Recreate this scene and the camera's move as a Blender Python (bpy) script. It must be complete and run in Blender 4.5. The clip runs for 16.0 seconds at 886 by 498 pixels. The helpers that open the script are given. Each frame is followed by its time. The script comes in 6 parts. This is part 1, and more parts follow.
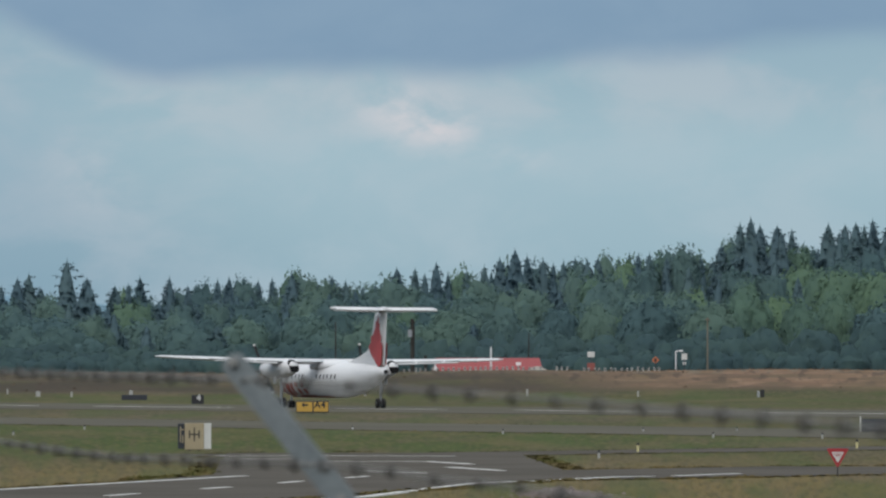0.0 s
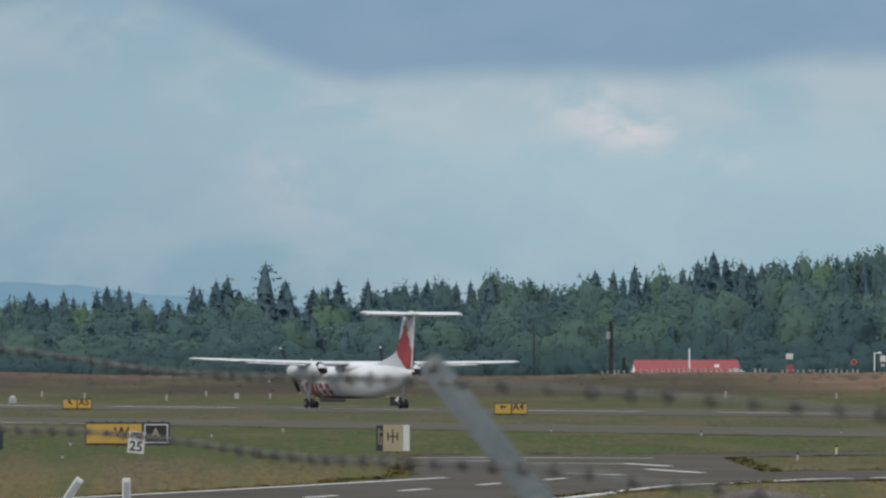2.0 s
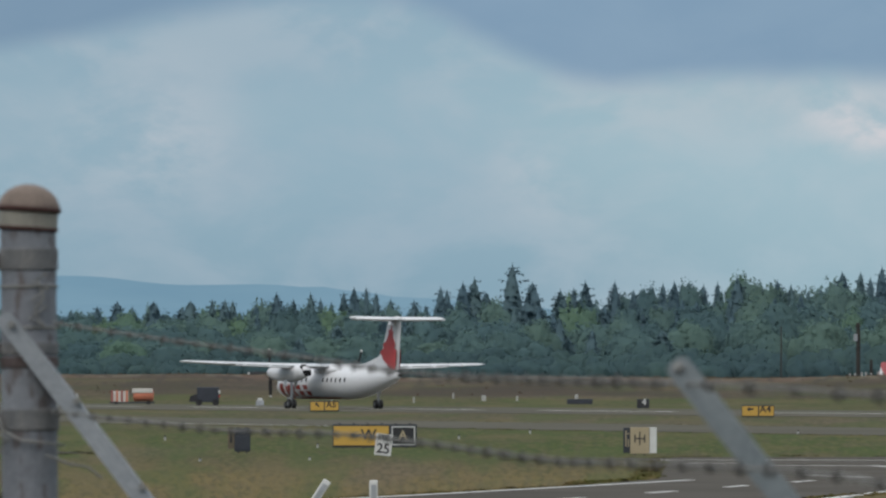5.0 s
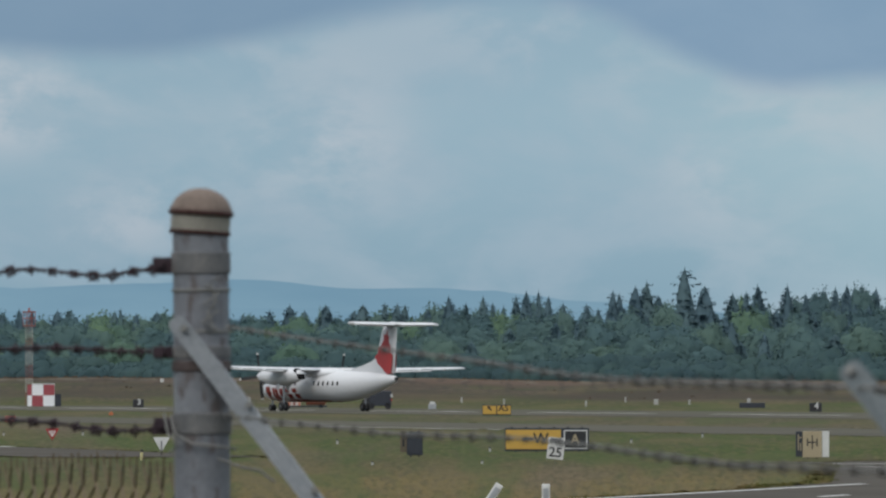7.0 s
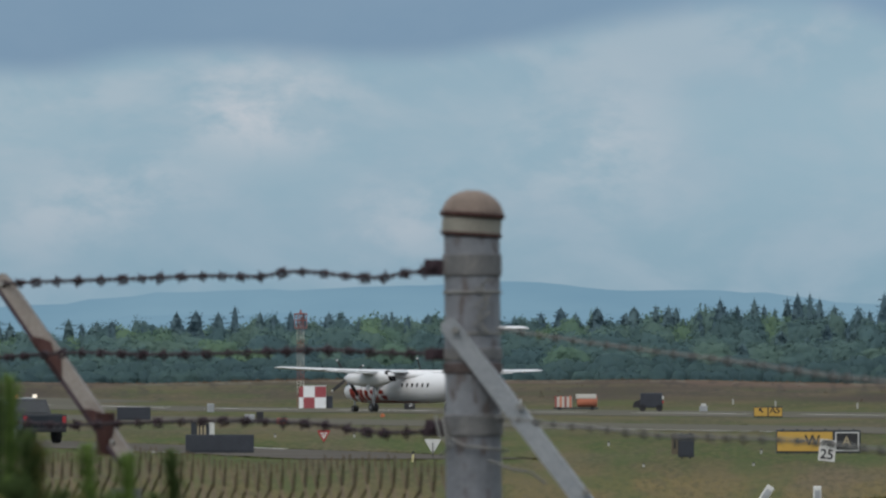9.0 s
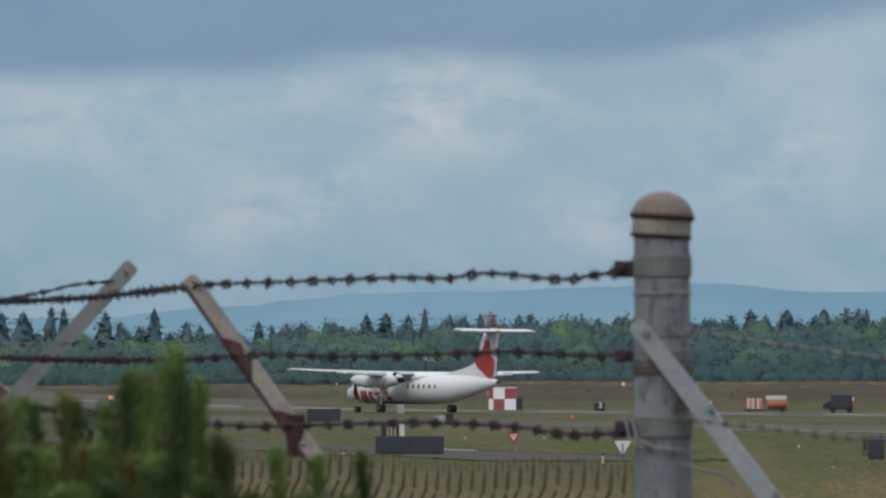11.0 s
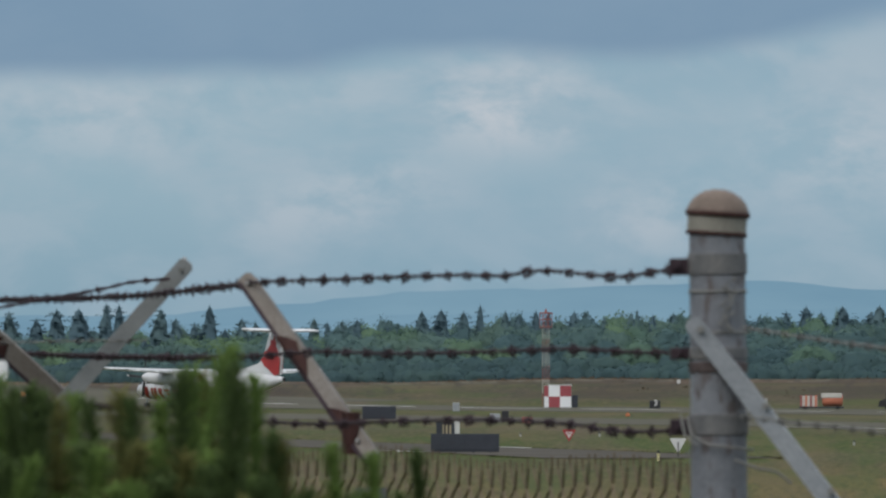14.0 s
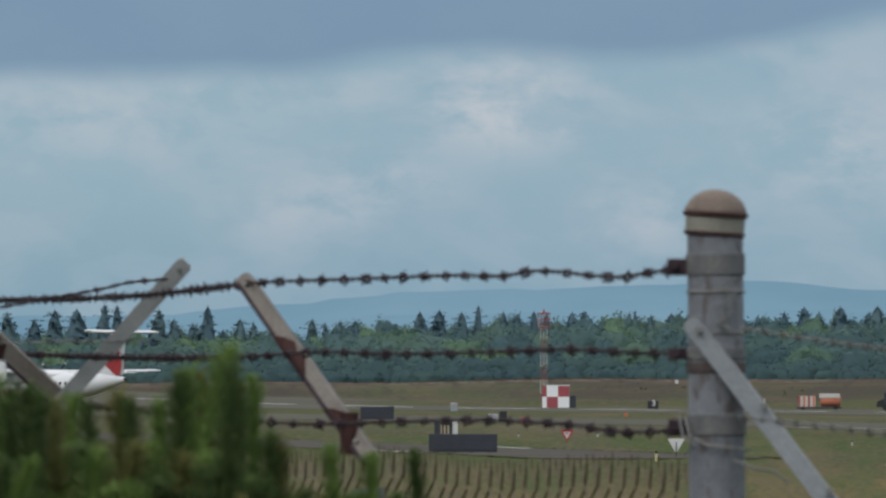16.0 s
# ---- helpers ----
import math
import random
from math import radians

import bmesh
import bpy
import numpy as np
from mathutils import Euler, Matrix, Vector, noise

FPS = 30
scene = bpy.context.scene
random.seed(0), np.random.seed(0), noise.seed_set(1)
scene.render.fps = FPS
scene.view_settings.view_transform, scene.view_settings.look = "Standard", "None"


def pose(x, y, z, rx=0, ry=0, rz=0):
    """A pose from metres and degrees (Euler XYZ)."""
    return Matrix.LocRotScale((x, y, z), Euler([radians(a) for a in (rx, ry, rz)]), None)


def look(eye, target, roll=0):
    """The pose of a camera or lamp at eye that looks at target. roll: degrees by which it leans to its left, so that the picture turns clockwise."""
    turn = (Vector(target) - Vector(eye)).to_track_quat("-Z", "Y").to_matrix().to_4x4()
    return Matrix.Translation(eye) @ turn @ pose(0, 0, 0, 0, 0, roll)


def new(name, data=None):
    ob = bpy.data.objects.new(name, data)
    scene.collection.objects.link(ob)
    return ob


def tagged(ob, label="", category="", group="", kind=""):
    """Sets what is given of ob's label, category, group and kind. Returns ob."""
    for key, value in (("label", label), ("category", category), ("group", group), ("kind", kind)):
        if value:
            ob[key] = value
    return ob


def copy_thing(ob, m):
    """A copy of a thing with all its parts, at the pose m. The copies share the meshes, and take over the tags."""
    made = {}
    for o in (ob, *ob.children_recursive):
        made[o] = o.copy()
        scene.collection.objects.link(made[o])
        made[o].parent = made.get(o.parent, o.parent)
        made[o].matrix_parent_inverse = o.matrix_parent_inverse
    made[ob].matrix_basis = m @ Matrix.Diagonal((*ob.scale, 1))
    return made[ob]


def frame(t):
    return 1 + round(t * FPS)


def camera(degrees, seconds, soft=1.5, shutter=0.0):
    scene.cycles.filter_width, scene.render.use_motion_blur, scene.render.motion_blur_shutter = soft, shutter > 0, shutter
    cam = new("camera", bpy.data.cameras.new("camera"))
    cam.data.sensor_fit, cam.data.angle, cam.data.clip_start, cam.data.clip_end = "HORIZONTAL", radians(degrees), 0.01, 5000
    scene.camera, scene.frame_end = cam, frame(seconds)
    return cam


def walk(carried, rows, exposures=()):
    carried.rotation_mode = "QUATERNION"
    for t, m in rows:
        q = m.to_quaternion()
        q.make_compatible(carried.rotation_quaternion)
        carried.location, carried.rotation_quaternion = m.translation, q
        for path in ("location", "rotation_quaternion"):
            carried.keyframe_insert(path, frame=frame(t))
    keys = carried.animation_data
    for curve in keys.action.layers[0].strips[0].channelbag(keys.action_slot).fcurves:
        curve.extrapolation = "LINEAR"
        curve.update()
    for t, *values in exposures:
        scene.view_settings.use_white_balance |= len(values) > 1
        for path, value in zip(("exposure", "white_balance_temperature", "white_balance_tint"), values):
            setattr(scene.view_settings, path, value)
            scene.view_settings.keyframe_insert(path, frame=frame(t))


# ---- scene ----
# A camcorder on a tripod by an airfield fence: it stands still and pans to the left with a taxiing airliner.
EYE = 3.2
UNIT = 16000.0          # bearings below are in 1/16000 rad, to the right of the first view
cam = camera(5.611, 16.0, soft=2.4)
cam.data.dof.use_dof, cam.data.dof.focus_distance, cam.data.dof.aperture_fstop = True, 720.0, 46.0
# seconds, pan to the left, tilt
PAN = [
    (0.0, 0, 207), (0.5, 57, 208.5), (1.0, 136, 210), (1.5, 236, 210), (2.0, 351, 210.5), (2.5, 444, 212), (3.0, 520, 213),
    (3.5, 612, 213), (4.0, 694, 213), (4.2, 717, 213.3), (6.3, 949, 218), (6.5, 989, 219), (7.0, 1093, 221), (7.5, 1225, 221),
    (8.0, 1352, 222.5), (8.5, 1472, 224.5), (9.0, 1573, 224.5), (9.5, 1666, 223.5), (10.0, 1739, 226.5), (10.2, 1778, 227),
    (12.3, 2009, 227), (12.5, 2012, 227), (13.0, 2008, 223), (13.5, 2006, 223), (14.0, 2007, 223), (14.5, 2005, 223),
    (15.0, 2005, 223.5), (15.5, 2003.5, 223), (16.0, 2003.5, 223.5),
]
walk(cam, [(t, pose(0, 0, EYE, 90 + math.degrees(tilt / UNIT), 0, math.degrees(pan / UNIT))) for t, pan, tilt in PAN])


def spot(b, d, z=0.0):
    """The place at bearing b and distance d."""
    return Vector((d * math.sin(b / UNIT), d * math.cos(b / UNIT), z))


# ---- world and sun: broken cloud with the sun high behind the camera's right shoulder ----
SUN_EL, SUN_AZ = 43.0, 205.0
world = bpy.data.worlds.new("sky")
scene.world = world
world.use_nodes = True
wn, wl = world.node_tree.nodes, world.node_tree.links
wn.clear()


def wmath(op, a, b=None, c=None, clamp=False):
    n = wn.new("ShaderNodeMath")
    n.operation, n.use_clamp = op, clamp
    for i, v in enumerate((a, b, c)):
        if v is None:
            continue
        if isinstance(v, (int, float)):
            n.inputs[i].default_value = v
        else:
            wl.new(v, n.inputs[i])
    return n.outputs[0]


def wnoise(vec, scale, detail, rough=0.5, distort=0.0):
    n = wn.new("ShaderNodeTexNoise")
    n.inputs["Scale"].default_value, n.inputs["Detail"].default_value = scale, detail
    n.inputs["Roughness"].default_value, n.inputs["Distortion"].default_value = rough, distort
    wl.new(vec, n.inputs["Vector"])
    return n.outputs["Fac"]


def wmix(fac, a, b):
    n = wn.new("ShaderNodeMix")
    n.data_type = "RGBA"
    if isinstance(fac, (int, float)):
        n.inputs[0].default_value = fac
    else:
        wl.new(fac, n.inputs[0])
    for i, v in ((6, a), (7, b)):
        if isinstance(v, tuple):
            n.inputs[i].default_value = (*v, 1)
        else:
            wl.new(v, n.inputs[i])
    return n.outputs[2]


def wstep(v, lo, hi):
    n = wn.new("ShaderNodeMapRange")
    n.interpolation_type = "SMOOTHSTEP"
    wl.new(v, n.inputs[0])
    n.inputs[1].default_value, n.inputs[2].default_value = lo, hi
    return n.outputs[0]


def build_sky():
    coord = wn.new("ShaderNodeTexCoord")
    sep = wn.new("ShaderNodeSeparateXYZ")
    wl.new(coord.outputs["Generated"], sep.inputs[0])
    # azimuth and height over the horizon in thousandths of UNIT near the view
    az = wmath("MULTIPLY", wmath("ARCTAN2", sep.outputs[0], sep.outputs[1]), 16.0)
    el = wmath("MULTIPLY", wmath("ARCSINE", sep.outputs[2]), 16.0)
    flat = wn.new("ShaderNodeCombineXYZ")
    wl.new(az, flat.inputs[0])
    wl.new(wmath("MULTIPLY", el, 1.7), flat.inputs[1])
    vec = flat.outputs[0]
    big = wnoise(vec, 1.25, 5.0, 0.52, 0.25)
    fine = wnoise(vec, 3.6, 5.0, 0.55, 0.3)
    wide = wnoise(vec, 0.55, 2.0)
    # pale stratus from the horizon up
    low = wmix(wstep(el, 0.05, 0.42), (0.20, 0.35, 0.45), (0.305, 0.462, 0.556))
    soft = wmix(wmath("MULTIPLY", wstep(fine, 0.38, 0.66), 0.6), low, (0.42, 0.505, 0.585))
    soft = wmix(wmath("MULTIPLY", wstep(wide, 0.40, 0.62), 0.35), soft, (0.235, 0.375, 0.515))
    soft = wmix(wmath("MULTIPLY", wstep(el, 0.44, 0.64), 0.45), soft, (0.21, 0.34, 0.475))
    soft = wmix(wmath("MULTIPLY", wmath("SUBTRACT", 1.0, wstep(az, -1.6, -0.5)), 0.32), soft, (0.218, 0.35, 0.458))
    soft = wmix(wmath("MULTIPLY", wmath("MULTIPLY", wstep(az, -0.75, -0.1), wmath("SUBTRACT", 1.0, wstep(el, 0.36, 0.50))), 0.5), soft, (0.375, 0.540, 0.630))
    # brighter cumulus heads, torn by the noise
    heads = None
    for ba, be, ra, re, gain in CLOUDS:
        dx = wmath("DIVIDE", wmath("SUBTRACT", az, ba), ra * 1.5)
        dy = wmath("DIVIDE", wmath("SUBTRACT", el, be), re * 1.5)
        r2 = wmath("ADD", wmath("MULTIPLY", dx, dx), wmath("MULTIPLY", dy, dy))
        one = wmath("MULTIPLY", wmath("EXPONENT", wmath("MULTIPLY", r2, -1.3)), gain)
        heads = one if heads is None else wmath("ADD", heads, one)
    torn = wnoise(vec, 5.5, 6.0, 0.58, 0.15)
    heads = wmath("MULTIPLY", wmath("MULTIPLY", heads, 1.15), wstep(torn, 0.36, 0.62), clamp=True)
    soft = wmix(heads, soft, (0.62, 0.62, 0.67))
    # the dark base of the cloud deck above; how far down it hangs along the horizon
    span = wn.new("ShaderNodeMapRange")
    wl.new(az, span.inputs[0])
    span.inputs[1].default_value, span.inputs[2].default_value = -2.8, 0.8
    hang = wn.new("ShaderNodeValToRGB")
    hang.color_ramp.interpolation = "B_SPLINE"
    stops = [(-2.8, 0.534), (-2.40, 0.54), (-2.27, 0.512), (-2.08, 0.56), (-1.80, 0.56), (-1.48, 0.575), (-1.20, 0.645), (-0.90, 0.655), (-0.70, 0.57), (-0.53, 0.50), (-0.31, 0.52), (0.07, 0.515), (0.22, 0.538), (0.8, 0.575)]
    ramp = hang.color_ramp.elements
    ramp[0].position, ramp[1].position = 0.0, 1.0
    ramp[0].color, ramp[1].color = (stops[0][1],) * 3 + (1,), (stops[-1][1],) * 3 + (1,)
    for a, v in stops[1:-1]:
        ramp.new((a + 2.8) / 3.6).color = (v, v, v, 1)
    wl.new(span.outputs[0], hang.inputs[0])
    edge = wmath("SUBTRACT", el, hang.outputs[0])
    edge = wmath("ADD", edge, wmath("MULTIPLY", wmath("SUBTRACT", big, 0.5), 0.10))
    edge = wmath("ADD", edge, wmath("MULTIPLY", wmath("SUBTRACT", fine, 0.5), 0.05))
    deck = wmix(fine, (0.15, 0.265, 0.425), (0.205, 0.335, 0.485))
    deck = wmix(wmath("MULTIPLY", wmath("SUBTRACT", 1.0, wstep(az, -1.5, -0.6)), 0.5), deck, (0.128, 0.228, 0.358))
    rim = wmath("MULTIPLY", wmath("MULTIPLY", wstep(edge, -0.17, -0.03), wstep(fine, 0.40, 0.60)), 0.27)
    soft = wmix(rim, soft, (0.50, 0.555, 0.615))
    clouds = wmix(wmath("MULTIPLY", wstep(edge, -0.028, 0.036), 0.93), soft, deck)
    # towards the zenith the overcast is thinner and about three times as bright as near the horizon
    broken = wmath("MULTIPLY_ADD", wstep(wnoise(coord.outputs["Generated"], 3.0, 4.0), 0.35, 0.65), 0.4, 0.6)
    clouds = wmix(wmath("MULTIPLY", wstep(el, 1.2, 8.0), broken), clouds, (1.36, 1.40, 1.42))
    sky = wn.new("ShaderNodeTexSky")
    sky.sky_type, sky.sun_disc = "NISHITA", False
    sky.sun_elevation, sky.sun_rotation = radians(SUN_EL), radians(SUN_AZ)
    air = wn.new("ShaderNodeBackground")
    wl.new(sky.outputs[0], air.inputs[0])
    air.inputs[1].default_value = 0.10
    cover = wn.new("ShaderNodeBackground")
    wl.new(clouds, cover.inputs[0])
    cover.inputs[1].default_value = 1.0
    mix = wn.new("ShaderNodeMixShader")
    mix.inputs[0].default_value = 0.9
    wl.new(air.outputs[0], mix.inputs[1])
    wl.new(cover.outputs[0], mix.inputs[2])
    out = wn.new("ShaderNodeOutputWorld")
    wl.new(mix.outputs[0], out.inputs[0])


# azimuth, height, half width, half height, strength of each bright cloud head
CLOUDS = [(-0.07, 0.452, 0.075, 0.035, 0.75), (0.0, 0.412, 0.055, 0.03, 0.6), (0.14, 0.368, 0.05, 0.03, 0.25),
          (-0.62, 0.33, 0.06, 0.05, 0.25), (-1.31, 0.41, 0.12, 0.09, 0.35), (-1.90, 0.475, 0.11, 0.06, 0.62),
          (-2.13, 0.33, 0.10, 0.05, 0.32), (-2.28, 0.28, 0.09, 0.05, 0.22), (-1.63, 0.28, 0.10, 0.06, 0.3), (-2.6, 0.46, 0.2, 0.06, 0.3)]
build_sky()

sun_data = bpy.data.lights.new("sun", "SUN")
sun_data.energy, sun_data.angle, sun_data.color = 1.15, radians(25), (1.0, 0.95, 0.88)
sun = new("sun", sun_data)
sun.matrix_world = look((0, 0, 60), Vector((0, 0, 60)) - Vector((math.sin(radians(SUN_AZ)) * math.cos(radians(SUN_EL)), math.cos(radians(SUN_AZ)) * math.cos(radians(SUN_EL)), math.sin(radians(SUN_EL)))))


# ---- materials ----
def material(name, colours, rough=0.7, metal=0.0, scale=3.0, fine=40.0, bump=0.15, spread=0.5, per_object=0.0, stretch=(1, 1, 1), spec=0.4, through_light=0.0, crown=None):
    """Two or three colours mixed by a broad and a fine noise in object space, with fine relief."""
    m = bpy.data.materials.new(name)
    m.use_nodes = True
    n, l = m.node_tree.nodes, m.node_tree.links
    bsdf = n["Principled BSDF"]
    coord = n.new("ShaderNodeTexCoord")
    mapping = n.new("ShaderNodeMapping")
    mapping.inputs["Scale"].default_value = stretch
    l.new(coord.outputs["Object"], mapping.inputs[0])
    a, b = n.new("ShaderNodeTexNoise"), n.new("ShaderNodeTexNoise")
    a.inputs["Scale"].default_value, a.inputs["Detail"].default_value = scale, 5
    b.inputs["Scale"].default_value, b.inputs["Detail"].default_value = fine, 3
    l.new(mapping.outputs[0], a.inputs["Vector"])
    l.new(mapping.outputs[0], b.inputs["Vector"])
    mix = n.new("ShaderNodeMath")
    mix.operation = "MULTIPLY_ADD"
    l.new(b.outputs["Fac"], mix.inputs[0])
    mix.inputs[1].default_value = 0.35
    half = n.new("ShaderNodeMath")
    half.operation = "MULTIPLY"
    l.new(a.outputs["Fac"], half.inputs[0])
    half.inputs[1].default_value = 0.65
    l.new(half.outputs[0], mix.inputs[2])
    fac = mix.outputs[0]
    if per_object:
        info = n.new("ShaderNodeObjectInfo")
        add = n.new("ShaderNodeMath")
        add.operation = "MULTIPLY_ADD"
        l.new(info.outputs["Random"], add.inputs[0])
        add.inputs[1].default_value = per_object
        sub = n.new("ShaderNodeMath")
        sub.operation = "SUBTRACT"
        l.new(fac, sub.inputs[0])
        sub.inputs[1].default_value = per_object / 2
        l.new(sub.outputs[0], add.inputs[2])
        fac = add.outputs[0]
    ramp = n.new("ShaderNodeValToRGB")
    lo, hi = 0.5 - spread / 2, 0.5 + spread / 2
    ramp.color_ramp.elements[0].position, ramp.color_ramp.elements[1].position = lo, hi
    ramp.color_ramp.elements[0].color, ramp.color_ramp.elements[1].color = (*colours[0], 1), (*colours[-1], 1)
    for i, c in enumerate(colours[1:-1]):
        e = ramp.color_ramp.elements.new(lo + (hi - lo) * (i + 1) / (len(colours) - 1))
        e.color = (*c, 1)
    l.new(fac, ramp.inputs[0])
    l.new(ramp.outputs[0], bsdf.inputs["Base Color"])
    bsdf.inputs["Roughness"].default_value, bsdf.inputs["Metallic"].default_value = rough, metal
    bsdf.inputs["Specular IOR Level"].default_value = spec
    if through_light:
        tr, ms = n.new("ShaderNodeBsdfTranslucent"), n.new("ShaderNodeMixShader")
        l.new(ramp.outputs[0], tr.inputs[0])
        ms.inputs[0].default_value = through_light
        l.new(bsdf.outputs[0], ms.inputs[1])
        l.new(tr.outputs[0], ms.inputs[2])
        l.new(ms.outputs[0], n["Material Output"].inputs[0])
    if crown is not None:
        # shading normals are bent up and forward, to brighten and even out the leaves
        vm = [n.new("ShaderNodeVectorMath") for _ in range(5)]
        vm[0].operation, vm[1].operation, vm[2].operation, vm[3].operation, vm[4].operation = "SUBTRACT", "NORMALIZE", "MULTIPLY_ADD", "NORMALIZE", "ADD"
        vm[1].inputs[0].default_value = (0.0, -0.5, 0.85)
        leaf = n.new("ShaderNodeNewGeometry")
        l.new(leaf.outputs["Normal"], vm[2].inputs[0])
        vm[2].inputs[1].default_value = (0.5, 0.5, 0.5)
        l.new(vm[1].outputs[0], vm[4].inputs[0])
        vm[4].inputs[1].default_value = (0.0, -0.3, 0.35)   # a further bend up and forward
        l.new(vm[4].outputs[0], vm[2].inputs[2])
        l.new(vm[2].outputs[0], vm[3].inputs[0])
        l.new(vm[3].outputs[0], bsdf.inputs["Normal"])
    if bump:
        bp = n.new("ShaderNodeBump")
        bp.inputs["Strength"].default_value, bp.inputs["Distance"].default_value = bump, 0.02
        l.new(b.outputs["Fac"], bp.inputs["Height"])
        l.new(bp.outputs[0], bsdf.inputs["Normal"])
    return m


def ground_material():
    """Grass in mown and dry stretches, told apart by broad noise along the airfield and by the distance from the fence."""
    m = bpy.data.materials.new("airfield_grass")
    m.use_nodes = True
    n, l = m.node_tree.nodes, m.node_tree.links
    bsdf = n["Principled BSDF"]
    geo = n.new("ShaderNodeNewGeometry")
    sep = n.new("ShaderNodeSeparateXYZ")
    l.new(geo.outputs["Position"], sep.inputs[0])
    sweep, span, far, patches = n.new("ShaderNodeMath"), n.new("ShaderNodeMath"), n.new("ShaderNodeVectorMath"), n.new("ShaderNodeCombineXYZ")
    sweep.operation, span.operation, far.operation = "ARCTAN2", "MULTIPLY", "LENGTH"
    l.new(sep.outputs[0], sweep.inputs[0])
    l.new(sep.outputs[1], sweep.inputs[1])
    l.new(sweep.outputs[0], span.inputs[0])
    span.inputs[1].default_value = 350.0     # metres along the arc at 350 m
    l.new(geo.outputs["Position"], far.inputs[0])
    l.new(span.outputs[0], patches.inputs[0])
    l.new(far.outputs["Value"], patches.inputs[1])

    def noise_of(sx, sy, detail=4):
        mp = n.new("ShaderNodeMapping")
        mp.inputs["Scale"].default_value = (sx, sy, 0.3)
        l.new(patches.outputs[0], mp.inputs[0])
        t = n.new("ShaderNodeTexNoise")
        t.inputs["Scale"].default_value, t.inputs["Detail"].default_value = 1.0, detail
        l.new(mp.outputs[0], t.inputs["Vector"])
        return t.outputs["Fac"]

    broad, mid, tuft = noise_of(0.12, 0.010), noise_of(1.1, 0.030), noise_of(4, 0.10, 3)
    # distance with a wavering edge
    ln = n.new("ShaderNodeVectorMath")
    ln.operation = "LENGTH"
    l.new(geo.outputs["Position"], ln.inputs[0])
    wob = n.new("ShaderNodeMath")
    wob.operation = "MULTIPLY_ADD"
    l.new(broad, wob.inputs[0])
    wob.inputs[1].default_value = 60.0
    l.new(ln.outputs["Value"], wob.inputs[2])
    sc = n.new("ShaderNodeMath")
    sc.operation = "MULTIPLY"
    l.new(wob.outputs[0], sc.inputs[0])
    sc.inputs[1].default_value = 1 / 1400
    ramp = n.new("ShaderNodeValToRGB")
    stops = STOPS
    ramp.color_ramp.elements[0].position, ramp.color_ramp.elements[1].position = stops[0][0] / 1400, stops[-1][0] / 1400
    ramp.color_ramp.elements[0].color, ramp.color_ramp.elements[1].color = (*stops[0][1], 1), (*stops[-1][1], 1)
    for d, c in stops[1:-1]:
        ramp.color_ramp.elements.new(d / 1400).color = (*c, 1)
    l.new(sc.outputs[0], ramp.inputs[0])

    def blend(fac, lo, hi, amount, base, colour):
        r = n.new("ShaderNodeMapRange")
        l.new(fac, r.inputs[0])
        r.inputs[1].default_value, r.inputs[2].default_value, r.inputs[4].default_value = lo, hi, amount
        mx = n.new("ShaderNodeMix")
        mx.data_type = "RGBA"
        l.new(r.outputs[0], mx.inputs[0])
        l.new(base, mx.inputs[6])
        mx.inputs[7].default_value = (*colour, 1)
        return mx.outputs[2]

    c = blend(mid, 0.5, 0.7, 0.55, ramp.outputs[0], (0.095, 0.078, 0.034))
    c = blend(mid, 0.5, 0.3, 0.5, c, (0.034, 0.054, 0.013))
    c = blend(noise_of(0.22, 0.012), 0.5, 0.66, 0.6, c, (0.101, 0.074, 0.050))
    c = blend(noise_of(0.06, 0.006), 0.5, 0.66, 0.65, c, (0.050, 0.056, 0.018))
    c = blend(tuft, 0.5, 0.66, 0.55, c, (0.034, 0.039, 0.013))
    c = blend(tuft, 0.48, 0.34, 0.30, c, (0.135, 0.112, 0.055))
    c = blend(noise_of(2.2, 0.05, 4), 0.52, 0.62, 0.45, c, (0.072, 0.060, 0.030))
    c = blend(noise_of(0.28, 0.015), 0.50, 0.64, 0.5, c, (0.104, 0.082, 0.036))
    c = blend(noise_of(0.34, 0.016, 5), 0.50, 0.40, 0.45, c, (0.045, 0.068, 0.014))
    # bare reddish earth on the berm, dark brown scrub below its crest
    world_xyz = n.new("ShaderNodeSeparateXYZ")
    l.new(geo.outputs["Position"], world_xyz.inputs[0])

    def part_of(value, lo, hi):
        r = n.new("ShaderNodeMapRange")
        r.interpolation_type = "SMOOTHSTEP"
        l.new(value, r.inputs[0])
        r.inputs[1].default_value, r.inputs[2].default_value = lo, hi
        return r.outputs[0]

    def times(a, b):
        q = n.new("ShaderNodeMath")
        q.operation = "MULTIPLY"
        l.new(a, q.inputs[0])
        l.new(b, q.inputs[1])
        return q.outputs[0]

    scrub = times(part_of(wob.outputs[0], 960, 1010), part_of(noise_of(0.10, 0.010), 0.36, 0.60))
    c = blend(scrub, 0.0, 1.0, 0.75, c, (0.042, 0.030, 0.022))
    earth = times(part_of(wob.outputs[0], 1090, 1150), part_of(noise_of(0.16, 0.012), 0.40, 0.60))
    c = blend(earth, 0.0, 1.0, 0.8, c, (0.101, 0.065, 0.045))
    bare = times(times(part_of(wob.outputs[0], 970, 1050), part_of(world_xyz.outputs[0], 6.0, 30.0)), part_of(noise_of(0.07, 0.010), 0.30, 0.50))
    c = blend(bare, 0.0, 1.0, 0.85, c, (0.174, 0.106, 0.066))
    worn = times(bare, part_of(noise_of(0.45, 0.02), 0.46, 0.62))
    c = blend(worn, 0.0, 1.0, 0.6, c, (0.080, 0.064, 0.036))
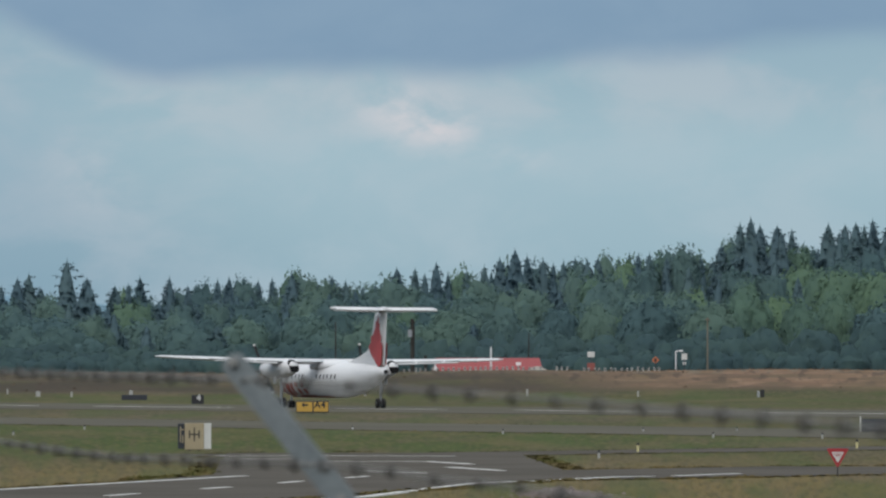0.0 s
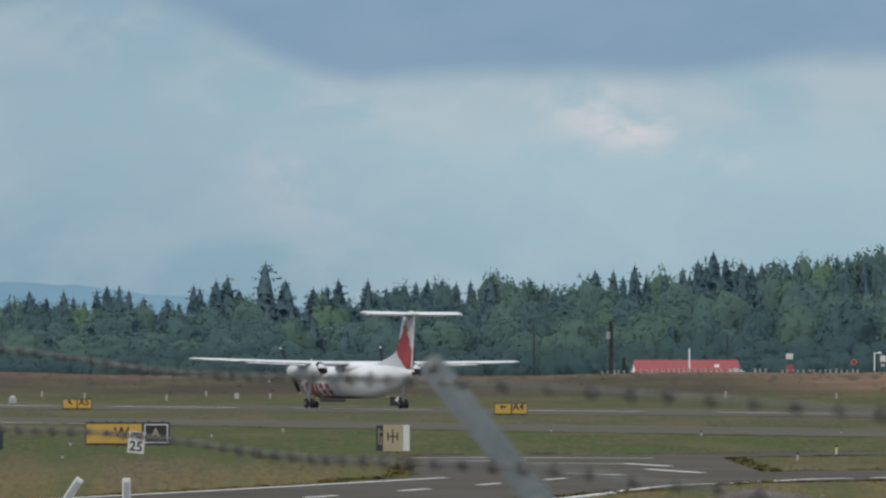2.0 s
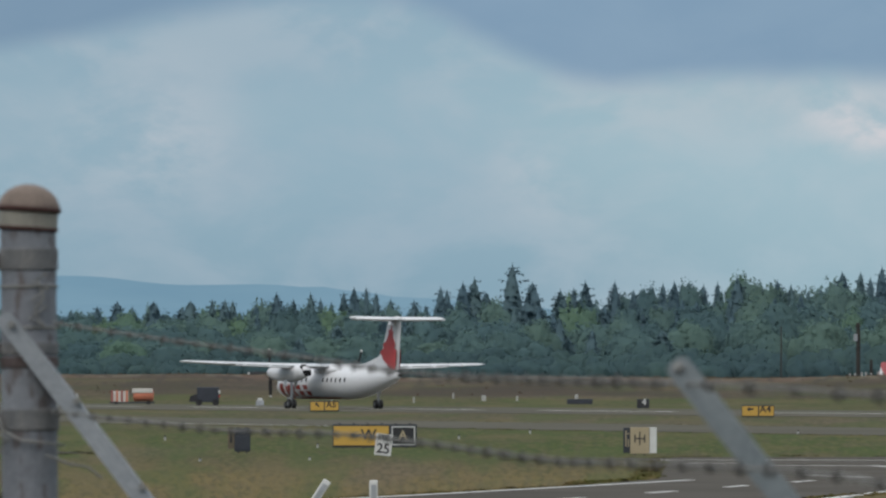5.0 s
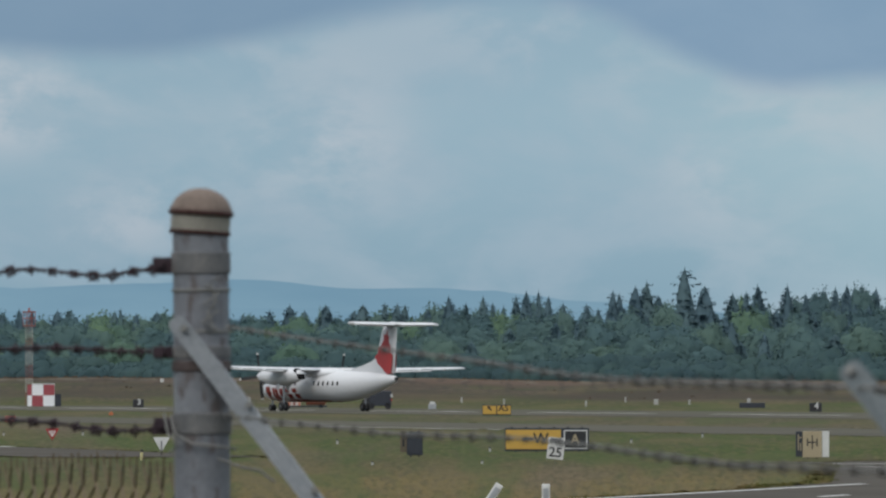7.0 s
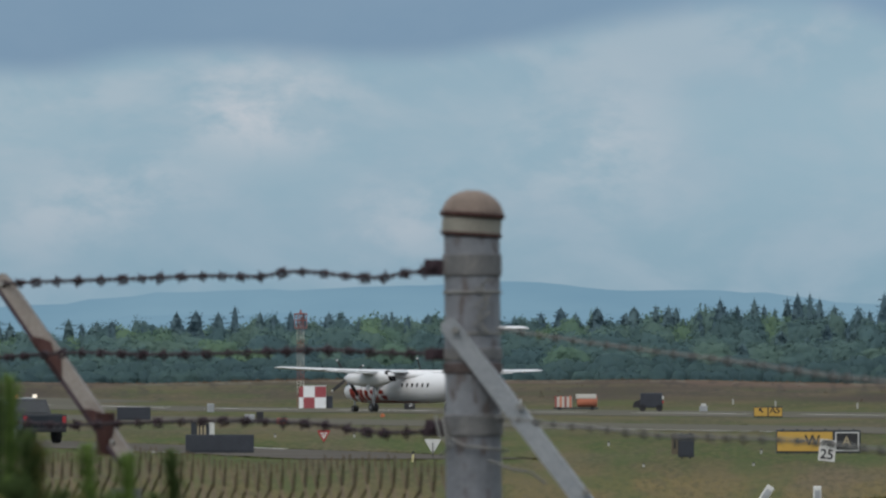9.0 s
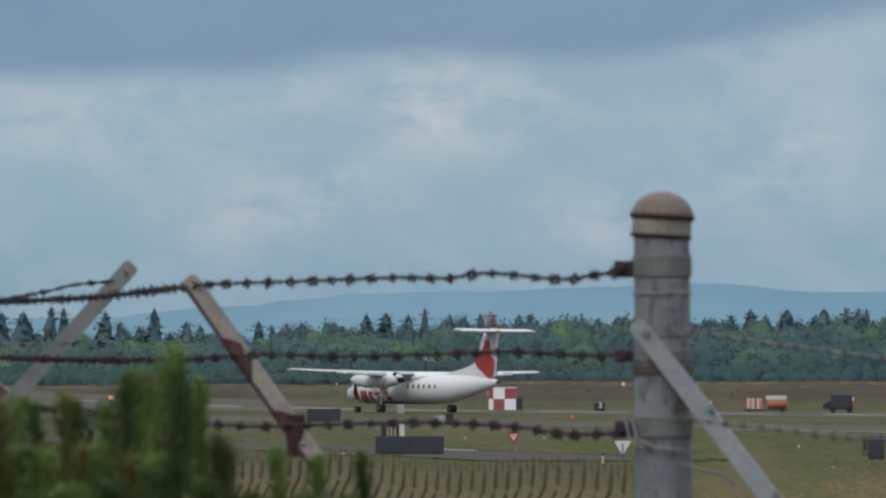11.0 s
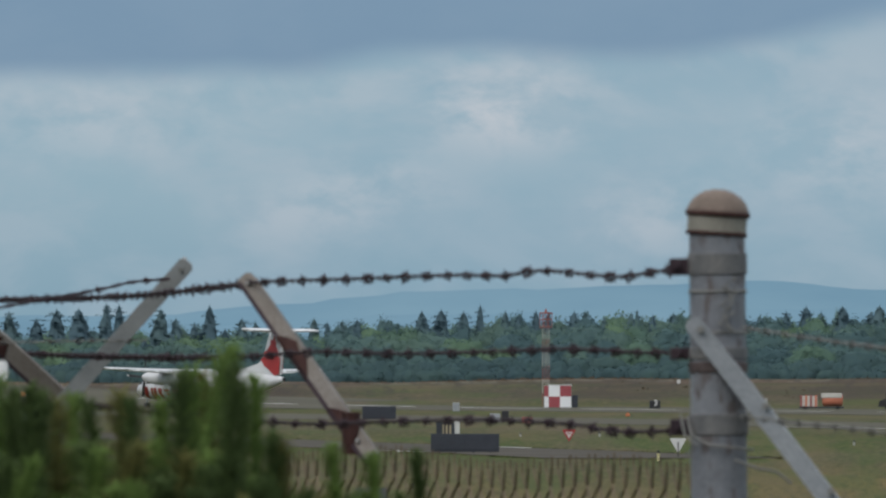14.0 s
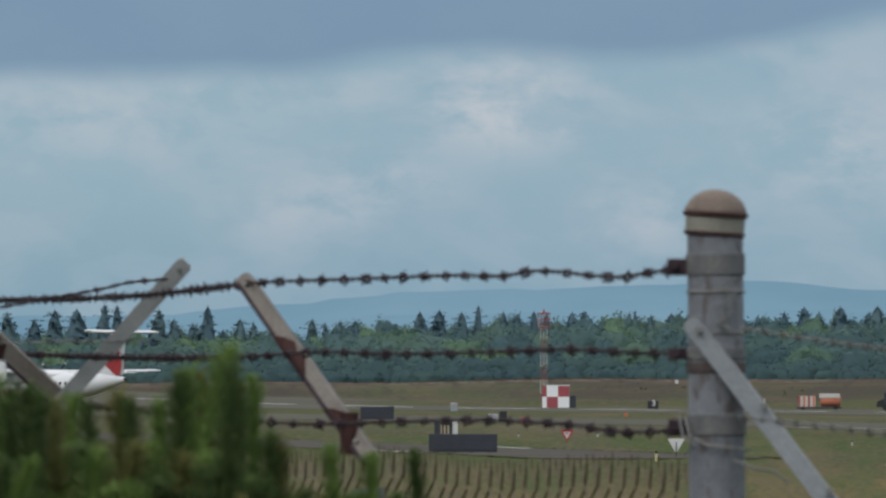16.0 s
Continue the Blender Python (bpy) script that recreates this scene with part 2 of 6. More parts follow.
    pale = times(bare, part_of(noise_of(0.9, 0.03), 0.54, 0.66))
    c = blend(pale, 0.0, 1.0, 0.5, c, (0.254, 0.164, 0.108))
    # pale dry grass tufts on the crest of the berm and dark low scrub on its face
    crest = times(part_of(wob.outputs[0], 1130, 1185), part_of(noise_of(1.5, 0.012, 5), 0.48, 0.60))
    c = blend(crest, 0.0, 1.0, 0.6, c, (0.130, 0.118, 0.090))
    thicket = times(part_of(wob.outputs[0], 1010, 1090), part_of(noise_of(1.9, 0.014, 5), 0.52, 0.63))
    c = blend(thicket, 0.0, 1.0, 0.6, c, (0.036, 0.028, 0.022))
    l.new(c, bsdf.inputs["Base Color"])
    bsdf.inputs["Roughness"].default_value = 0.95
    bsdf.inputs["Specular IOR Level"].default_value = 0.1
    bp = n.new("ShaderNodeBump")
    bp.inputs["Strength"].default_value, bp.inputs["Distance"].default_value = 0.6, 0.15
    l.new(tuft, bp.inputs["Height"])
    l.new(bp.outputs[0], bsdf.inputs["Normal"])
    return m


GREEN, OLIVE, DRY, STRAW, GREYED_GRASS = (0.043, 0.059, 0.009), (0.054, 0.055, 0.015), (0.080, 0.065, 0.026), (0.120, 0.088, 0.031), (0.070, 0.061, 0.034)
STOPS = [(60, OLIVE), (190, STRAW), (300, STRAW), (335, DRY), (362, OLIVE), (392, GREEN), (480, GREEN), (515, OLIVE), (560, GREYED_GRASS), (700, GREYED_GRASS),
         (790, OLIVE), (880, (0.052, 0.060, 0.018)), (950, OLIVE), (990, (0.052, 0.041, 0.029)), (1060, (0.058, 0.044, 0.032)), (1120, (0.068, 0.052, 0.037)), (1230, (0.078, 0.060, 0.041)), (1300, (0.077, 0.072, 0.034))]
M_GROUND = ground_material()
M_ASPHALT = material("asphalt", [(0.054, 0.050, 0.043), (0.083, 0.076, 0.066), (0.106, 0.097, 0.086)], 1.0, scale=0.15, fine=6, bump=0.3, spec=0.02)
M_RUNWAY = material("runway_concrete", [(0.074, 0.072, 0.059), (0.094, 0.089, 0.071), (0.112, 0.105, 0.086)], 1.0, scale=0.05, fine=2, bump=0.1, spec=0.03)
M_LINE = material("road_paint", [(0.45, 0.45, 0.43), (0.72, 0.72, 0.70)], 0.8, scale=1.5, fine=12, bump=0.1)
M_STEEL = material("galvanised_steel", [(0.125, 0.135, 0.148), (0.215, 0.23, 0.248), (0.30, 0.318, 0.335)], 0.6, 0.1, scale=9, fine=120, bump=0.12)
M_RUST = material("rust", [(0.018, 0.008, 0.008), (0.040, 0.014, 0.012), (0.066, 0.031, 0.025)], 0.9, 0.0, scale=30, fine=200, bump=0.4)
M_WIRE = material("rusty_wire", [(0.016, 0.010, 0.016), (0.034, 0.020, 0.027), (0.056, 0.038, 0.044)], 0.8, 0.1, scale=25, fine=200, bump=0.2)
M_GREYWIRE = material("weathered_wire", [(0.144, 0.144, 0.137), (0.216, 0.212, 0.202)], 0.7, 0.1, scale=25, fine=200, bump=0.2)
M_CAP = material("weathered_cap", [(0.105, 0.080, 0.066), (0.165, 0.126, 0.104), (0.22, 0.182, 0.155)], 0.75, 0.1, scale=20, fine=150, bump=0.2)
M_WHITE = material("white_paint", [(0.72, 0.73, 0.74), (0.80, 0.80, 0.80)], 0.35, scale=0.7, fine=9, bump=0.02)
M_PLANE = material("aircraft_white", [(0.55, 0.56, 0.575), (0.65, 0.65, 0.66)], 0.35, scale=0.5, fine=6, bump=0.02, stretch=(1, 0.3, 1))
M_RED = material("aircraft_red", [(0.34, 0.028, 0.03), (0.42, 0.042, 0.036)], 0.4, scale=0.8, fine=8, bump=0.02)
M_ORANGE = material("aircraft_orange_red", [(0.37, 0.052, 0.042), (0.46, 0.080, 0.058)], 0.4, scale=0.8, fine=8, bump=0.02)
M_DARK = material("dark_rubber", [(0.012, 0.012, 0.013), (0.03, 0.03, 0.032)], 0.75, scale=3, fine=30, bump=0.1)
M_METAL = material("bare_metal", [(0.32, 0.33, 0.34), (0.45, 0.46, 0.47)], 0.4, 0.6, scale=3, fine=30, bump=0.05)
M_GLASS = material("dark_glass", [(0.012, 0.015, 0.02), (0.025, 0.03, 0.035)], 0.12, scale=2, fine=9, bump=0.0, spec=0.6)
M_YELLOW = material("sign_yellow", [(0.44, 0.265, 0.05), (0.53, 0.33, 0.07)], 0.5, scale=1.5, fine=12, bump=0.03)
M_TAN = material("sign_faded_yellow", [(0.30, 0.245, 0.155), (0.38, 0.32, 0.21)], 0.6, scale=1.5, fine=12, bump=0.03)
M_BLACK = material("sign_black", [(0.014, 0.014, 0.016), (0.03, 0.03, 0.033)], 0.55, scale=1.5, fine=12, bump=0.03)
M_SLATE = material("sign_back_grey", [(0.020, 0.024, 0.032), (0.038, 0.043, 0.055)], 0.6, scale=1.5, fine=12, bump=0.05)
M_SIGNWHITE = material("sign_white", [(0.50, 0.50, 0.48), (0.62, 0.62, 0.60)], 0.5, scale=2, fine=20, bump=0.03)
M_SIGNRED = material("sign_red", [(0.28, 0.022, 0.028), (0.36, 0.035, 0.04)], 0.5, scale=2, fine=20, bump=0.03)
M_SIGNORANGE = material("safety_orange", [(0.40, 0.12, 0.05), (0.48, 0.16, 0.07)], 0.55, scale=2, fine=20, bump=0.03)
M_ROOF = material("red_metal_roof", [(0.23, 0.045, 0.05), (0.29, 0.062, 0.064)], 0.6, scale=0.5, fine=4, bump=0.05)
M_WOODPOLE = material("pole_wood", [(0.022, 0.022, 0.02), (0.045, 0.042, 0.038)], 0.9, scale=2, fine=20, bump=0.2, stretch=(1, 1, 0.2))
M_BARK = material("bark", [(0.05, 0.038, 0.028), (0.10, 0.075, 0.055)], 0.95, scale=2, fine=12, bump=0.4)
# distant foliage: haze is put into these base colours, bluer and paler than leaves
M_CONIFER = material("hazed_conifer_needles", [(0.088, 0.146, 0.180), (0.106, 0.170, 0.200), (0.124, 0.194, 0.205)], 0.95, scale=0.25, fine=1.6, bump=0, per_object=0.4, spec=0.05, through_light=0.4)
M_LEAF = material("hazed_broadleaf_foliage", [(0.088, 0.150, 0.162), (0.106, 0.174, 0.170), (0.126, 0.198, 0.168)], 0.95, scale=0.22, fine=1.5, bump=0, per_object=0.6, spec=0.05, through_light=0.4)
M_LEAFLIGHT = material("hazed_light_foliage", [(0.106, 0.178, 0.152), (0.126, 0.206, 0.154), (0.150, 0.234, 0.148)], 0.95, scale=0.22, fine=1.5, bump=0, per_object=0.6, spec=0.05, through_light=0.4)
# haze blue as well, and darkened to paint the shade under the woods
M_BRUSH = material("hazed_shaded_brush", [(0.058, 0.100, 0.118), (0.070, 0.118, 0.124), (0.086, 0.140, 0.126)], 0.95, scale=0.05, fine=0.6, bump=0, spec=0.05, through_light=0.4)
M_PINE = material("pine_needles", [(0.082, 0.140, 0.038), (0.150, 0.225, 0.064), (0.24, 0.31, 0.115)], 0.9, scale=6, fine=60, bump=0, spec=0.05, through_light=0.45)
M_TWIG = material("twig_bark", [(0.05, 0.028, 0.018), (0.10, 0.06, 0.04)], 0.9, scale=20, fine=90, bump=0.2)


# ---- mesh helpers ----
def mesh_of(name, bm, mat, smooth=False):
    me = bpy.data.meshes.new(name)
    bmesh.ops.recalc_face_normals(bm, faces=bm.faces)
    bm.to_mesh(me)
    bm.free()
    for m in (mat if isinstance(mat, (list, tuple)) else [mat]):
        me.materials.append(m)
    if smooth:
        me.polygons.foreach_set("use_smooth", [True] * len(me.polygons))
    return me


def part(name, bm, mat, parent=None, label="", m=None, smooth=False):
    ob = new(name, bm if isinstance(bm, bpy.types.Mesh) else mesh_of(name, bm, mat, smooth))
    if parent is not None:
        ob.parent = parent
    if m is not None:
        ob.matrix_basis = m
    return tagged(ob, label)


def thing(name, label, category, m=None, group="", kind=""):
    ob = new(name)
    ob.empty_display_size = 0.2
    if m is not None:
        ob.matrix_basis = m
    return tagged(ob, label, category, group, kind)


def box(w, d, h, at=(0, 0, 0), bevel=0.0, bm=None):
    """A box of that width (x), depth (y) and height (z) standing on at."""
    bm = bm or bmesh.new()
    made = bmesh.ops.create_cube(bm, size=1.0, matrix=Matrix.Translation((at[0], at[1], at[2] + h / 2)) @ Matrix.Diagonal((w, d, h, 1)))
    if bevel:
        edges = list({e for v in made["verts"] for e in v.link_edges})
        bmesh.ops.bevel(bm, geom=edges, offset=bevel, segments=2, affect="EDGES", profile=0.5)
    return bm


def rod(a, b, r0, r1=None, sides=10, bm=None):
    """A round bar from a to b."""
    bm = bm or bmesh.new()
    a, b = Vector(a), Vector(b)
    turn = (b - a).to_track_quat("Z", "Y").to_matrix().to_4x4()
    bmesh.ops.create_cone(bm, cap_ends=True, segments=sides, radius1=r0, radius2=r0 if r1 is None else r1, depth=(b - a).length,
                          matrix=Matrix.Translation((a + b) / 2) @ turn)
    return bm


def ball(at, r, bm=None, squash=(1, 1, 1), sub=2):
    bm = bm or bmesh.new()
    bmesh.ops.create_icosphere(bm, subdivisions=sub, radius=r, matrix=Matrix.Translation(at) @ Matrix.Diagonal((*squash, 1)))
    return bm


def loft(rings, bm=None, caps=True):
    bm = bm or bmesh.new()
    vs = [[bm.verts.new(p) for p in ring] for ring in rings]
    n = len(vs[0])
    for r0, r1 in zip(vs, vs[1:]):
        for i in range(n):
            bm.faces.new((r0[i], r0[(i + 1) % n], r1[(i + 1) % n], r1[i]))
    if caps:
        bm.faces.new(vs[0][::-1])
        bm.faces.new(vs[-1])
    return bm


def prism(outline, depth, bm=None, y=0.0):
    """An outline in x, z, thick along y about y."""
    bm = bm or bmesh.new()
    return loft([[(x, y - depth / 2, z) for x, z in outline], [(x, y + depth / 2, z) for x, z in outline]], bm)


def tube(points, r, bm=None, sides=5):
    """A wire through points."""
    bm = bm or bmesh.new()
    points = [Vector(p) for p in points]
    rings = []
    for i, p in enumerate(points):
        d = (points[min(i + 1, len(points) - 1)] - points[max(i - 1, 0)]).normalized()
        u = d.orthogonal().normalized() if abs(d.z) > 0.9 else d.cross(Vector((0, 0, 1))).normalized()
        v = d.cross(u)
        rings.append([p + r * (math.cos(a) * u + math.sin(a) * v) for a in (math.tau * k / sides for k in range(sides))])
    return loft(rings, bm)


def writing(text, size, mat, parent, m, name="legend", depth=0.006, bold=0.02):
    """Raised characters of the built-in font, as a mesh."""
    cu = bpy.data.curves.new(name, "FONT")
    cu.body, cu.size, cu.extrude, cu.align_x, cu.align_y, cu.offset = text, size, depth, "CENTER", "CENTER", size * bold
    tmp = bpy.data.objects.new(name, cu)
    me = bpy.data.meshes.new_from_object(tmp)
    bpy.data.objects.remove(tmp)
    me.materials.clear()
    me.materials.append(mat)
    ob = new(name, me)
    ob.parent, ob.matrix_basis = parent, m @ pose(0, 0, 0, 90)
    return ob


# ---- the ground ----
def smooth(v, lo, hi):
    v = max(0.0, min(1.0, (v - lo) / (hi - lo)))
    return v * v * (3 - 2 * v)


def height(x, y):
    """The lie of the land: a bank at the fence, the flat airfield, a low berm, then a wooded hill to the right."""
    d = math.hypot(x, y)
    b = math.atan2(x, y) * UNIT
    h = 1.15 * (1 - smooth(d, 30, 130))
    if d > 850:
        crest = 2.45 + 0.25 * math.sin(b / 310) + 0.12 * math.sin(b / 97 + 1)
        h += crest * smooth(d, 860, 1190) + 0.16 * noise.noise((x * 0.05, y * 0.02, 0)) * smooth(d, 860, 1000)
        h += 13.0 * smooth(b, 150, 900) * smooth(d, 1380, 1800) * (1 - smooth(abs(math.degrees(b / UNIT)), 20, 40))
        h -= 2.3 * smooth(d, 1205, 1285)
    return h


def build_ground():
    angles = [math.radians(a) for a in np.concatenate([np.arange(-180, -13, 8), np.arange(-13, 5.01, 0.12), np.arange(8, 180, 8)])]
    radii = np.concatenate([[0.5], np.geomspace(4, 150, 16), np.linspace(165, 850, 40), np.linspace(862, 1320, 40), np.linspace(1350, 1900, 20), np.geomspace(2000, 4900, 8)])
    verts = [(r * math.sin(a), r * math.cos(a), height(r * math.sin(a), r * math.cos(a))) for r in radii for a in angles]
    n = len(angles)
    faces = [(i * n + j, i * n + (j + 1) % n, (i + 1) * n + (j + 1) % n, (i + 1) * n + j) for i in range(len(radii) - 1) for j in range(n)]
    faces.append(tuple(range(n - 1, -1, -1)))
    me = bpy.data.meshes.new("ground")
    me.from_pydata(verts, [], faces)
    me.polygons.foreach_set("use_smooth", [True] * len(me.polygons))
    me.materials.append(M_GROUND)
    return tagged(new("ground", me), "green and dry tan airfield grass rising to a low berm", "ground", kind="structure")


build_ground()


def strip(name, points, width, mat, lift=0.03, label="", category="road", parent=None, kind="structure"):
    """A paved band or painted line along points, laid just over the ground."""
    pts = []
    for (x0, y0), (x1, y1) in zip(points, points[1:]):
        k = max(1, int(math.hypot(x1 - x0, y1 - y0) / 8))
        pts += [(x0 + (x1 - x0) * i / k, y0 + (y1 - y0) * i / k) for i in range(k)]
    pts.append(points[-1])
    rings = []
    for i, (x, y) in enumerate(pts):
        a, b = pts[max(i - 1, 0)], pts[min(i + 1, len(pts) - 1)]
        dx, dy = b[0] - a[0], b[1] - a[1]
        q = math.hypot(dx, dy)
        nx, ny = -dy / q * width / 2, dx / q * width / 2
        z = height(x, y) + lift
        rings.append([(x - nx, y - ny, z), (x + nx, y + ny, z), (x + nx, y + ny, z - 0.2), (x - nx, y - ny, z - 0.2)])
    ob = part(name, loft(rings), mat, parent)
    return tagged(ob, label, "" if parent else category, kind="" if parent else kind)


def ahead(x, y, heading, d, side=0.0):
    """d metres on from (x, y) along a heading (degrees to the left of y), side metres to its right."""
    h = radians(heading)
    return (x - d * math.sin(h) + side * math.cos(h), y + d * math.cos(h) + side * math.sin(h))


RUN = (0.0, 659.0, 27.0)
runway = strip("runway", [ahead(*RUN, d) for d in (-260, 0, 260, 620)], 44, M_RUNWAY, 0.03, "grey weathered concrete runway with broken white centre line", "runway")
for k in range(-8, 16):
    strip("centre_line", [ahead(*RUN, k * 36), ahead(*RUN, k * 36 + 24)], 0.9, M_LINE, 0.034, parent=runway)
TAXI = (0.0, 470.0, 24.0)
taxiway = strip("taxiway", [ahead(*TAXI, d) for d in (-150, 0, 150, 330)], 24, M_RUNWAY, 0.025, "grey worn taxiway running beside the runway", "taxiway")
strip("edge_line", [ahead(*TAXI, 40, -11.2), ahead(*TAXI, 95, -11.2)], 0.3, M_LINE, 0.03, parent=taxiway)
road = strip("service_road", [(-30, 120), (-11.5, 205), (-3.4, 247), (-1.4, 264), (-1.9, 290), (-2.6, 330)], 10.6, M_ASPHALT, 0.03, "grey asphalt service road with white edge lines", "road")
strip("edge_line", [(-24, 172), (-11.4, 232), (-5.7, 261)], 0.26, M_LINE, 0.036, parent=road)
strip("edge_line", [(-14, 148), (-5.5, 200), (-1.8, 220.7), (-0.29, 234.9), (0.92, 245), (2.65, 249.8), (5.0, 258.6), (6.0, 260)], 0.26, M_LINE, 0.036, parent=road)
for x0, y0, x1, y1 in ((-6.2, 233.5, -5.6, 237), (-4.4, 245.3, -3.9, 248.8), (-2.7, 256.5, -2.2, 260), (-8.2, 221, -7.6, 224.5), (-10.3, 209, -9.6, 212.5)):
    strip("centre_dash", [(x0, y0), (x1, y1)], 0.22, M_LINE, 0.036, parent=road)
branch = strip("road_branch", [(-2, 256), (2, 261), (6, 267), (10, 273.5), (16, 283)], 13, M_ASPHALT, 0.026, "dark grey asphalt branch of the service road", "road")
strip("edge_line", [(6.7, 261.2), (8.7, 266.7)], 0.26, M_LINE, 0.032, parent=branch)
cross = strip("cross_road", [(-9.2, 322), (0, 326), (17, 351), (60, 415)], 8, M_ASPHALT, 0.022, "grey asphalt road crossing the airfield grass", "road")
for pts in ([(-8.4, 319), (-3.5, 319.5), (0.4, 318)], [(-7.0, 308.5), (-4.0, 309.5)], [(-4.1, 301), (-0.5, 300), (0.9, 292)], [(-2.4, 273), (-0.6, 268)], [(0.2, 283), (1.8, 274)]):
    strip("edge_line", pts, 0.3, M_LINE, 0.036, parent=cross)
PAVED = [([(-30, 120), (-11.5, 205), (-3.4, 247), (-1.4, 264), (-1.9, 290), (-2.6, 330)], 5.3), ([(-2, 256), (2, 261), (6, 267), (10, 273.5), (16, 283)], 6.5), ([(-9.2, 322), (0, 326), (17, 351), (60, 415)], 4.0),
         ([(-110, 560), (-60, 420), (-44, 374), (-35, 345)], 4.5), ([ahead(*TAXI, -150), ahead(*TAXI, 330)], 12.0)]


def off_road(x, y):
    """How far (x, y) is from the nearest pavement's edge; negative on it."""
    best = 1e9
    for pts, half in PAVED:
        for (x0, y0), (x1, y1) in zip(pts, pts[1:]):
            dx, dy = x1 - x0, y1 - y0
            u = max(0.0, min(1.0, ((x - x0) * dx + (y - y0) * dy) / (dx * dx + dy * dy)))
            best = min(best, math.hypot(x - x0 - u * dx, y - y0 - u * dy) - half)
    return best


side_road = strip("side_road", [(-110, 560), (-60, 420), (-44, 374), (-35, 345)], 9, M_ASPHALT, 0.026, "dark grey asphalt service road across grass", "road")
strip("edge_line", [(-48.9, 401), (-45.5, 391)], 0.3, M_LINE, 0.032, parent=side_road)
strip("edge_line", [(-52.0, 383), (-47.5, 370)], 0.25, M_LINE, 0.032, parent=side_road)


def tuft_material():
    """The grass of the ground, tuft by tuft paler or darker."""
    m = M_GROUND.copy()
    m.name = "grass_tuft"
    n, l = m.node_tree.nodes, m.node_tree.links
    bsdf = n["Principled BSDF"]
    base = bsdf.inputs["Base Color"].links[0].from_socket
    for link in list(bsdf.inputs["Normal"].links):
        l.remove(link)
    geo = n.new("ShaderNodeNewGeometry")
    for lo, hi, amount, colour in ((0.5, 1.0, 0.35, (0.150, 0.122, 0.058)), (0.45, 0.0, 0.22, (0.046, 0.058, 0.014))):
        r, mx = n.new("ShaderNodeMapRange"), n.new("ShaderNodeMix")
        l.new(geo.outputs["Random Per Island"], r.inputs[0])
        r.inputs[1].default_value, r.inputs[2].default_value, r.inputs[4].default_value = lo, hi, amount
        mx.data_type = "RGBA"
        l.new(r.outputs[0], mx.inputs[0])
        l.new(base, mx.inputs[6])
        mx.inputs[7].default_value = (*colour, 1)
        base = mx.outputs[2]
    l.new(base, bsdf.inputs["Base Color"])
    return m


def grass_tufts():
    """Tufts of long and short grass over the field, taller along the pavements' edges and in the dry stretches."""
    rng = random.Random(8)
    quads = []
    count = 0
    while count < 2600:
        d = 185 * (620 / 185) ** rng.random()
        p = spot(rng.uniform(-2950, 950), d)
        patch = noise.noise((p.x * 0.35, p.y * 0.02, 2.0)) + 0.5 * noise.noise((p.x * 1.1, p.y * 0.05, 6.0))
        if patch < -0.1 and rng.random() < 0.4:
            continue
        gap = off_road(p.x, p.y)
        if gap < 0.05 or gap > 0.7:
            continue
        count += 1
        tall = rng.uniform(0.02, 0.05) * (1.0 + max(0.0, patch)) * (1.5 if d < 320 else 1.0)
        g = height(p.x, p.y)
        reach = rng.uniform(0.10, 0.34)
        # one tuft: a fan of blades joined at the root
        fan = []
        for k in range(7):
            x = -1 + 2 * k / 6
            fan.append(Vector((p.x + x * reach, p.y + rng.gauss(0, 0.05), g + tall * (1 - 0.5 * x * x) * (rng.uniform(0.75, 1.2) if k % 2 else rng.uniform(0.35, 0.6)))))
        root = [Vector((p.x + reach, p.y, g - 0.02)), Vector((p.x - reach, p.y, g - 0.02))]
        quads.append(((fan + root)[::-1], Vector((rng.gauss(0, 0.1), -0.1, 1.0)).normalized()))
    tagged(new("grass_tufts", leaf_mesh("grass_tufts", quads, [], tuft_material())), "tufts of green and dry grass over the airfield", "grass", kind="stuff")


def gravel_heap():
    """A low heap of broken stone beside the service road."""
    rng = random.Random(31)
    verts, faces = [], []
    for _ in range(420):
        b, d = rng.gauss(205, 34), rng.gauss(224, 3.0)
        p = spot(b, d)
        r = rng.uniform(0.03, 0.085)
        z = height(p.x, p.y) + max(0.0, 0.16 - 0.003 * abs(b - 205)) * rng.random()
        k = len(verts)
        spin = rng.uniform(0, 6.28)
        for i in range(4):
            a = spin + i * math.pi / 2
            verts.append((p.x + r * math.cos(a) * rng.uniform(0.7, 1.3), p.y + r * math.sin(a), z + rng.uniform(-0.3, 0.2) * r))
        verts += [(p.x, p.y, z + r * rng.uniform(0.5, 0.9)), (p.x, p.y, z - r)]
        faces += [(k + i, k + (i + 1) % 4, k + 4) for i in range(4)] + [(k + (i + 1) % 4, k + i, k + 5) for i in range(4)]
    me = bpy.data.meshes.new("gravel_heap")
    me.from_pydata(verts, [], faces)
    me.materials.append(material("pinkish_stone", [(0.09, 0.075, 0.07), (0.16, 0.13, 0.12), (0.24, 0.205, 0.19)], 0.95, scale=1.5, fine=9, bump=0.2))
    tagged(new("gravel_heap", me), "low heap of pinkish grey broken stone by the road", "gravel", kind="stuff")


gravel_heap()


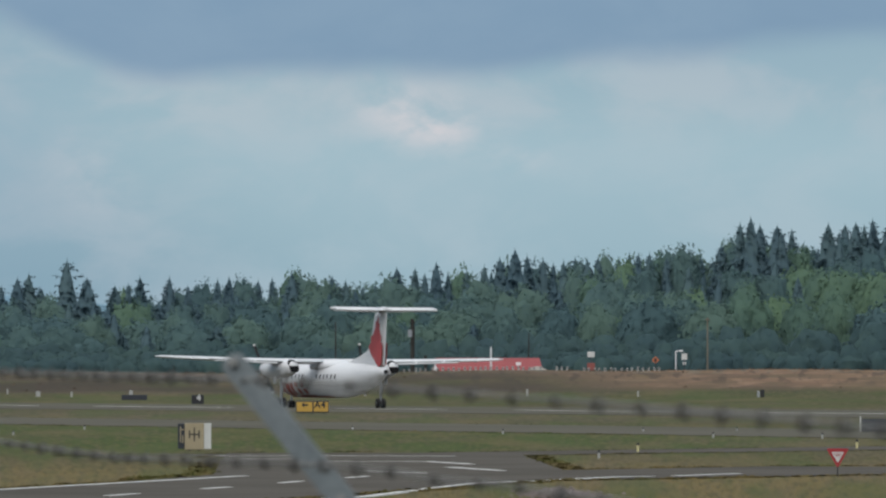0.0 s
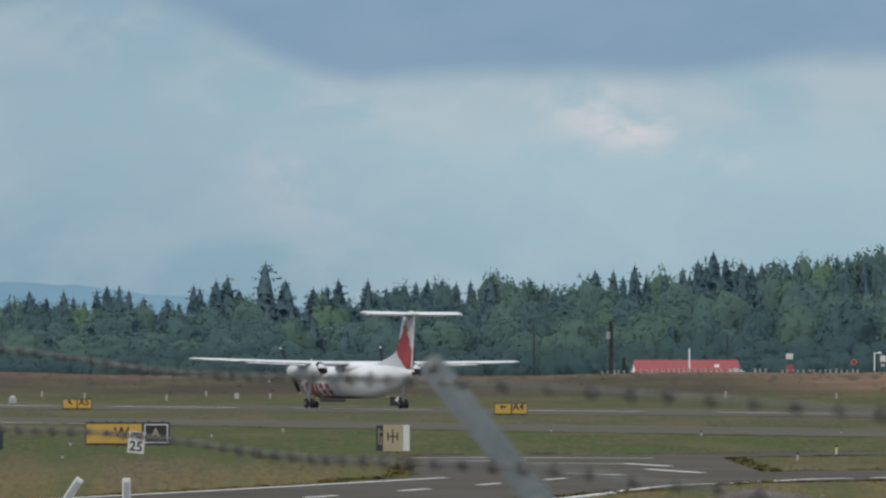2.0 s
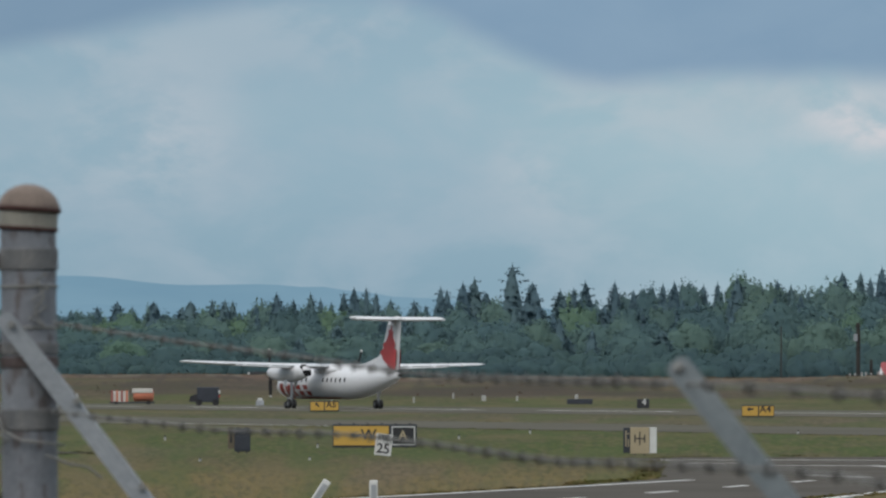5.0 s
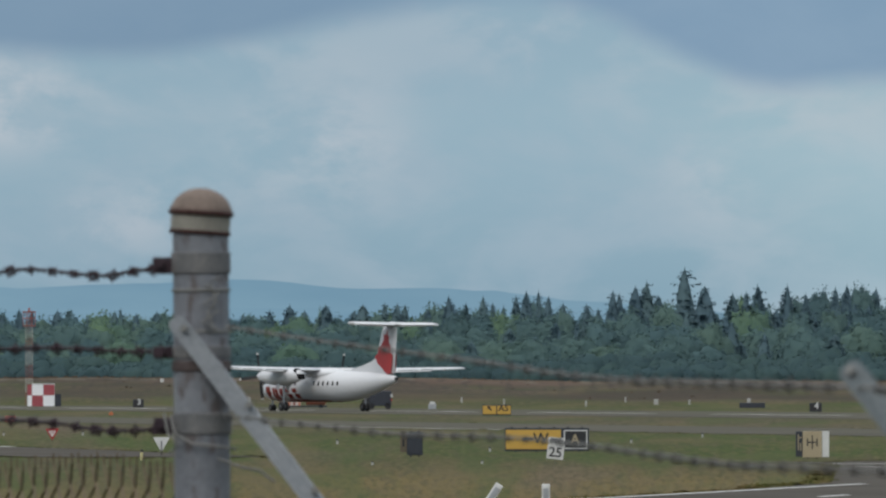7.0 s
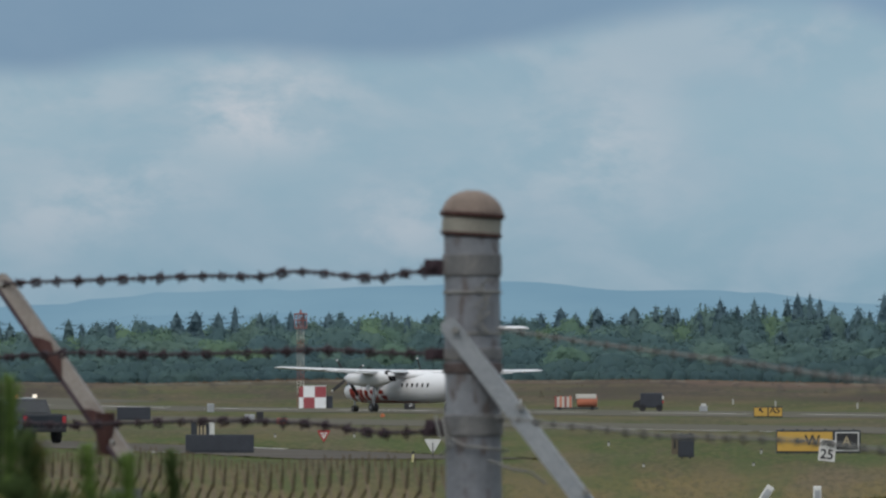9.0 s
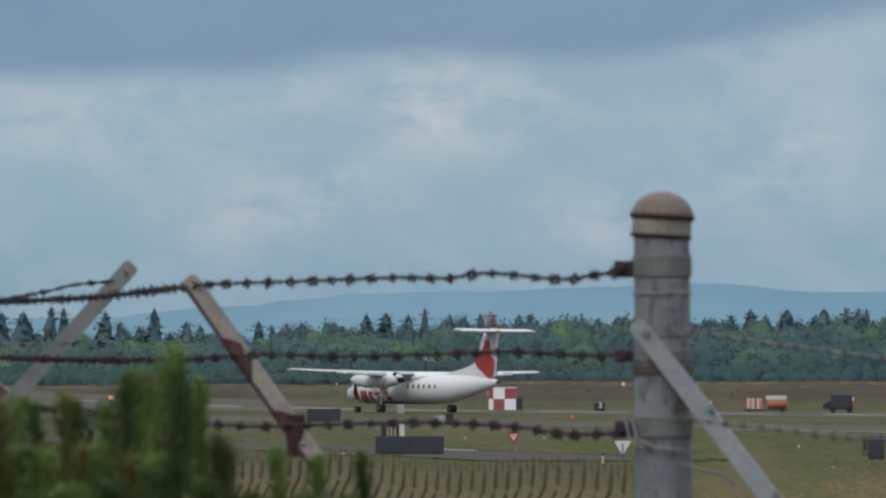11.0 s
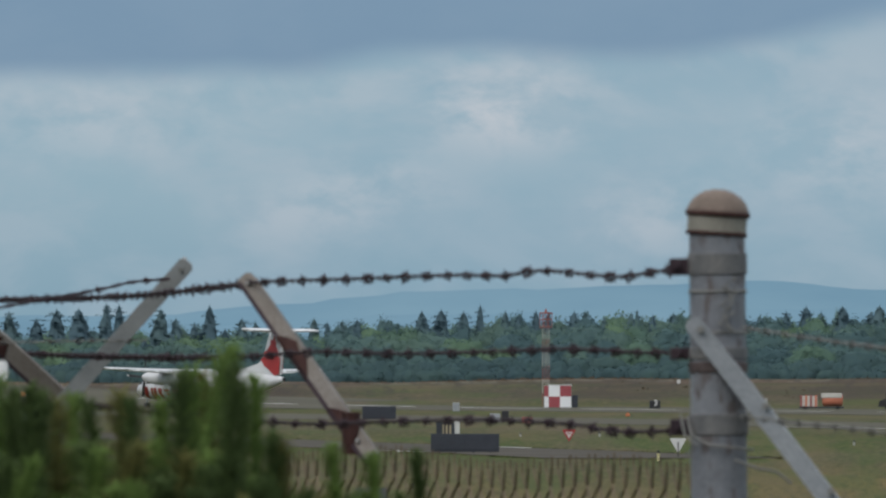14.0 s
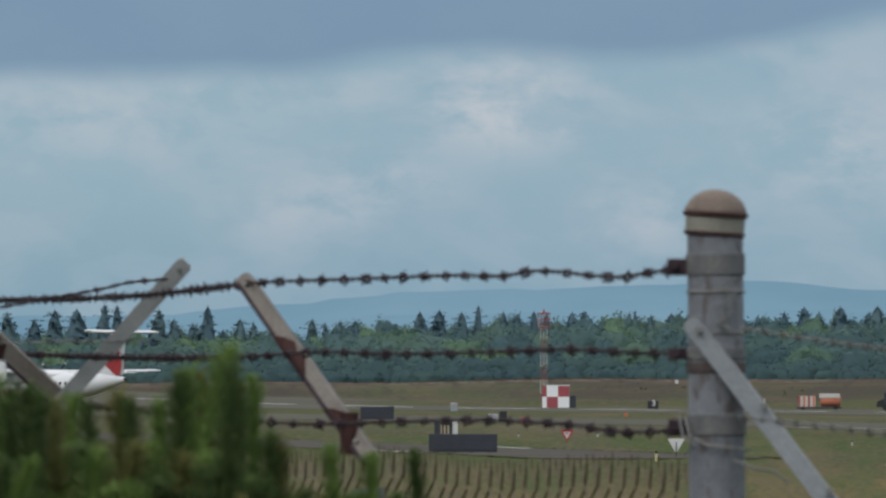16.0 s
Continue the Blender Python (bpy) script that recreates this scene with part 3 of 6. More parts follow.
def berm_brush():
    """Low dry brush over the berm and along its crest."""
    rng = random.Random(14)
    bm = bmesh.new()
    for _ in range(2600):
        b = rng.uniform(-2900, 900)
        crest = rng.random() < 0.92
        d = rng.uniform(1165, 1200) if crest else rng.uniform(960, 1180)
        p = spot(b, d)
        patch = noise.noise((p.x * 0.06, p.y * 0.01, 5.0))
        if patch < (-0.15 if crest else 0.0) or (b > 150 and rng.random() < 0.6):
            continue
        r = rng.uniform(0.09, 0.22) * (1.0 + 0.8 * max(0.0, patch))
        for _ in range(3):
            clump(bm, (p.x + rng.gauss(0, r), p.y + rng.gauss(0, r), height(p.x, p.y) + r * rng.uniform(0.0, 0.5)), r * rng.uniform(0.6, 1.1), rng, 0.7, 1)
    me = mesh_of("berm_brush", bm, M_SCRUB)
    tagged(new("berm_brush", me), "low dry brown brush along the crest of the berm", "brush", kind="stuff")


M_SCRUB = material("dry_scrub", [(0.066, 0.054, 0.040), (0.105, 0.084, 0.062), (0.16, 0.124, 0.092)], 1.0, scale=0.09, fine=1.2, bump=0, spec=0.0, through_light=0.3, crown=0)


# ---- distance: hills and woods ----
def hills():
    mat = bpy.data.materials.new("hazed_far_hills")
    mat.use_nodes = True
    n, l = mat.node_tree.nodes, mat.node_tree.links
    n.clear()
    # haze and daylight are put into a blue glow; no light falls on the hills
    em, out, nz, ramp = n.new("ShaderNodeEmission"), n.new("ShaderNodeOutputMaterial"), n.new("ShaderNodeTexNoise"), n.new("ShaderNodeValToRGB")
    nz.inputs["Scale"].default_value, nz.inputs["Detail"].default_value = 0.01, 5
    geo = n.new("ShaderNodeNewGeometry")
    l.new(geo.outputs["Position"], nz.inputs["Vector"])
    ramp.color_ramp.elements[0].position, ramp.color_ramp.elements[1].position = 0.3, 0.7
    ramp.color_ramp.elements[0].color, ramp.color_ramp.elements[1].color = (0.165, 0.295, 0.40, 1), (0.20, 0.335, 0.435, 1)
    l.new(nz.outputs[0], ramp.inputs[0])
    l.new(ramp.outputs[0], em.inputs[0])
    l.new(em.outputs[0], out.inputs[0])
    # bearing and height of the crest
    crest = [(-6500, 20), (-4000, 30), (-2800, 33), (-2450, 36), (-2267, 41), (-2100, 46.5), (-1957, 48), (-1700, 50), (-1487, 52.5), (-1340, 50), (-1177, 49), (-977, 45.5), (-836, 42), (-650, 37), (-300, 28), (1200, 22), (4000, 20)]
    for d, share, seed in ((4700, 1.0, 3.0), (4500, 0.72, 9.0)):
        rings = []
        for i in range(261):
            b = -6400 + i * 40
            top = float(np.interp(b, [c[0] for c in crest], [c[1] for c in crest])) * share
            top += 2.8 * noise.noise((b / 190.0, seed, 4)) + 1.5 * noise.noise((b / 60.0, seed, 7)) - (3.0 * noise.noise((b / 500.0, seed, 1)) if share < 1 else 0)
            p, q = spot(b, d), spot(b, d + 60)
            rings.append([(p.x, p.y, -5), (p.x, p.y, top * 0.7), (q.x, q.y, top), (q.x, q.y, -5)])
        tagged(part("hazed_far_hills", loft(rings), mat, smooth=True), "hazy blue wooded hills on the horizon", "hills", kind="structure")


hills()


def clump(bm, at, r, rng, squash=0.75, flakes=2):
    """Two or so crossing leafy flakes round a point."""
    at = Vector(at)
    for _ in range(flakes):
        u = Vector((rng.gauss(0, 1), rng.gauss(0, 1), rng.gauss(0, 0.6))).normalized()
        v = u.orthogonal().normalized()
        v.rotate(Matrix.Rotation(rng.uniform(0, 6.28), 3, u))
        w = u.cross(v) * squash
        k = r * rng.uniform(0.7, 1.2)
        bm.faces.new([bm.verts.new(at + k * rng.uniform(0.6, 1.15) * (x * v + y * w)) for x, y in ((1, 0), (0, 1), (-1, 0), (0, -1))])


def leaf_mesh(name, quads, cores, mat):
    """Leafy flakes and the dense masses behind them as one mesh; each vertex is lit as part of its bough, not as a lone flake."""
    verts, faces, normals = [], [], []
    for pts, nrm in quads:
        k = len(verts)
        verts += pts
        normals += [nrm] * len(pts)
        faces.append(tuple(range(k, k + len(pts))))
    for pts, nrms, polys in cores:
        k = len(verts)
        verts += pts
        normals += nrms
        faces += [tuple(i + k for i in p) for p in polys]
    me = bpy.data.meshes.new(name)
    me.from_pydata([tuple(v) for v in verts], [], faces)
    me.materials.append(mat)
    me.polygons.foreach_set("use_smooth", [True] * len(me.polygons))
    me.normals_split_custom_set_from_vertices([tuple(v) for v in normals])
    return me


def flake(at, r, out, rng, squash=0.7):
    """One ragged leafy flake whose face looks roughly outwards."""
    u = (out + Vector((rng.gauss(0, 0.45), rng.gauss(0, 0.45), rng.gauss(0, 0.35)))).normalized()
    v = u.orthogonal().normalized()
    v.rotate(Matrix.Rotation(rng.uniform(0, 6.28), 3, u))
    w = u.cross(v) * squash
    return [at + r * rng.uniform(0.6, 1.2) * (x * v + y * w) for x, y in ((1, 0), (0.2, 0.9), (-0.9, 0.3), (-0.3, -0.9))]


def leafy_hull(at, rx, rz, rng, quads, cores, flakes, rows=9, cols=14):
    """A leafy mass with an uneven, bulging outline and leaf flakes standing out of it."""
    at = Vector(at)
    seed = Vector((rng.uniform(0, 90), rng.uniform(0, 90), rng.uniform(0, 90)))

    def skin(u):
        return 1.0 + 0.34 * noise.noise(u * 1.5 + seed) + 0.20 * noise.noise(u * 3.6 + seed) + 0.10 * noise.noise(u * 8.0 + seed)

    pts, nrms, polys = [], [], []
    for i in range(rows + 1):
        th = math.pi * i / rows
        for j in range(cols):
            ph = math.tau * (j + 0.5 * (i % 2)) / cols
            u = Vector((math.sin(th) * math.cos(ph), math.sin(th) * math.sin(ph), math.cos(th)))
            k = skin(u) * 0.95
            pts.append(at + Vector((u.x * rx * k, u.y * rx * k, u.z * rz * k)))
            nrms.append((u + Vector((0, 0, 0.25))).normalized())
    for i in range(rows):
        for j in range(cols):
            polys.append((i * cols + j, (i + 1) * cols + j, (i + 1) * cols + (j + 1) % cols, i * cols + (j + 1) % cols))
    cores.append((pts, nrms, polys))
    for _ in range(flakes):
        u = Vector((rng.gauss(0, 1), rng.gauss(0, 1), rng.gauss(0.25, 0.9))).normalized()
        k = skin(u) * rng.uniform(0.92, 1.10)
        p = at + Vector((u.x * rx * k, u.y * rx * k, u.z * rz * k))
        n = (u + Vector((rng.gauss(0, 0.2), rng.gauss(0, 0.2), 0.25 + rng.gauss(0, 0.2)))).normalized()
        quads.append((flake(p, rx * rng.uniform(0.05, 0.11), u, rng), n))


def conifer_crown(h, rng, ragged, mat):
    """Whorls of drooping boughs round a dense middle, thinning to a spire; half the height wide at most."""
    quads, cores = [], []
    wide = h * 0.25
    sway = rng.gauss(0, 0.01)
    shape = lambda f: wide * f ** 0.66 * (1.0 if f < 0.75 else 1.0 - 0.6 * (f - 0.75))
    rows, cols = 12, 8
    pts, nrms, polys = [], [], []
    for i in range(rows + 1):
        f = i / rows
        z = h * (1 - f * 0.94)
        for j in range(cols):
            a = math.tau * j / cols + i * 0.4
            q = shape(f) * (0.62 - 0.2 * ragged) * rng.uniform(0.75, 1.2)
            pts.append(Vector((math.cos(a) * q + sway * z, math.sin(a) * q, z)))
            nrms.append(Vector((math.cos(a), math.sin(a), 0.55)).normalized())
    for i in range(rows):
        for j in range(cols):
            polys.append((i * cols + j, (i + 1) * cols + j, (i + 1) * cols + (j + 1) % cols, i * cols + (j + 1) % cols))
    cores.append((pts, nrms, polys))
    z = h * 0.06
    gap = False
    while z < h * 0.985:
        f = (h - z) / h
        reach = shape(f) * rng.uniform(0.8 - 0.25 * ragged, 1.12 + 0.25 * ragged) + 0.12
        for _ in range(int(5 + 4 * f - 2 * ragged)):
            a = rng.uniform(0, math.tau)
            long = reach * rng.uniform(0.7, 1.12)
            d = Vector((math.cos(a), math.sin(a), 0))
            side = Vector((-d.y, d.x, 0))
            rise = rng.gauss(-0.22 if f > 0.25 else 0.12, 0.1)
            n = (d + Vector((0, 0, 0.6)) + side * rng.gauss(0, 0.15)).normalized()
            root = Vector((sway * z, 0, z))
            w = (0.16 + 0.05 * ragged) * long + 0.10
            quads.append(([root + d * long * 0.2 - side * w * 0.6, root + d * long * 0.65 - side * w + Vector((0, 0, long * 0.65 * rise)), root + d * long * 1.05 + Vector((0, 0, long * rise)), root + d * long * 0.65 + side * w + Vector((0, 0, long * 0.65 * rise))], n))
            for s in (0.45, 0.7, 0.92):
                p = root + d * long * s + side * rng.gauss(0, w * 0.4) + Vector((0, 0, long * s * rise - rng.uniform(0.0, 0.25)))
                quads.append((flake(p, (0.2 + 0.10 * long) * rng.uniform(0.7, 1.2), (d + Vector((0, 0, 0.35))).normalized(), rng, 0.6), n))
        z += h * rng.uniform(0.020, 0.032) * (1 + 0.9 * ragged * rng.random())
    top = Vector((sway * h, 0, h))
    for a in (0.0, 1.6):
        d = Vector((math.cos(a), math.sin(a), 0)) * 0.10
        quads.append(([top * 0.93 - d, top * 0.93 + d, top * 1.012 + d * 0.2, top * 1.012 - d * 0.2], Vector((0, -0.7, 0.7))))
    return leaf_mesh("crown", quads, cores, mat)


def broad_crown(h, w, rng, mat):
    """A tall uneven crown with two or three side masses and a ragged top."""
    quads, cores = [], []
    leafy_hull((0, 0, h * 0.50), w * 0.40, h * 0.47, rng, quads, cores, 900)
    for _ in range(rng.choice((2, 3, 3))):
        a = rng.uniform(0, math.tau)
        leafy_hull((w * 0.25 * math.cos(a), w * 0.25 * math.sin(a), h * rng.uniform(0.3, 0.66)), w * rng.uniform(0.2, 0.28), h * rng.uniform(0.2, 0.28), rng, quads, cores, 320, 7, 10)
    return leaf_mesh("crown", quads, cores, mat)


def trunk_of(h, r, rng, forks=0):
    bm = rod((0, 0, -0.4), (rng.gauss(0, 0.15), 0, h * 0.6), r, r * 0.5, 7)
    for _ in range(forks):
        a = rng.uniform(0, math.tau)
        rod((0, 0, h * 0.3), (math.cos(a) * h * 0.22, math.sin(a) * h * 0.22, h * rng.uniform(0.55, 0.75)), r * 0.45, r * 0.15, 5, bm)
    return bm


CANOPY = [(-2960, 78), (-2500, 76), (-2190, 82), (-2100, 95), (-2000, 92), (-1900, 97), (-1760, 104), (-1600, 106), (-1400, 106), (-1200, 111), (-1000, 110), (-870, 106), (-770, 116), (-690, 130),
          (-600, 122), (-480, 126), (-400, 138), (-300, 148), (-150, 150), (0, 158), (90, 172), (200, 182), (300, 188), (430, 200), (500, 205), (560, 226), (640, 205), (700, 212), (784, 236), (1100, 245)]


def canopy(b):
    """How high the closed canopy stands over the level at a bearing, in 1/16000 rad."""
    return float(np.interp(b, [c[0] for c in CANOPY], [c[1] for c in CANOPY]))


# trees that stand out of the canopy, stretch by stretch: bearing, height over the level in the same measure, breadth of the top
SPIRES_FAR_WEST = [(-2773, 113, 28), (-2727, 101, 28), (-2687, 117, 32), (-2652, 118, 32), (-2605, 127, 34), (-2579, 125, 22), (-2508, 118, 42), (-2478, 101, 26), (-2447, 93, 24), (-2419, 124, 24), (-2392, 82, 20), (-2365, 101, 26), (-2340, 96, 20),
                   (-2234, 101, 24), (-2210, 94, 18), (-2187, 97, 20), (-2160, 99, 20), (-2045, 114, 26), (-2011, 116, 32), (-1972, 113, 28), (-1942, 125, 16), (-1897, 114, 20), (-1875, 107, 18), (-1844, 115, 20), (-1820, 112, 18)]
SPIRES_WEST = [(-1777, 113, 24), (-1757, 114, 20), (-1721, 104, 16), (-1699, 105, 14), (-1689, 108, 14), (-1675, 112, 14), (-1664, 116, 14), (-1635, 108, 16), (-1600, 111, 20), (-1560, 112, 18), (-1520, 109, 22), (-1480, 114, 16), (-1446, 106, 34), (-1401, 113, 36), (-1364, 122, 24), (-1339, 113, 22),
               (-1299, 122, 26), (-1236, 123, 26), (-1250, 112, 22), (-1196, 126, 20), (-1176, 125, 24), (-1161, 123, 20), (-1120, 116, 18), (-1083, 138, 20), (-1051, 126, 16), (-1023, 138, 18), (-1006, 127, 18)]
SPIRES_MIDDLE = [(-985, 121, 16), (-963, 139, 20), (-945, 147, 22), (-925, 148, 13), (-907, 138, 14), (-879, 126, 24), (-839, 123, 18), (-818, 116, 18), (-794, 148, 20), (-782, 143, 20), (-754, 156, 26), (-731, 164, 28), (-711, 139, 22), (-669, 188, 46), (-631, 156, 30), (-579, 143, 28), (-559, 146, 20),
                 (-534, 158, 34), (-484, 158, 20), (-451, 143, 16), (-419, 149, 24), (-400, 154, 20), (-379, 158, 18), (-366, 153, 16), (-352, 158, 20), (-328, 153, 18), (-301, 156, 20), (-268, 166, 28)]
SPIRES_EAST = [(-224, 155, 20), (-194, 159, 26), (-172, 153, 18), (-119, 146, 12), (-82, 174, 26), (-49, 174, 18), (-32, 165, 14), (-13, 184, 22), (9, 166, 16), (44, 169, 22), (73, 178, 24), (101, 192, 34), (127, 207, 32), (151, 196, 26), (177, 190, 20), (194, 183, 18), (213, 187, 20), (232, 193, 24),
               (254, 190, 20), (275, 193, 22), (311, 192, 22), (331, 201, 20), (348, 199, 20), (366, 200, 22), (396, 193, 20), (406, 198, 16), (456, 194, 20), (494, 214, 28)]
SPIRES_FAR_EAST = [(526, 253, 36), (546, 263, 40), (561, 250, 28), (591, 249, 26), (600, 236, 22), (618, 243, 20), (671, 228, 20), (682, 252, 28), (699, 238, 18), (711, 251, 20), (731, 254, 26), (746, 250, 18), (762, 260, 22), (785, 250, 34), (815, 256, 28), (850, 262, 30), (890, 255, 26), (930, 262, 30), (980, 258, 30)]


def woods():
    rng = random.Random(11)
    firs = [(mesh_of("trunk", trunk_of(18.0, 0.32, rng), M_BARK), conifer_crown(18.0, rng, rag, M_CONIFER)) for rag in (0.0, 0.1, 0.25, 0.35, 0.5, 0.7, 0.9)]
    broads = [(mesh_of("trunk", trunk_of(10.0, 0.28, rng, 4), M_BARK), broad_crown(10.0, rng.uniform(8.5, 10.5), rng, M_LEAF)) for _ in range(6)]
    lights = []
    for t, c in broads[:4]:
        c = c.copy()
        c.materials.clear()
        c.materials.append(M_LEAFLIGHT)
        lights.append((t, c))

    def plant(kind, b, d, top, wide, ragged=None):
        """kind of tree, bearing, distance, height over the level and breadth in 1/16000 rad."""
        p = spot(b, d)
        base = height(p.x, p.y)
        tall = max(2.5, EYE + top * d / UNIT - base)
        broad_m = wide * d / UNIT
        fir = kind == "fir"
        if fir:
            tree = thing("fir_tree", "tall dark green fir in the woods", "tree", group="woods behind the airfield")
            trunk, crown = rng.choice(firs) if ragged is None else firs[ragged]
            sx, sz = broad_m / 9.0, tall / 18.0
        else:
            tree = thing("broadleaf_tree", "light green leafy tree in the woods" if kind == "light" else "dull green leafy tree in the woods", "tree", group="woods behind the airfield")
            trunk, crown = rng.choice(lights if kind == "light" else broads)
            sx, sz = broad_m / 9.0, tall / 10.0
        tree.matrix_basis = pose(p.x, p.y, base, 0, 0, rng.uniform(0, 360)) @ Matrix.Diagonal((sx, sx, sz, 1))
        part("trunk", trunk, None, tree)
        part("crown", crown, None, tree)

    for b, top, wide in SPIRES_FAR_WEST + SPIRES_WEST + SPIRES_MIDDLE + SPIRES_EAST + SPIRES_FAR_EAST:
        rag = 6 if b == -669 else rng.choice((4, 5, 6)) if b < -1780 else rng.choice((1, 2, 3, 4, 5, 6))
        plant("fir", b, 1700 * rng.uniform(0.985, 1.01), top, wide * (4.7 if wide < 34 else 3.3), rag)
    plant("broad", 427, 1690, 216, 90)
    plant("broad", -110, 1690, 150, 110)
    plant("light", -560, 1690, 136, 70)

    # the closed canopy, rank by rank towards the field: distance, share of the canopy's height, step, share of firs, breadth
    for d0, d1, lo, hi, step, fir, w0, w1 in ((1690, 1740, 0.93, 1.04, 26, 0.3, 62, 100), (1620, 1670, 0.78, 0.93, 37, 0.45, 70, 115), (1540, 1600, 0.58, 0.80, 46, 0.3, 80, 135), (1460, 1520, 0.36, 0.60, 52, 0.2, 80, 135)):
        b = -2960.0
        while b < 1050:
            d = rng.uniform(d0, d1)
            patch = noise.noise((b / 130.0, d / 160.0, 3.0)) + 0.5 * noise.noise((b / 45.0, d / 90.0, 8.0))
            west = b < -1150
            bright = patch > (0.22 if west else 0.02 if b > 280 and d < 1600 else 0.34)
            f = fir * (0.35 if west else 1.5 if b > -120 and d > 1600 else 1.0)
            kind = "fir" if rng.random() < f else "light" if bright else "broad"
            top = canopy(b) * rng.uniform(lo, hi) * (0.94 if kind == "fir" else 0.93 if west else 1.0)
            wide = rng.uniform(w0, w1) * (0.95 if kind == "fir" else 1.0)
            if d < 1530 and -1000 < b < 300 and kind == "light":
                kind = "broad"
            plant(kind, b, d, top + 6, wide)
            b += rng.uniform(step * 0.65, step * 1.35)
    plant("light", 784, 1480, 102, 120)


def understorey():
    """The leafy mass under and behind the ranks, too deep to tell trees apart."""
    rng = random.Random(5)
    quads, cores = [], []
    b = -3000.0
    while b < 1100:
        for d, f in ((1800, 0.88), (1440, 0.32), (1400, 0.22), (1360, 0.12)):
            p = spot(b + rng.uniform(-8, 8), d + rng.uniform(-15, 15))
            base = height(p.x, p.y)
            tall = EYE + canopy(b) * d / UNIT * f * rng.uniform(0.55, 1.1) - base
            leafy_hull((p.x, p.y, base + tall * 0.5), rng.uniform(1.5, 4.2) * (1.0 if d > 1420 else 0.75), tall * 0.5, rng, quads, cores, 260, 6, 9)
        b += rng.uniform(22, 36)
    tagged(new("understorey", leaf_mesh("understorey", quads, cores, M_BRUSH)), "dense brush under the trees, coloured dark for shade", "woods", kind="stuff")


woods()
understorey()
grass_tufts()
berm_brush()


# ---- the airliner: twin turboprop, high wing, T-tail; y forward, stands on z 0 between its main wheels ----
FUSE = [(10.75, 1.70, 0.06, 0.06), (10.5, 1.72, 0.34, 0.34), (10.05, 1.78, 0.62, 0.64), (9.4, 1.88, 0.88, 0.92), (8.6, 2.0, 1.10, 1.14), (7.7, 2.07, 1.26, 1.28),
        (6.6, 2.10, 1.335, 1.345), (4.0, 2.10, 1.345, 1.345), (0.0, 2.10, 1.345, 1.345), (-3.0, 2.10, 1.345, 1.345), (-4.6, 2.13, 1.29, 1.30), (-6.2, 2.21, 1.18, 1.19),
        (-8.0, 2.34, 1.0, 1.0), (-9.6, 2.48, 0.78, 0.78), (-11.0, 2.62, 0.54, 0.54), (-11.9, 2.70, 0.34, 0.34), (-12.4, 2.74, 0.2, 0.2)]


def fuse_at(y):
    for a, b in zip(FUSE, FUSE[1:]):
        if a[0] >= y >= b[0]:
            k = (a[0] - y) / (a[0] - b[0])
            return [p + (q - p) * k for p, q in zip(a[1:], b[1:])]
    return FUSE[-1][1:]


def on_fuse(y, z, side, off=0.012):
    """A point of the skin at station y and height z, off metres outside it."""
    cz, rz, rx = fuse_at(y)
    s = max(-0.98, min(0.98, (z - cz) / rz))
    return Vector((side * (rx * math.sqrt(1 - s * s) + off), y, z))


def skin_patch(outline, side, off=0.022, bm=None):
    """A patch of paint or glass on the skin; outline in y, z as rows of (y0, y1, z)."""
    bm = bm or bmesh.new()
    fine_rows = []
    for (a0, a1, az), (b0, b1, bz) in zip(outline, outline[1:]):
        n = max(1, int((bz - az) / 0.1))
        fine_rows += [(a0 + (b0 - a0) * i / n, a1 + (b1 - a1) * i / n, az + (bz - az) * i / n) for i in range(n)]
    fine_rows.append(outline[-1])
    rows = [[on_fuse(y0 + (y1 - y0) * k / 4, z, side, off) for k in range(5)] for y0, y1, z in fine_rows]
    vs = [[bm.verts.new(p) for p in r] for r in rows]
    for r0, r1 in zip(vs, vs[1:]):
        for k in range(4):
            bm.faces.new((r0[k], r0[k + 1], r1[k + 1], r1[k]))
    bmesh.ops.solidify(bm, geom=bm.faces[:], thickness=0.008)
    return bm


def section(y_lead, chord, z, thick, x, n=7):
    """A wing section ring at span x."""
    up = [(0.0, 0.0), (0.03, 0.30), (0.12, 0.44), (0.30, 0.5), (0.55, 0.40), (0.8, 0.2), (1.0, 0.02)]
    ring = [(x, y_lead - u * chord, z + v * thick) for u, v in up] + [(x, y_lead - u * chord, z - v * thick * 0.8) for u, v in up[-2:0:-1]]
    return ring


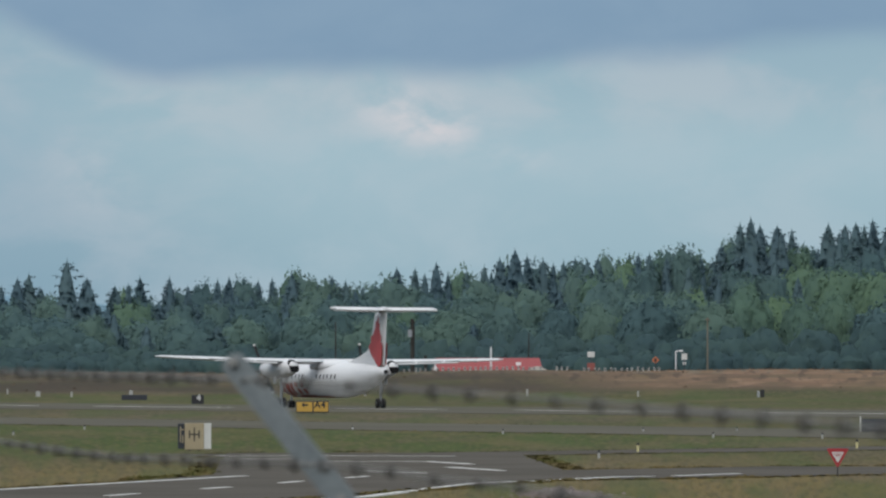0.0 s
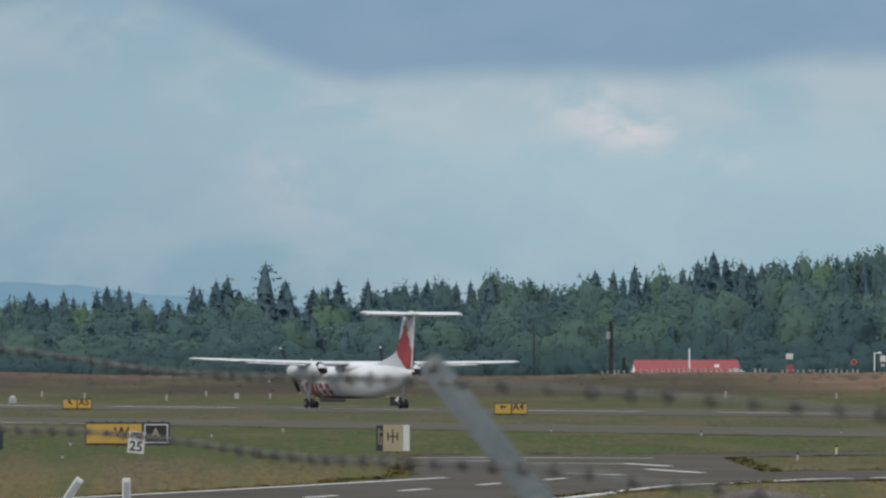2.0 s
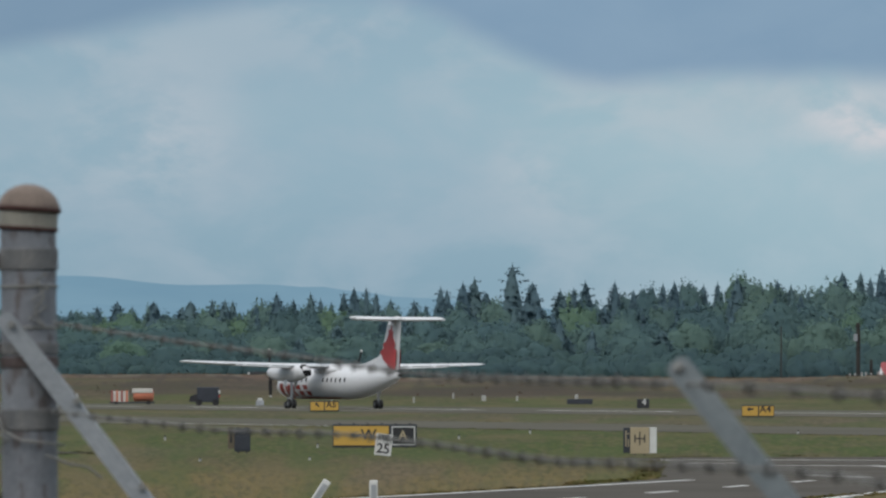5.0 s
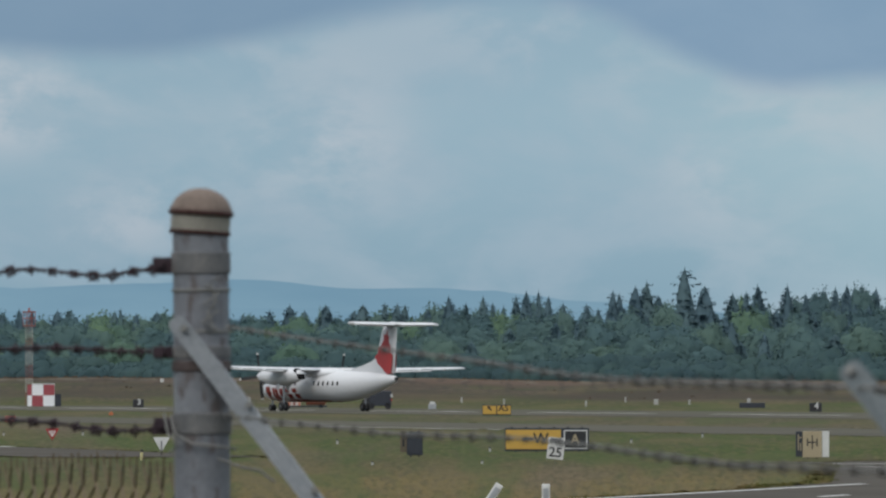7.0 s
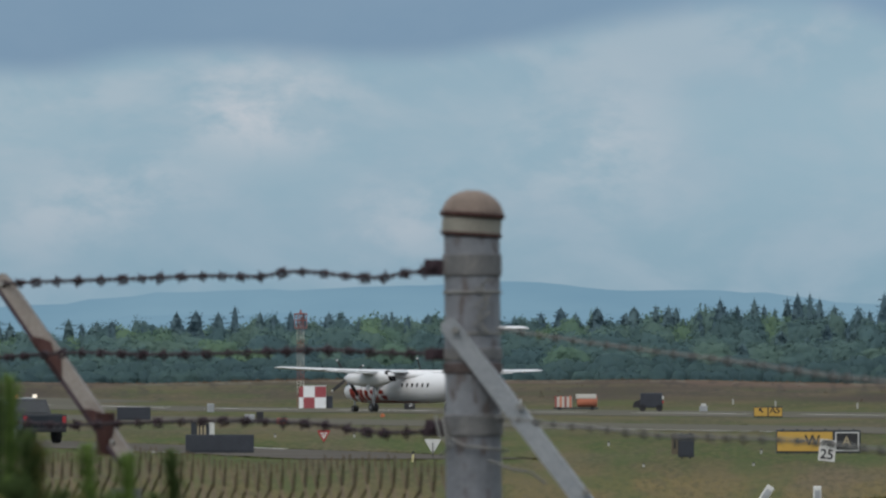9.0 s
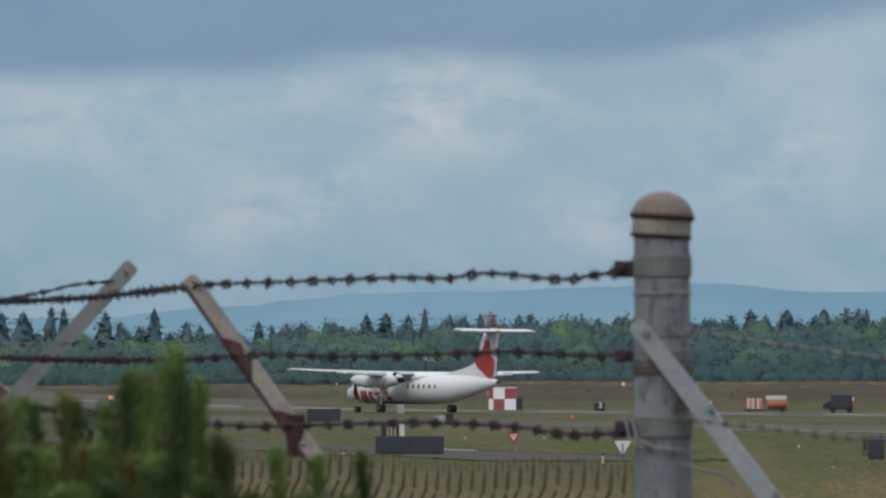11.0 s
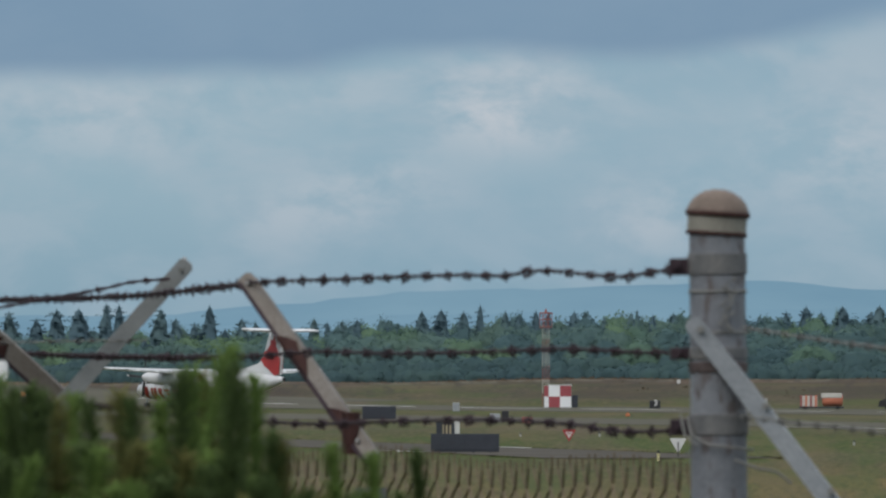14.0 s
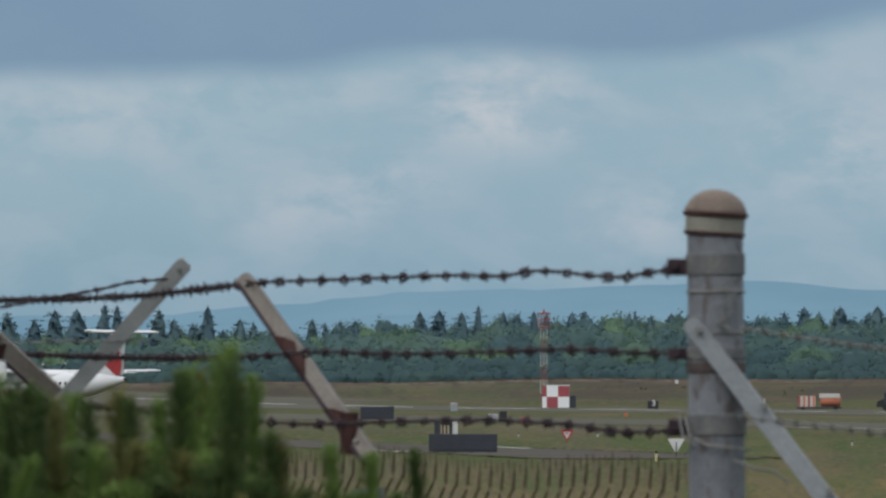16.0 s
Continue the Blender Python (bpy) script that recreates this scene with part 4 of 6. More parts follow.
def build_airliner():
    plane = thing("airliner", "white twin-turboprop airliner with red tail taxiing on runway", "airplane")
    rings = []
    for y, cz, rz, rx in FUSE:
        rings.append([(rx * math.cos(a), y, cz + rz * math.sin(a)) for a in (math.tau * k / 28 for k in range(28))])
    fus = part("fuselage", loft(rings), M_PLANE, plane, "white rounded fuselage", smooth=True)
    part("wing_fairing", loft([[(1.25 * w * math.cos(a), y, 3.15 + 0.55 * w * math.sin(a)) for a in (math.tau * k / 20 for k in range(20))] for y, w in ((3.35, 0.1), (2.65, 0.6), (1.55, 1.0), (-1.05, 1.0), (-2.85, 0.6), (-3.85, 0.1))]), M_PLANE, plane, smooth=True)
    part("belly_line", skin_patch([(7.6, -3.6, 0.80), (7.4, -3.2, 0.92)], -1), M_ORANGE, plane)
    # red lettering reduced to slanted blocks
    for side in (-1, 1):
        for y0, y1, rows in ((8.4, 7.7, ((0.1, 0.0, 0.95), (0.0, 0.0, 1.25), (0.0, 0.3, 1.45), (0.1, 0.25, 2.05))),
                             (7.2, 6.7, ((0, 0, 0.92), (0.1, 0.0, 1.3), (0.3, 0.2, 1.95))),
                             (6.5, 6.0, ((0, 0, 0.92), (-0.1, -0.1, 1.3), (0.1, 0.0, 1.95))),
                             (5.7, 5.2, ((0, 0, 1.0), (-0.1, -0.1, 1.4), (0.0, 0.1, 1.9))),
                             (4.9, 4.1, ((0.1, 0.1, 1.56), (0, 0, 1.92))),
                             (4.6, 3.8, ((0.1, 0, 1.06), (0, 0.15, 1.44))),
                             (3.5, 2.7, ((0.1, 0.1, 1.56), (0, 0, 1.92))),
                             (3.2, 2.4, ((0.1, 0, 1.06), (0, 0.15, 1.44))),
                             (5.0, 1.5, ((0, 0, 0.80), (0, 0.1, 0.98)))):
            part("red_mark", skin_patch([(y0 - a, y1 - b, z) for a, b, z in rows], side), M_ORANGE, plane, "orange-red painted mark")
        for k in range(14):
            y = 6.2 - k * 0.82
            if k in (5, 6, 7):
                continue
            part("cabin_window", skin_patch([(y, y - 0.24, 2.18), (y, y - 0.24, 2.52)], side, 0.026), M_GLASS, plane)
        part("cockpit_window", skin_patch([(9.5, 8.75, 2.25), (9.2, 8.75, 2.62)], side, 0.026), M_GLASS, plane)
    # wing: straight centre, tapered outer panels with dihedral
    for side in (-1, 1):
        inner = [section(1.35, 2.5, 3.45, 0.5, 0.0), section(1.35, 2.5, 3.46, 0.48, side * 3.9), section(1.2, 2.2, 3.54, 0.40, side * 7.0), section(0.85, 1.35, 3.75, 0.22, side * 13.3), section(0.7, 0.9, 3.77, 0.10, side * 13.71)]
        part("wing", loft(inner), M_PLANE, plane, "long slim white wing", smooth=True)
        part("flap", loft([section(-1.13, 0.62, 3.33, 0.14, side * 4.8), section(-1.05, 0.5, 3.5, 0.11, side * 9.6)]), M_PLANE, plane)
        part("aileron", loft([section(-0.63, 0.42, 3.60, 0.09, side * 10.0), section(-0.4, 0.32, 3.72, 0.06, side * 13.2)]), M_PLANE, plane)
        for x in (6.4, 8.6, 11.2):
            part("flap_fairing", ball((side * x, -0.85, 3.25 + 0.036 * x), 0.1, squash=(0.9, 4.0, 1.3)), M_PLANE, plane, smooth=True)
        # engine nacelle
        nx = side * 3.94
        nac = [(4.1, 2.92, 0.30, 0.34), (3.95, 2.92, 0.42, 0.44), (3.15, 2.90, 0.60, 0.52), (1.75, 2.86, 0.68, 0.56), (0.2, 2.84, 0.70, 0.56), (-1.3, 2.88, 0.64, 0.52), (-2.4, 2.98, 0.52, 0.45), (-2.9, 3.01, 0.40, 0.38)]
        part("nacelle", loft([[(nx + rx * math.cos(a), y, cz + rz * math.sin(a)) for a in (math.tau * k / 20 for k in range(20))] for y, cz, rz, rx in nac]), M_PLANE, plane, "white engine nacelle", smooth=True)
        # the pipe is closed; a black cap paints its dark inside, soot included
        part("exhaust", loft([[(nx + 0.37 * math.cos(a), y + 0.48 * math.sin(a) * slant, 3.13 + 0.48 * math.sin(a)) for a in (math.tau * k / 20 for k in range(20))] for y, slant in ((-2.3, 0.4), (-2.9, 1.1))]), M_SOOTYHOLLOW, plane, "exhaust pipe with sooty black cap for its dark inside")
        part("intake", prism([(nx - 0.3, 2.3), (nx + 0.3, 2.3), (nx + 0.22, 2.55), (nx - 0.22, 2.55)], 0.5, y=3.45), M_DARK, plane)
        # main gear
        leg = part("main_gear_leg", rod((nx, 0.0, 2.4), (nx, 0.0, 0.45), 0.12, 0.10, 12), M_METAL, plane, "grey metal undercarriage leg")
        rod_bm = rod((nx, -1.1, 2.3), (nx, -0.05, 0.9), 0.06, 0.05, 8)
        part("drag_strut", rod_bm, M_METAL, plane)
        part("axle", rod((nx - 0.36, 0, 0.39), (nx + 0.36, 0, 0.39), 0.07, 0.07, 10), M_METAL, plane)
        for gd in (-0.36, 0.36):
            part("gear_door", box(0.04, 0.6, 0.5, (nx + gd * 1.3, 0.2, 1.8), 0.015), M_PLANE, plane)
    # fin with dorsal fillet, red leaf-shaped paint, T-tail
    fin = [(-4.1, 3.40), (-6.2, 3.72), (-8.2, 4.15), (-9.1, 4.6), (-10.3, 7.15), (-12.0, 7.15), (-11.5, 3.2), (-11.3, 2.8), (-9.0, 2.7), (-5.0, 3.1)]
    bm = bmesh.new()
    mid = [bm.verts.new((0.0, y, z)) for y, z in fin]
    c = Vector((0, -10.6, 4.9))
    sides = [[bm.verts.new((s * 0.19, c.y + (y - c.y) * 0.8, c.z + (z - c.z) * 0.86)) for y, z in fin] for s in (-1, 1)]
    n = len(fin)
    for vs in sides:
        for i in range(n):
            bm.faces.new((mid[i], mid[(i + 1) % n], vs[(i + 1) % n], vs[i]))
        bm.faces.new(vs)
    part("fin", bm, M_PLANE, plane, "tall white swept fin")
    part("rudder", loft([[(-0.10, -11.45, 3.2), (0.10, -11.45, 3.2), (0.03, -12.1, 3.2), (-0.03, -12.1, 3.2)], [(-0.09, -11.95, 7.05), (0.09, -11.95, 7.05), (0.03, -12.5, 7.05), (-0.03, -12.5, 7.05)]]), M_PLANE, plane)
    leaf = [(-9.1, 4.6), (-9.65, 4.0), (-10.35, 3.65), (-10.7, 3.4), (-11.3, 3.1), (-11.9, 3.25), (-12.05, 4.0), (-12.1, 4.8), (-11.7, 4.95), (-11.85, 5.3), (-11.65, 5.6), (-11.45, 5.9),
            (-11.6, 6.35), (-11.4, 6.2), (-11.2, 6.85), (-11.0, 6.4), (-10.65, 6.5), (-10.6, 6.0), (-10.1, 5.5), (-9.6, 5.3), (-9.7, 4.95)]
    for s in (-1, 1):
        part("tail_mark", loft([[(s * 0.196, y, z) for y, z in leaf], [(s * 0.215, y, z) for y, z in leaf]]), M_RED, plane, "red jagged leaf-shaped paint")
    for s in (-1, 1):
        part("tailplane", loft([section(-10.6, 1.85, 7.28, 0.42, 0.0), section(-10.7, 1.75, 7.30, 0.40, s * 1.2), section(-11.05, 1.4, 7.35, 0.33, s * 3.78), section(-11.2, 1.1, 7.40, 0.18, s * 4.0)]), M_PLANE, plane, "white horizontal tailplane", smooth=True)
        part("elevator_horn", box(0.42, 0.62, 0.15, (s * 3.72, -12.35, 7.22), 0.04), M_PLANE, plane)
        part("elevator", loft([section(-12.32, 0.5, 7.27, 0.14, s * 0.35), section(-12.32, 0.36, 7.30, 0.10, s * 3.78)]), M_PLANE, plane)
    part("tail_bullet", ball((0, -11.7, 7.32), 0.2, squash=(0.9, 5.2, 1.1)), M_PLANE, plane, smooth=True)
    part("tail_cone", rod((0, -12.3, 2.73), (0, -12.62, 2.76), 0.18, 0.12, 12), M_DARK, plane, "dark tail cone outlet")
    part("nose_cone", ball((0, 10.47, 1.72), 0.34, squash=(1, 0.95, 1)), M_SLATE, plane, smooth=True)
    part("nose_gear_leg", rod((0, 9.3, 1.3), (0, 9.3, 0.35), 0.08, 0.07, 10), M_METAL, plane)
    part("antenna", prism([(0, 3.4), (0.02, 3.4), (0.02, 3.75), (0, 3.75)], 0.3, y=6.0), M_PLANE, plane)
    return plane


def build_wheel(plane, x, y, r, half):
    wheel = new("wheel")
    wheel.parent = plane
    for dx in (-half, half):
        bm = bmesh.new()
        rings = []
        for u, q in ((-0.11, 0.62), (-0.12, 0.80), (-0.09, 0.95), (-0.03, 1.0), (0.03, 1.0), (0.09, 0.95), (0.12, 0.80), (0.11, 0.62)):
            rings.append([(dx + u, q * r * math.cos(a), q * r * math.sin(a)) for a in (math.tau * k / 20 for k in range(20))])
        part("tyre", loft(rings, bm), M_DARK, wheel, smooth=True)
        part("rim", rod((dx - 0.115, 0, 0), (dx + 0.115, 0, 0), r * 0.58, sides=16), M_RIM, wheel)
    return wheel


def build_prop(plane, x):
    prop = new("propeller")
    prop.parent = plane
    part("spinner", loft([[(q * math.cos(a), y, q * math.sin(a)) for a in (math.tau * k / 16 for k in range(16))] for y, q in ((-0.05, 0.30), (0.15, 0.29), (0.4, 0.2), (0.6, 0.04))]), M_PLANE, prop, smooth=True)
    for k in range(4):
        rings = []
        for f, w, tw in ((0.25, 0.14, 50), (0.6, 0.26, 40), (1.2, 0.30, 28), (1.7, 0.26, 22), (1.98, 0.14, 20)):
            ca, sa = math.cos(radians(tw)), math.sin(radians(tw))
            rings.append([(u * w * ca - v * 0.03 * sa, 0.15 + u * w * sa + v * 0.03 * ca, f) for u, v in ((-0.5, 0), (0, 0.6), (0.5, 0), (0, -0.6))])
        m = pose(0, 0, 0, 0, 90 * k, 0)
        blade = part("blade", loft(rings), M_DARK, prop, "black propeller blade", m)
        part("blade_tip", box(0.16, 0.09, 0.14, (0, 0.15, 1.86), 0.01), M_SIGNWHITE, blade, "pale blade tip")
    return prop


# one black for soot and for the shade inside the exhaust pipes
M_SOOTYHOLLOW = material("sooty_hollow_black", [(0.004, 0.004, 0.005), (0.012, 0.012, 0.012)], 0.95, scale=3, fine=20, bump=0, spec=0.05)
M_RIM = material("wheel_rim", [(0.06, 0.06, 0.062), (0.11, 0.11, 0.11)], 0.6, 0.2, scale=5, fine=40, bump=0.05)
airliner = build_airliner()
main_wheels = [build_wheel(airliner, s * 3.94, 0.0, 0.39, 0.22) for s in (-1, 1)]
nose_wheel = build_wheel(airliner, 0, 9.3, 0.28, 0.15)
propellers = [build_prop(airliner, s * 3.94) for s in (-1, 1)]


# ---- the perimeter fence in front of the camera ----
FENCE_Y = [(-2900, 23.6), (-2667, 20.5), (-2360, 17.6), (-1523, 15.0), (-370, 8.6), (800, 5.9), (1000, 5.6)]


def fence_far(b):
    """How far the fence's wires are at a bearing."""
    for (b0, d0), (b1, d1) in zip(FENCE_Y, FENCE_Y[1:]):
        if b <= b1:
            return d0 + (d1 - d0) * (b - b0) / (b1 - b0)
    return FENCE_Y[-1][1]


def seen_at(b, drop, d=None):
    """A point of the fence at bearing b whose line of sight falls by drop (1/16000 rad) from the level."""
    d = fence_far(b) if d is None else d
    return spot(b, d, EYE - drop * d / UNIT)


def ring_band(z0, z1, r, sides=28, lip=0.0):
    return loft([[(q * math.cos(a), q * math.sin(a), z) for a in (math.tau * k / sides for k in range(sides))] for z, q in ((z0, r - lip), (z0 + 0.002, r), (z1 - 0.002, r), (z1, r - lip))])


def post_steel():
    """Galvanised pipe with pale runs and a few rusty scratches."""
    m = material("post_steel", [(0.095, 0.100, 0.114), (0.160, 0.168, 0.186), (0.225, 0.235, 0.252)], 0.6, 0.1, scale=9, fine=120, bump=0.12)
    n, l = m.node_tree.nodes, m.node_tree.links
    bsdf = n["Principled BSDF"]
    old = bsdf.inputs["Base Color"].links[0].from_socket
    co, mp, nz, rg, mx = n.new("ShaderNodeTexCoord"), n.new("ShaderNodeMapping"), n.new("ShaderNodeTexNoise"), n.new("ShaderNodeMapRange"), n.new("ShaderNodeMix")
    mp.inputs["Scale"].default_value = (1, 1, 0.45)
    nz.inputs["Scale"].default_value, nz.inputs["Detail"].default_value = 42, 4
    l.new(co.outputs["Object"], mp.inputs[0])
    l.new(mp.outputs[0], nz.inputs["Vector"])
    l.new(nz.outputs["Fac"], rg.inputs[0])
    rg.inputs[1].default_value, rg.inputs[2].default_value, rg.inputs[4].default_value = 0.54, 0.66, 0.8
    mx.data_type = "RGBA"
    l.new(rg.outputs[0], mx.inputs[0])
    l.new(old, mx.inputs[6])
    mx.inputs[7].default_value = (0.085, 0.066, 0.062, 1)
    l.new(mx.outputs[2], bsdf.inputs["Base Color"])
    return m


M_POST = post_steel()
M_SKIRT = material("skirt_metal", [(0.15, 0.14, 0.12), (0.21, 0.20, 0.17), (0.27, 0.255, 0.22)], 0.7, 0.1, scale=30, fine=160, bump=0.15)
M_DARKBAND = material("dark_band", [(0.040, 0.030, 0.030), (0.070, 0.052, 0.050), (0.10, 0.082, 0.078)], 0.8, 0.1, scale=30, fine=160, bump=0.15)
M_BAND = material("band_steel", [(0.07, 0.072, 0.078), (0.12, 0.12, 0.122), (0.18, 0.172, 0.165)], 0.7, 0.1, scale=30, fine=160, bump=0.15)


def arm_bar(tip, foot, width, thick=0.006, flip=1):
    """An angle-iron arm from foot to tip: a broad face towards the camera and a flange along one edge."""
    tip, foot = Vector(tip), Vector(foot)
    d = (tip - foot).normalized()
    out = Vector((0, -1, 0))
    side = d.cross(out).normalized() * flip
    out = side.cross(d).normalized() * flip
    bm = bmesh.new()
    w = width / 2
    prof = [(-w, 0), (w, 0), (w, -0.03), (w - thick, -0.03), (w - thick, -thick), (-w, -thick)]
    end = tip - d * width * 0.25
    loft([[p + side * u + out * v for u, v in prof] for p in (foot, end)], bm)
    loft([[end + side * u + out * v for u, v in ((-w, 0), (w, 0), (w, -thick), (-w, -thick))], [tip + side * u + out * v for u, v in ((-w * 0.55, 0), (w * 0.55, 0), (w * 0.55, -thick), (-w * 0.55, -thick))]], bm)
    return bm, side, out, d


def fence_post_main():
    p = spot(-1503, 15.0)
    post = thing("fence_post", "thick grey galvanised corner post with rusty domed cap", "fence post", pose(p.x, p.y, 1.15, 0, -0.45, 0))
    zz = lambda z: z - 1.15
    r = 0.0465
    part("shaft", rod((0, 0, -0.3), (0, 0, zz(3.44)), r, r, 32), M_POST, post, "grey galvanised pipe", smooth=False)
    dome = [[(q * math.cos(a), q * math.sin(a), zz(z)) for a in (math.tau * k / 32 for k in range(32))] for z, q in ((3.462, 0.0515), (3.472, 0.0525), (3.478, 0.050), (3.488, 0.045), (3.497, 0.036), (3.504, 0.024), (3.508, 0.010))]
    askew = pose(0, 0, zz(3.45), 0, 4.0, 0) @ pose(0, 0, -zz(3.45))
    part("cap_dome", loft(dome), M_CAP, post, "weathered brown domed cap", askew, smooth=True)
    part("cap_skirt", ring_band(zz(3.434), zz(3.464), 0.0495, lip=0.002), M_SKIRT, post, "", askew)
    part("cap_ring", ring_band(zz(3.463), zz(3.471), 0.0545, lip=0.002), M_RUST, post, "", askew)
    part("cap_ring", ring_band(zz(3.431), zz(3.438), 0.0515, lip=0.002), M_RUST, post, "", askew)
    for z0, z1, ear, mat in ((3.366, 3.402, 1, M_BAND), (3.226, 3.246, 1, M_BAND), (3.100, 3.136, 1, M_BAND), (3.336, 3.341, 0, M_GREYWIRE), (3.268, 3.273, 0, M_GREYWIRE), (3.204, 3.222, 0, M_DARKBAND)):
        band = part("tension_band", ring_band(zz(z0), zz(z1), 0.0495, lip=0.001), mat, post, "grey steel tension band")
        if ear:
            part("band_ear", box(0.034, 0.012, min(0.028, z1 - z0), (-0.062, -0.01, zz(z0)), 0.002), M_WIRE, band)
            part("bolt", rod((-0.066, -0.03, zz((z0 + z1) / 2)), (-0.066, 0.012, zz((z0 + z1) / 2)), 0.008, sides=6), M_WIRE, band)
    # tie wire twisted round the post and left hanging
    for pts in ([(-0.05, -0.02, 3.13), (-0.04, -0.05, 3.10), (-0.01, -0.06, 3.085), (0.03, -0.055, 3.08), (0.06, -0.03, 3.075)], [(0.02, -0.052, 3.35), (0.03, -0.05, 3.32), (0.015, -0.053, 3.30), (0.028, -0.05, 3.27)],
                [(0.03, -0.055, 3.06), (0.07, -0.05, 3.045), (0.10, -0.05, 3.04), (0.125, -0.05, 3.02)],
                [(0.035, -0.05, 3.36), (0.012, -0.056, 3.345), (0.036, -0.05, 3.335), (0.010, -0.056, 3.315), (0.034, -0.052, 3.305), (0.006, -0.056, 3.285), (0.03, -0.052, 3.275)],
                [(-0.06, -0.03, 3.135), (-0.052, -0.045, 3.10), (-0.03, -0.055, 3.085), (-0.052, -0.048, 3.068)]):
        part("tie_wire", tube([(x, y, zz(z)) for x, y, z in pts], 0.0022), M_GREYWIRE, post)
    # angle arm bolted across the post
    foot, tip = Vector((0.224, -0.075, zz(2.944))), Vector((-0.040, -0.060, zz(3.292)))
    bm, side, out, d = arm_bar(tip + Vector((0, 0, 0)), foot, 0.030)
    arm = part("barb_arm", bm, M_STEEL, post, "grey angle-iron arm")
    for k, e in ((0.024, 0.004), (0.190, 0.013), (0.368, 0.013)):
        q = tip - d * k + side * e
        part("bolt", rod(q - out * 0.004, q + out * 0.010, 0.006, sides=6), M_GREYWIRE, arm)
    return post


fence_post_main()


def arm_post(tip, foot, label, rust=(), width=0.042, flip=1, mat=None, clamp=False):
    """A thin line post that stands under the fence's top with one angled arm on it."""
    tip, foot = Vector(tip), Vector(foot)
    g = height(foot.x, foot.y)
    post = thing("fence_post", label, "fence post", pose(foot.x, foot.y, g))
    o = Vector((foot.x, foot.y, g))
    part("shaft", rod((0, 0, -0.3), (0.0, 0.03, foot.z - g - 0.06), 0.030, 0.030, 16), M_BAND, post)
    bm, side, out, d = arm_bar(tip - o, foot - o, width, flip=flip)
    arm = part("barb_arm", bm, mat or M_STEEL, post, "angle-iron arm for barbed wire")
    long = (tip - foot).length
    for k in (0.05, 0.92):
        q = tip - o - d * long * k
        part("bolt", rod(q - out * 0.003, q + out * 0.008, 0.0045, sides=6), M_GREYWIRE, arm)
    if rust:
        w = width * 0.5
        a, b = tip - o - d * long * 0.02, foot - o
        # dark strip along the edge: rust, plus the flange's shadow put into colour
        part("dark_edge", loft([[p - side * w + out * 0.002, p - side * (w - 0.008) + out * 0.002, p - side * (w - 0.008) - out * 0.02, p - side * w - out * 0.02] for p in (a, b)]), M_WIRE, arm, "dark edge of rust and painted flange shadow")
    if clamp:
        q = tip - o - d * long * 0.86
        part("clamp", rod(q + Vector((0, 0, 0.036)), q - Vector((0, 0, 0.045)), 0.019, 0.017, 12), M_RUST, post, "dark red rusty clamp")
    for k0, k1 in rust:
        a, b = tip - o - d * long * k0, tip - o - d * long * k1
        w = width * 0.52
        steps = ((0.0, -0.55), (0.12, 0.1), (0.3, 0.75), (0.5, 0.35), (0.68, 0.6), (0.85, -0.1), (1.0, -0.7))
        bm = loft([[p - side * w + out * 0.002, p + side * w * e + out * 0.002, p + side * w * e - out * 0.009, p - side * w - out * 0.009] for p, e in ((a.lerp(b, f), e) for f, e in steps)])
        part("rust_patch", bm, M_RUST, arm, "dark red rust patch")
    return post


M_ARMDARK = material("arm_dark_steel", [(0.065, 0.080, 0.088), (0.10, 0.118, 0.126), (0.145, 0.162, 0.17)], 0.6, 0.1, scale=14, fine=120, bump=0.15)
M_ARMPALE = material("arm_weathered", [(0.11, 0.09, 0.08), (0.17, 0.148, 0.13), (0.24, 0.22, 0.20)], 0.7, 0.1, scale=14, fine=120, bump=0.2)
M_ARMLIGHT = material("arm_galvanised", [(0.20, 0.212, 0.220), (0.32, 0.332, 0.338)], 0.55, 0.2, scale=14, fine=120, bump=0.1)
arm_post(seen_at(-380, -16, 8.6), seen_at(-158, 262, 8.5), "grey line post with angled barb arm", width=0.024, mat=M_ARMDARK)
arm_post(seen_at(-2362, -176, 17.6), seen_at(-2138, 144, 17.3), "line post with rust-stained angled barb arm", rust=((0.32, 0.56), (0.72, 0.92)), width=0.034, mat=M_ARMPALE, clamp=True)
arm_post(seen_at(-2458, -200, 20.4), seen_at(-2690, 60, 20.6), "line post with pale arm leaning over the fence", width=0.037, flip=-1, mat=M_ARMLIGHT)
last_arm = arm_post(seen_at(-2830, -90, 20.6), seen_at(-2672, 55, 20.7), "line post with pale rusty arm leaning away", rust=((0.15, 0.36),), width=0.046, mat=M_ARMPALE)

q = seen_at(-2796, -8, 20.5) - last_arm.matrix_basis.translation
part("white_tag", box(0.05, 0.01, 0.05, (q.x, q.y, q.z - 0.025), 0.012), M_WHITE, last_arm, "small white tag")


M_BARBGREY = material("barb_grey", [(0.07, 0.068, 0.066), (0.11, 0.105, 0.10)], 0.8, 0.1, scale=25, fine=200, bump=0.1)


def barb_mesh():
    bm = bmesh.new()
    rng = random.Random(2)
    tube([(0.0062 * math.cos(a), -0.006 + 0.012 * k / 12, 0.0062 * math.sin(a)) for k, a in ((k, k * 1.05) for k in range(13))], 0.0022, bm, 4)
    for s, a in ((-0.004, 0.4), (-0.004, 3.5), (0.004, 2.0), (0.004, 5.1)):
        d = Vector((math.cos(a), rng.uniform(-0.5, 0.5), math.sin(a)))
        rod(Vector((0, s, 0)) + d * 0.004, Vector((0, s, 0)) + d * 0.0115, 0.0022, 0.001, 4, bm)
    return bm


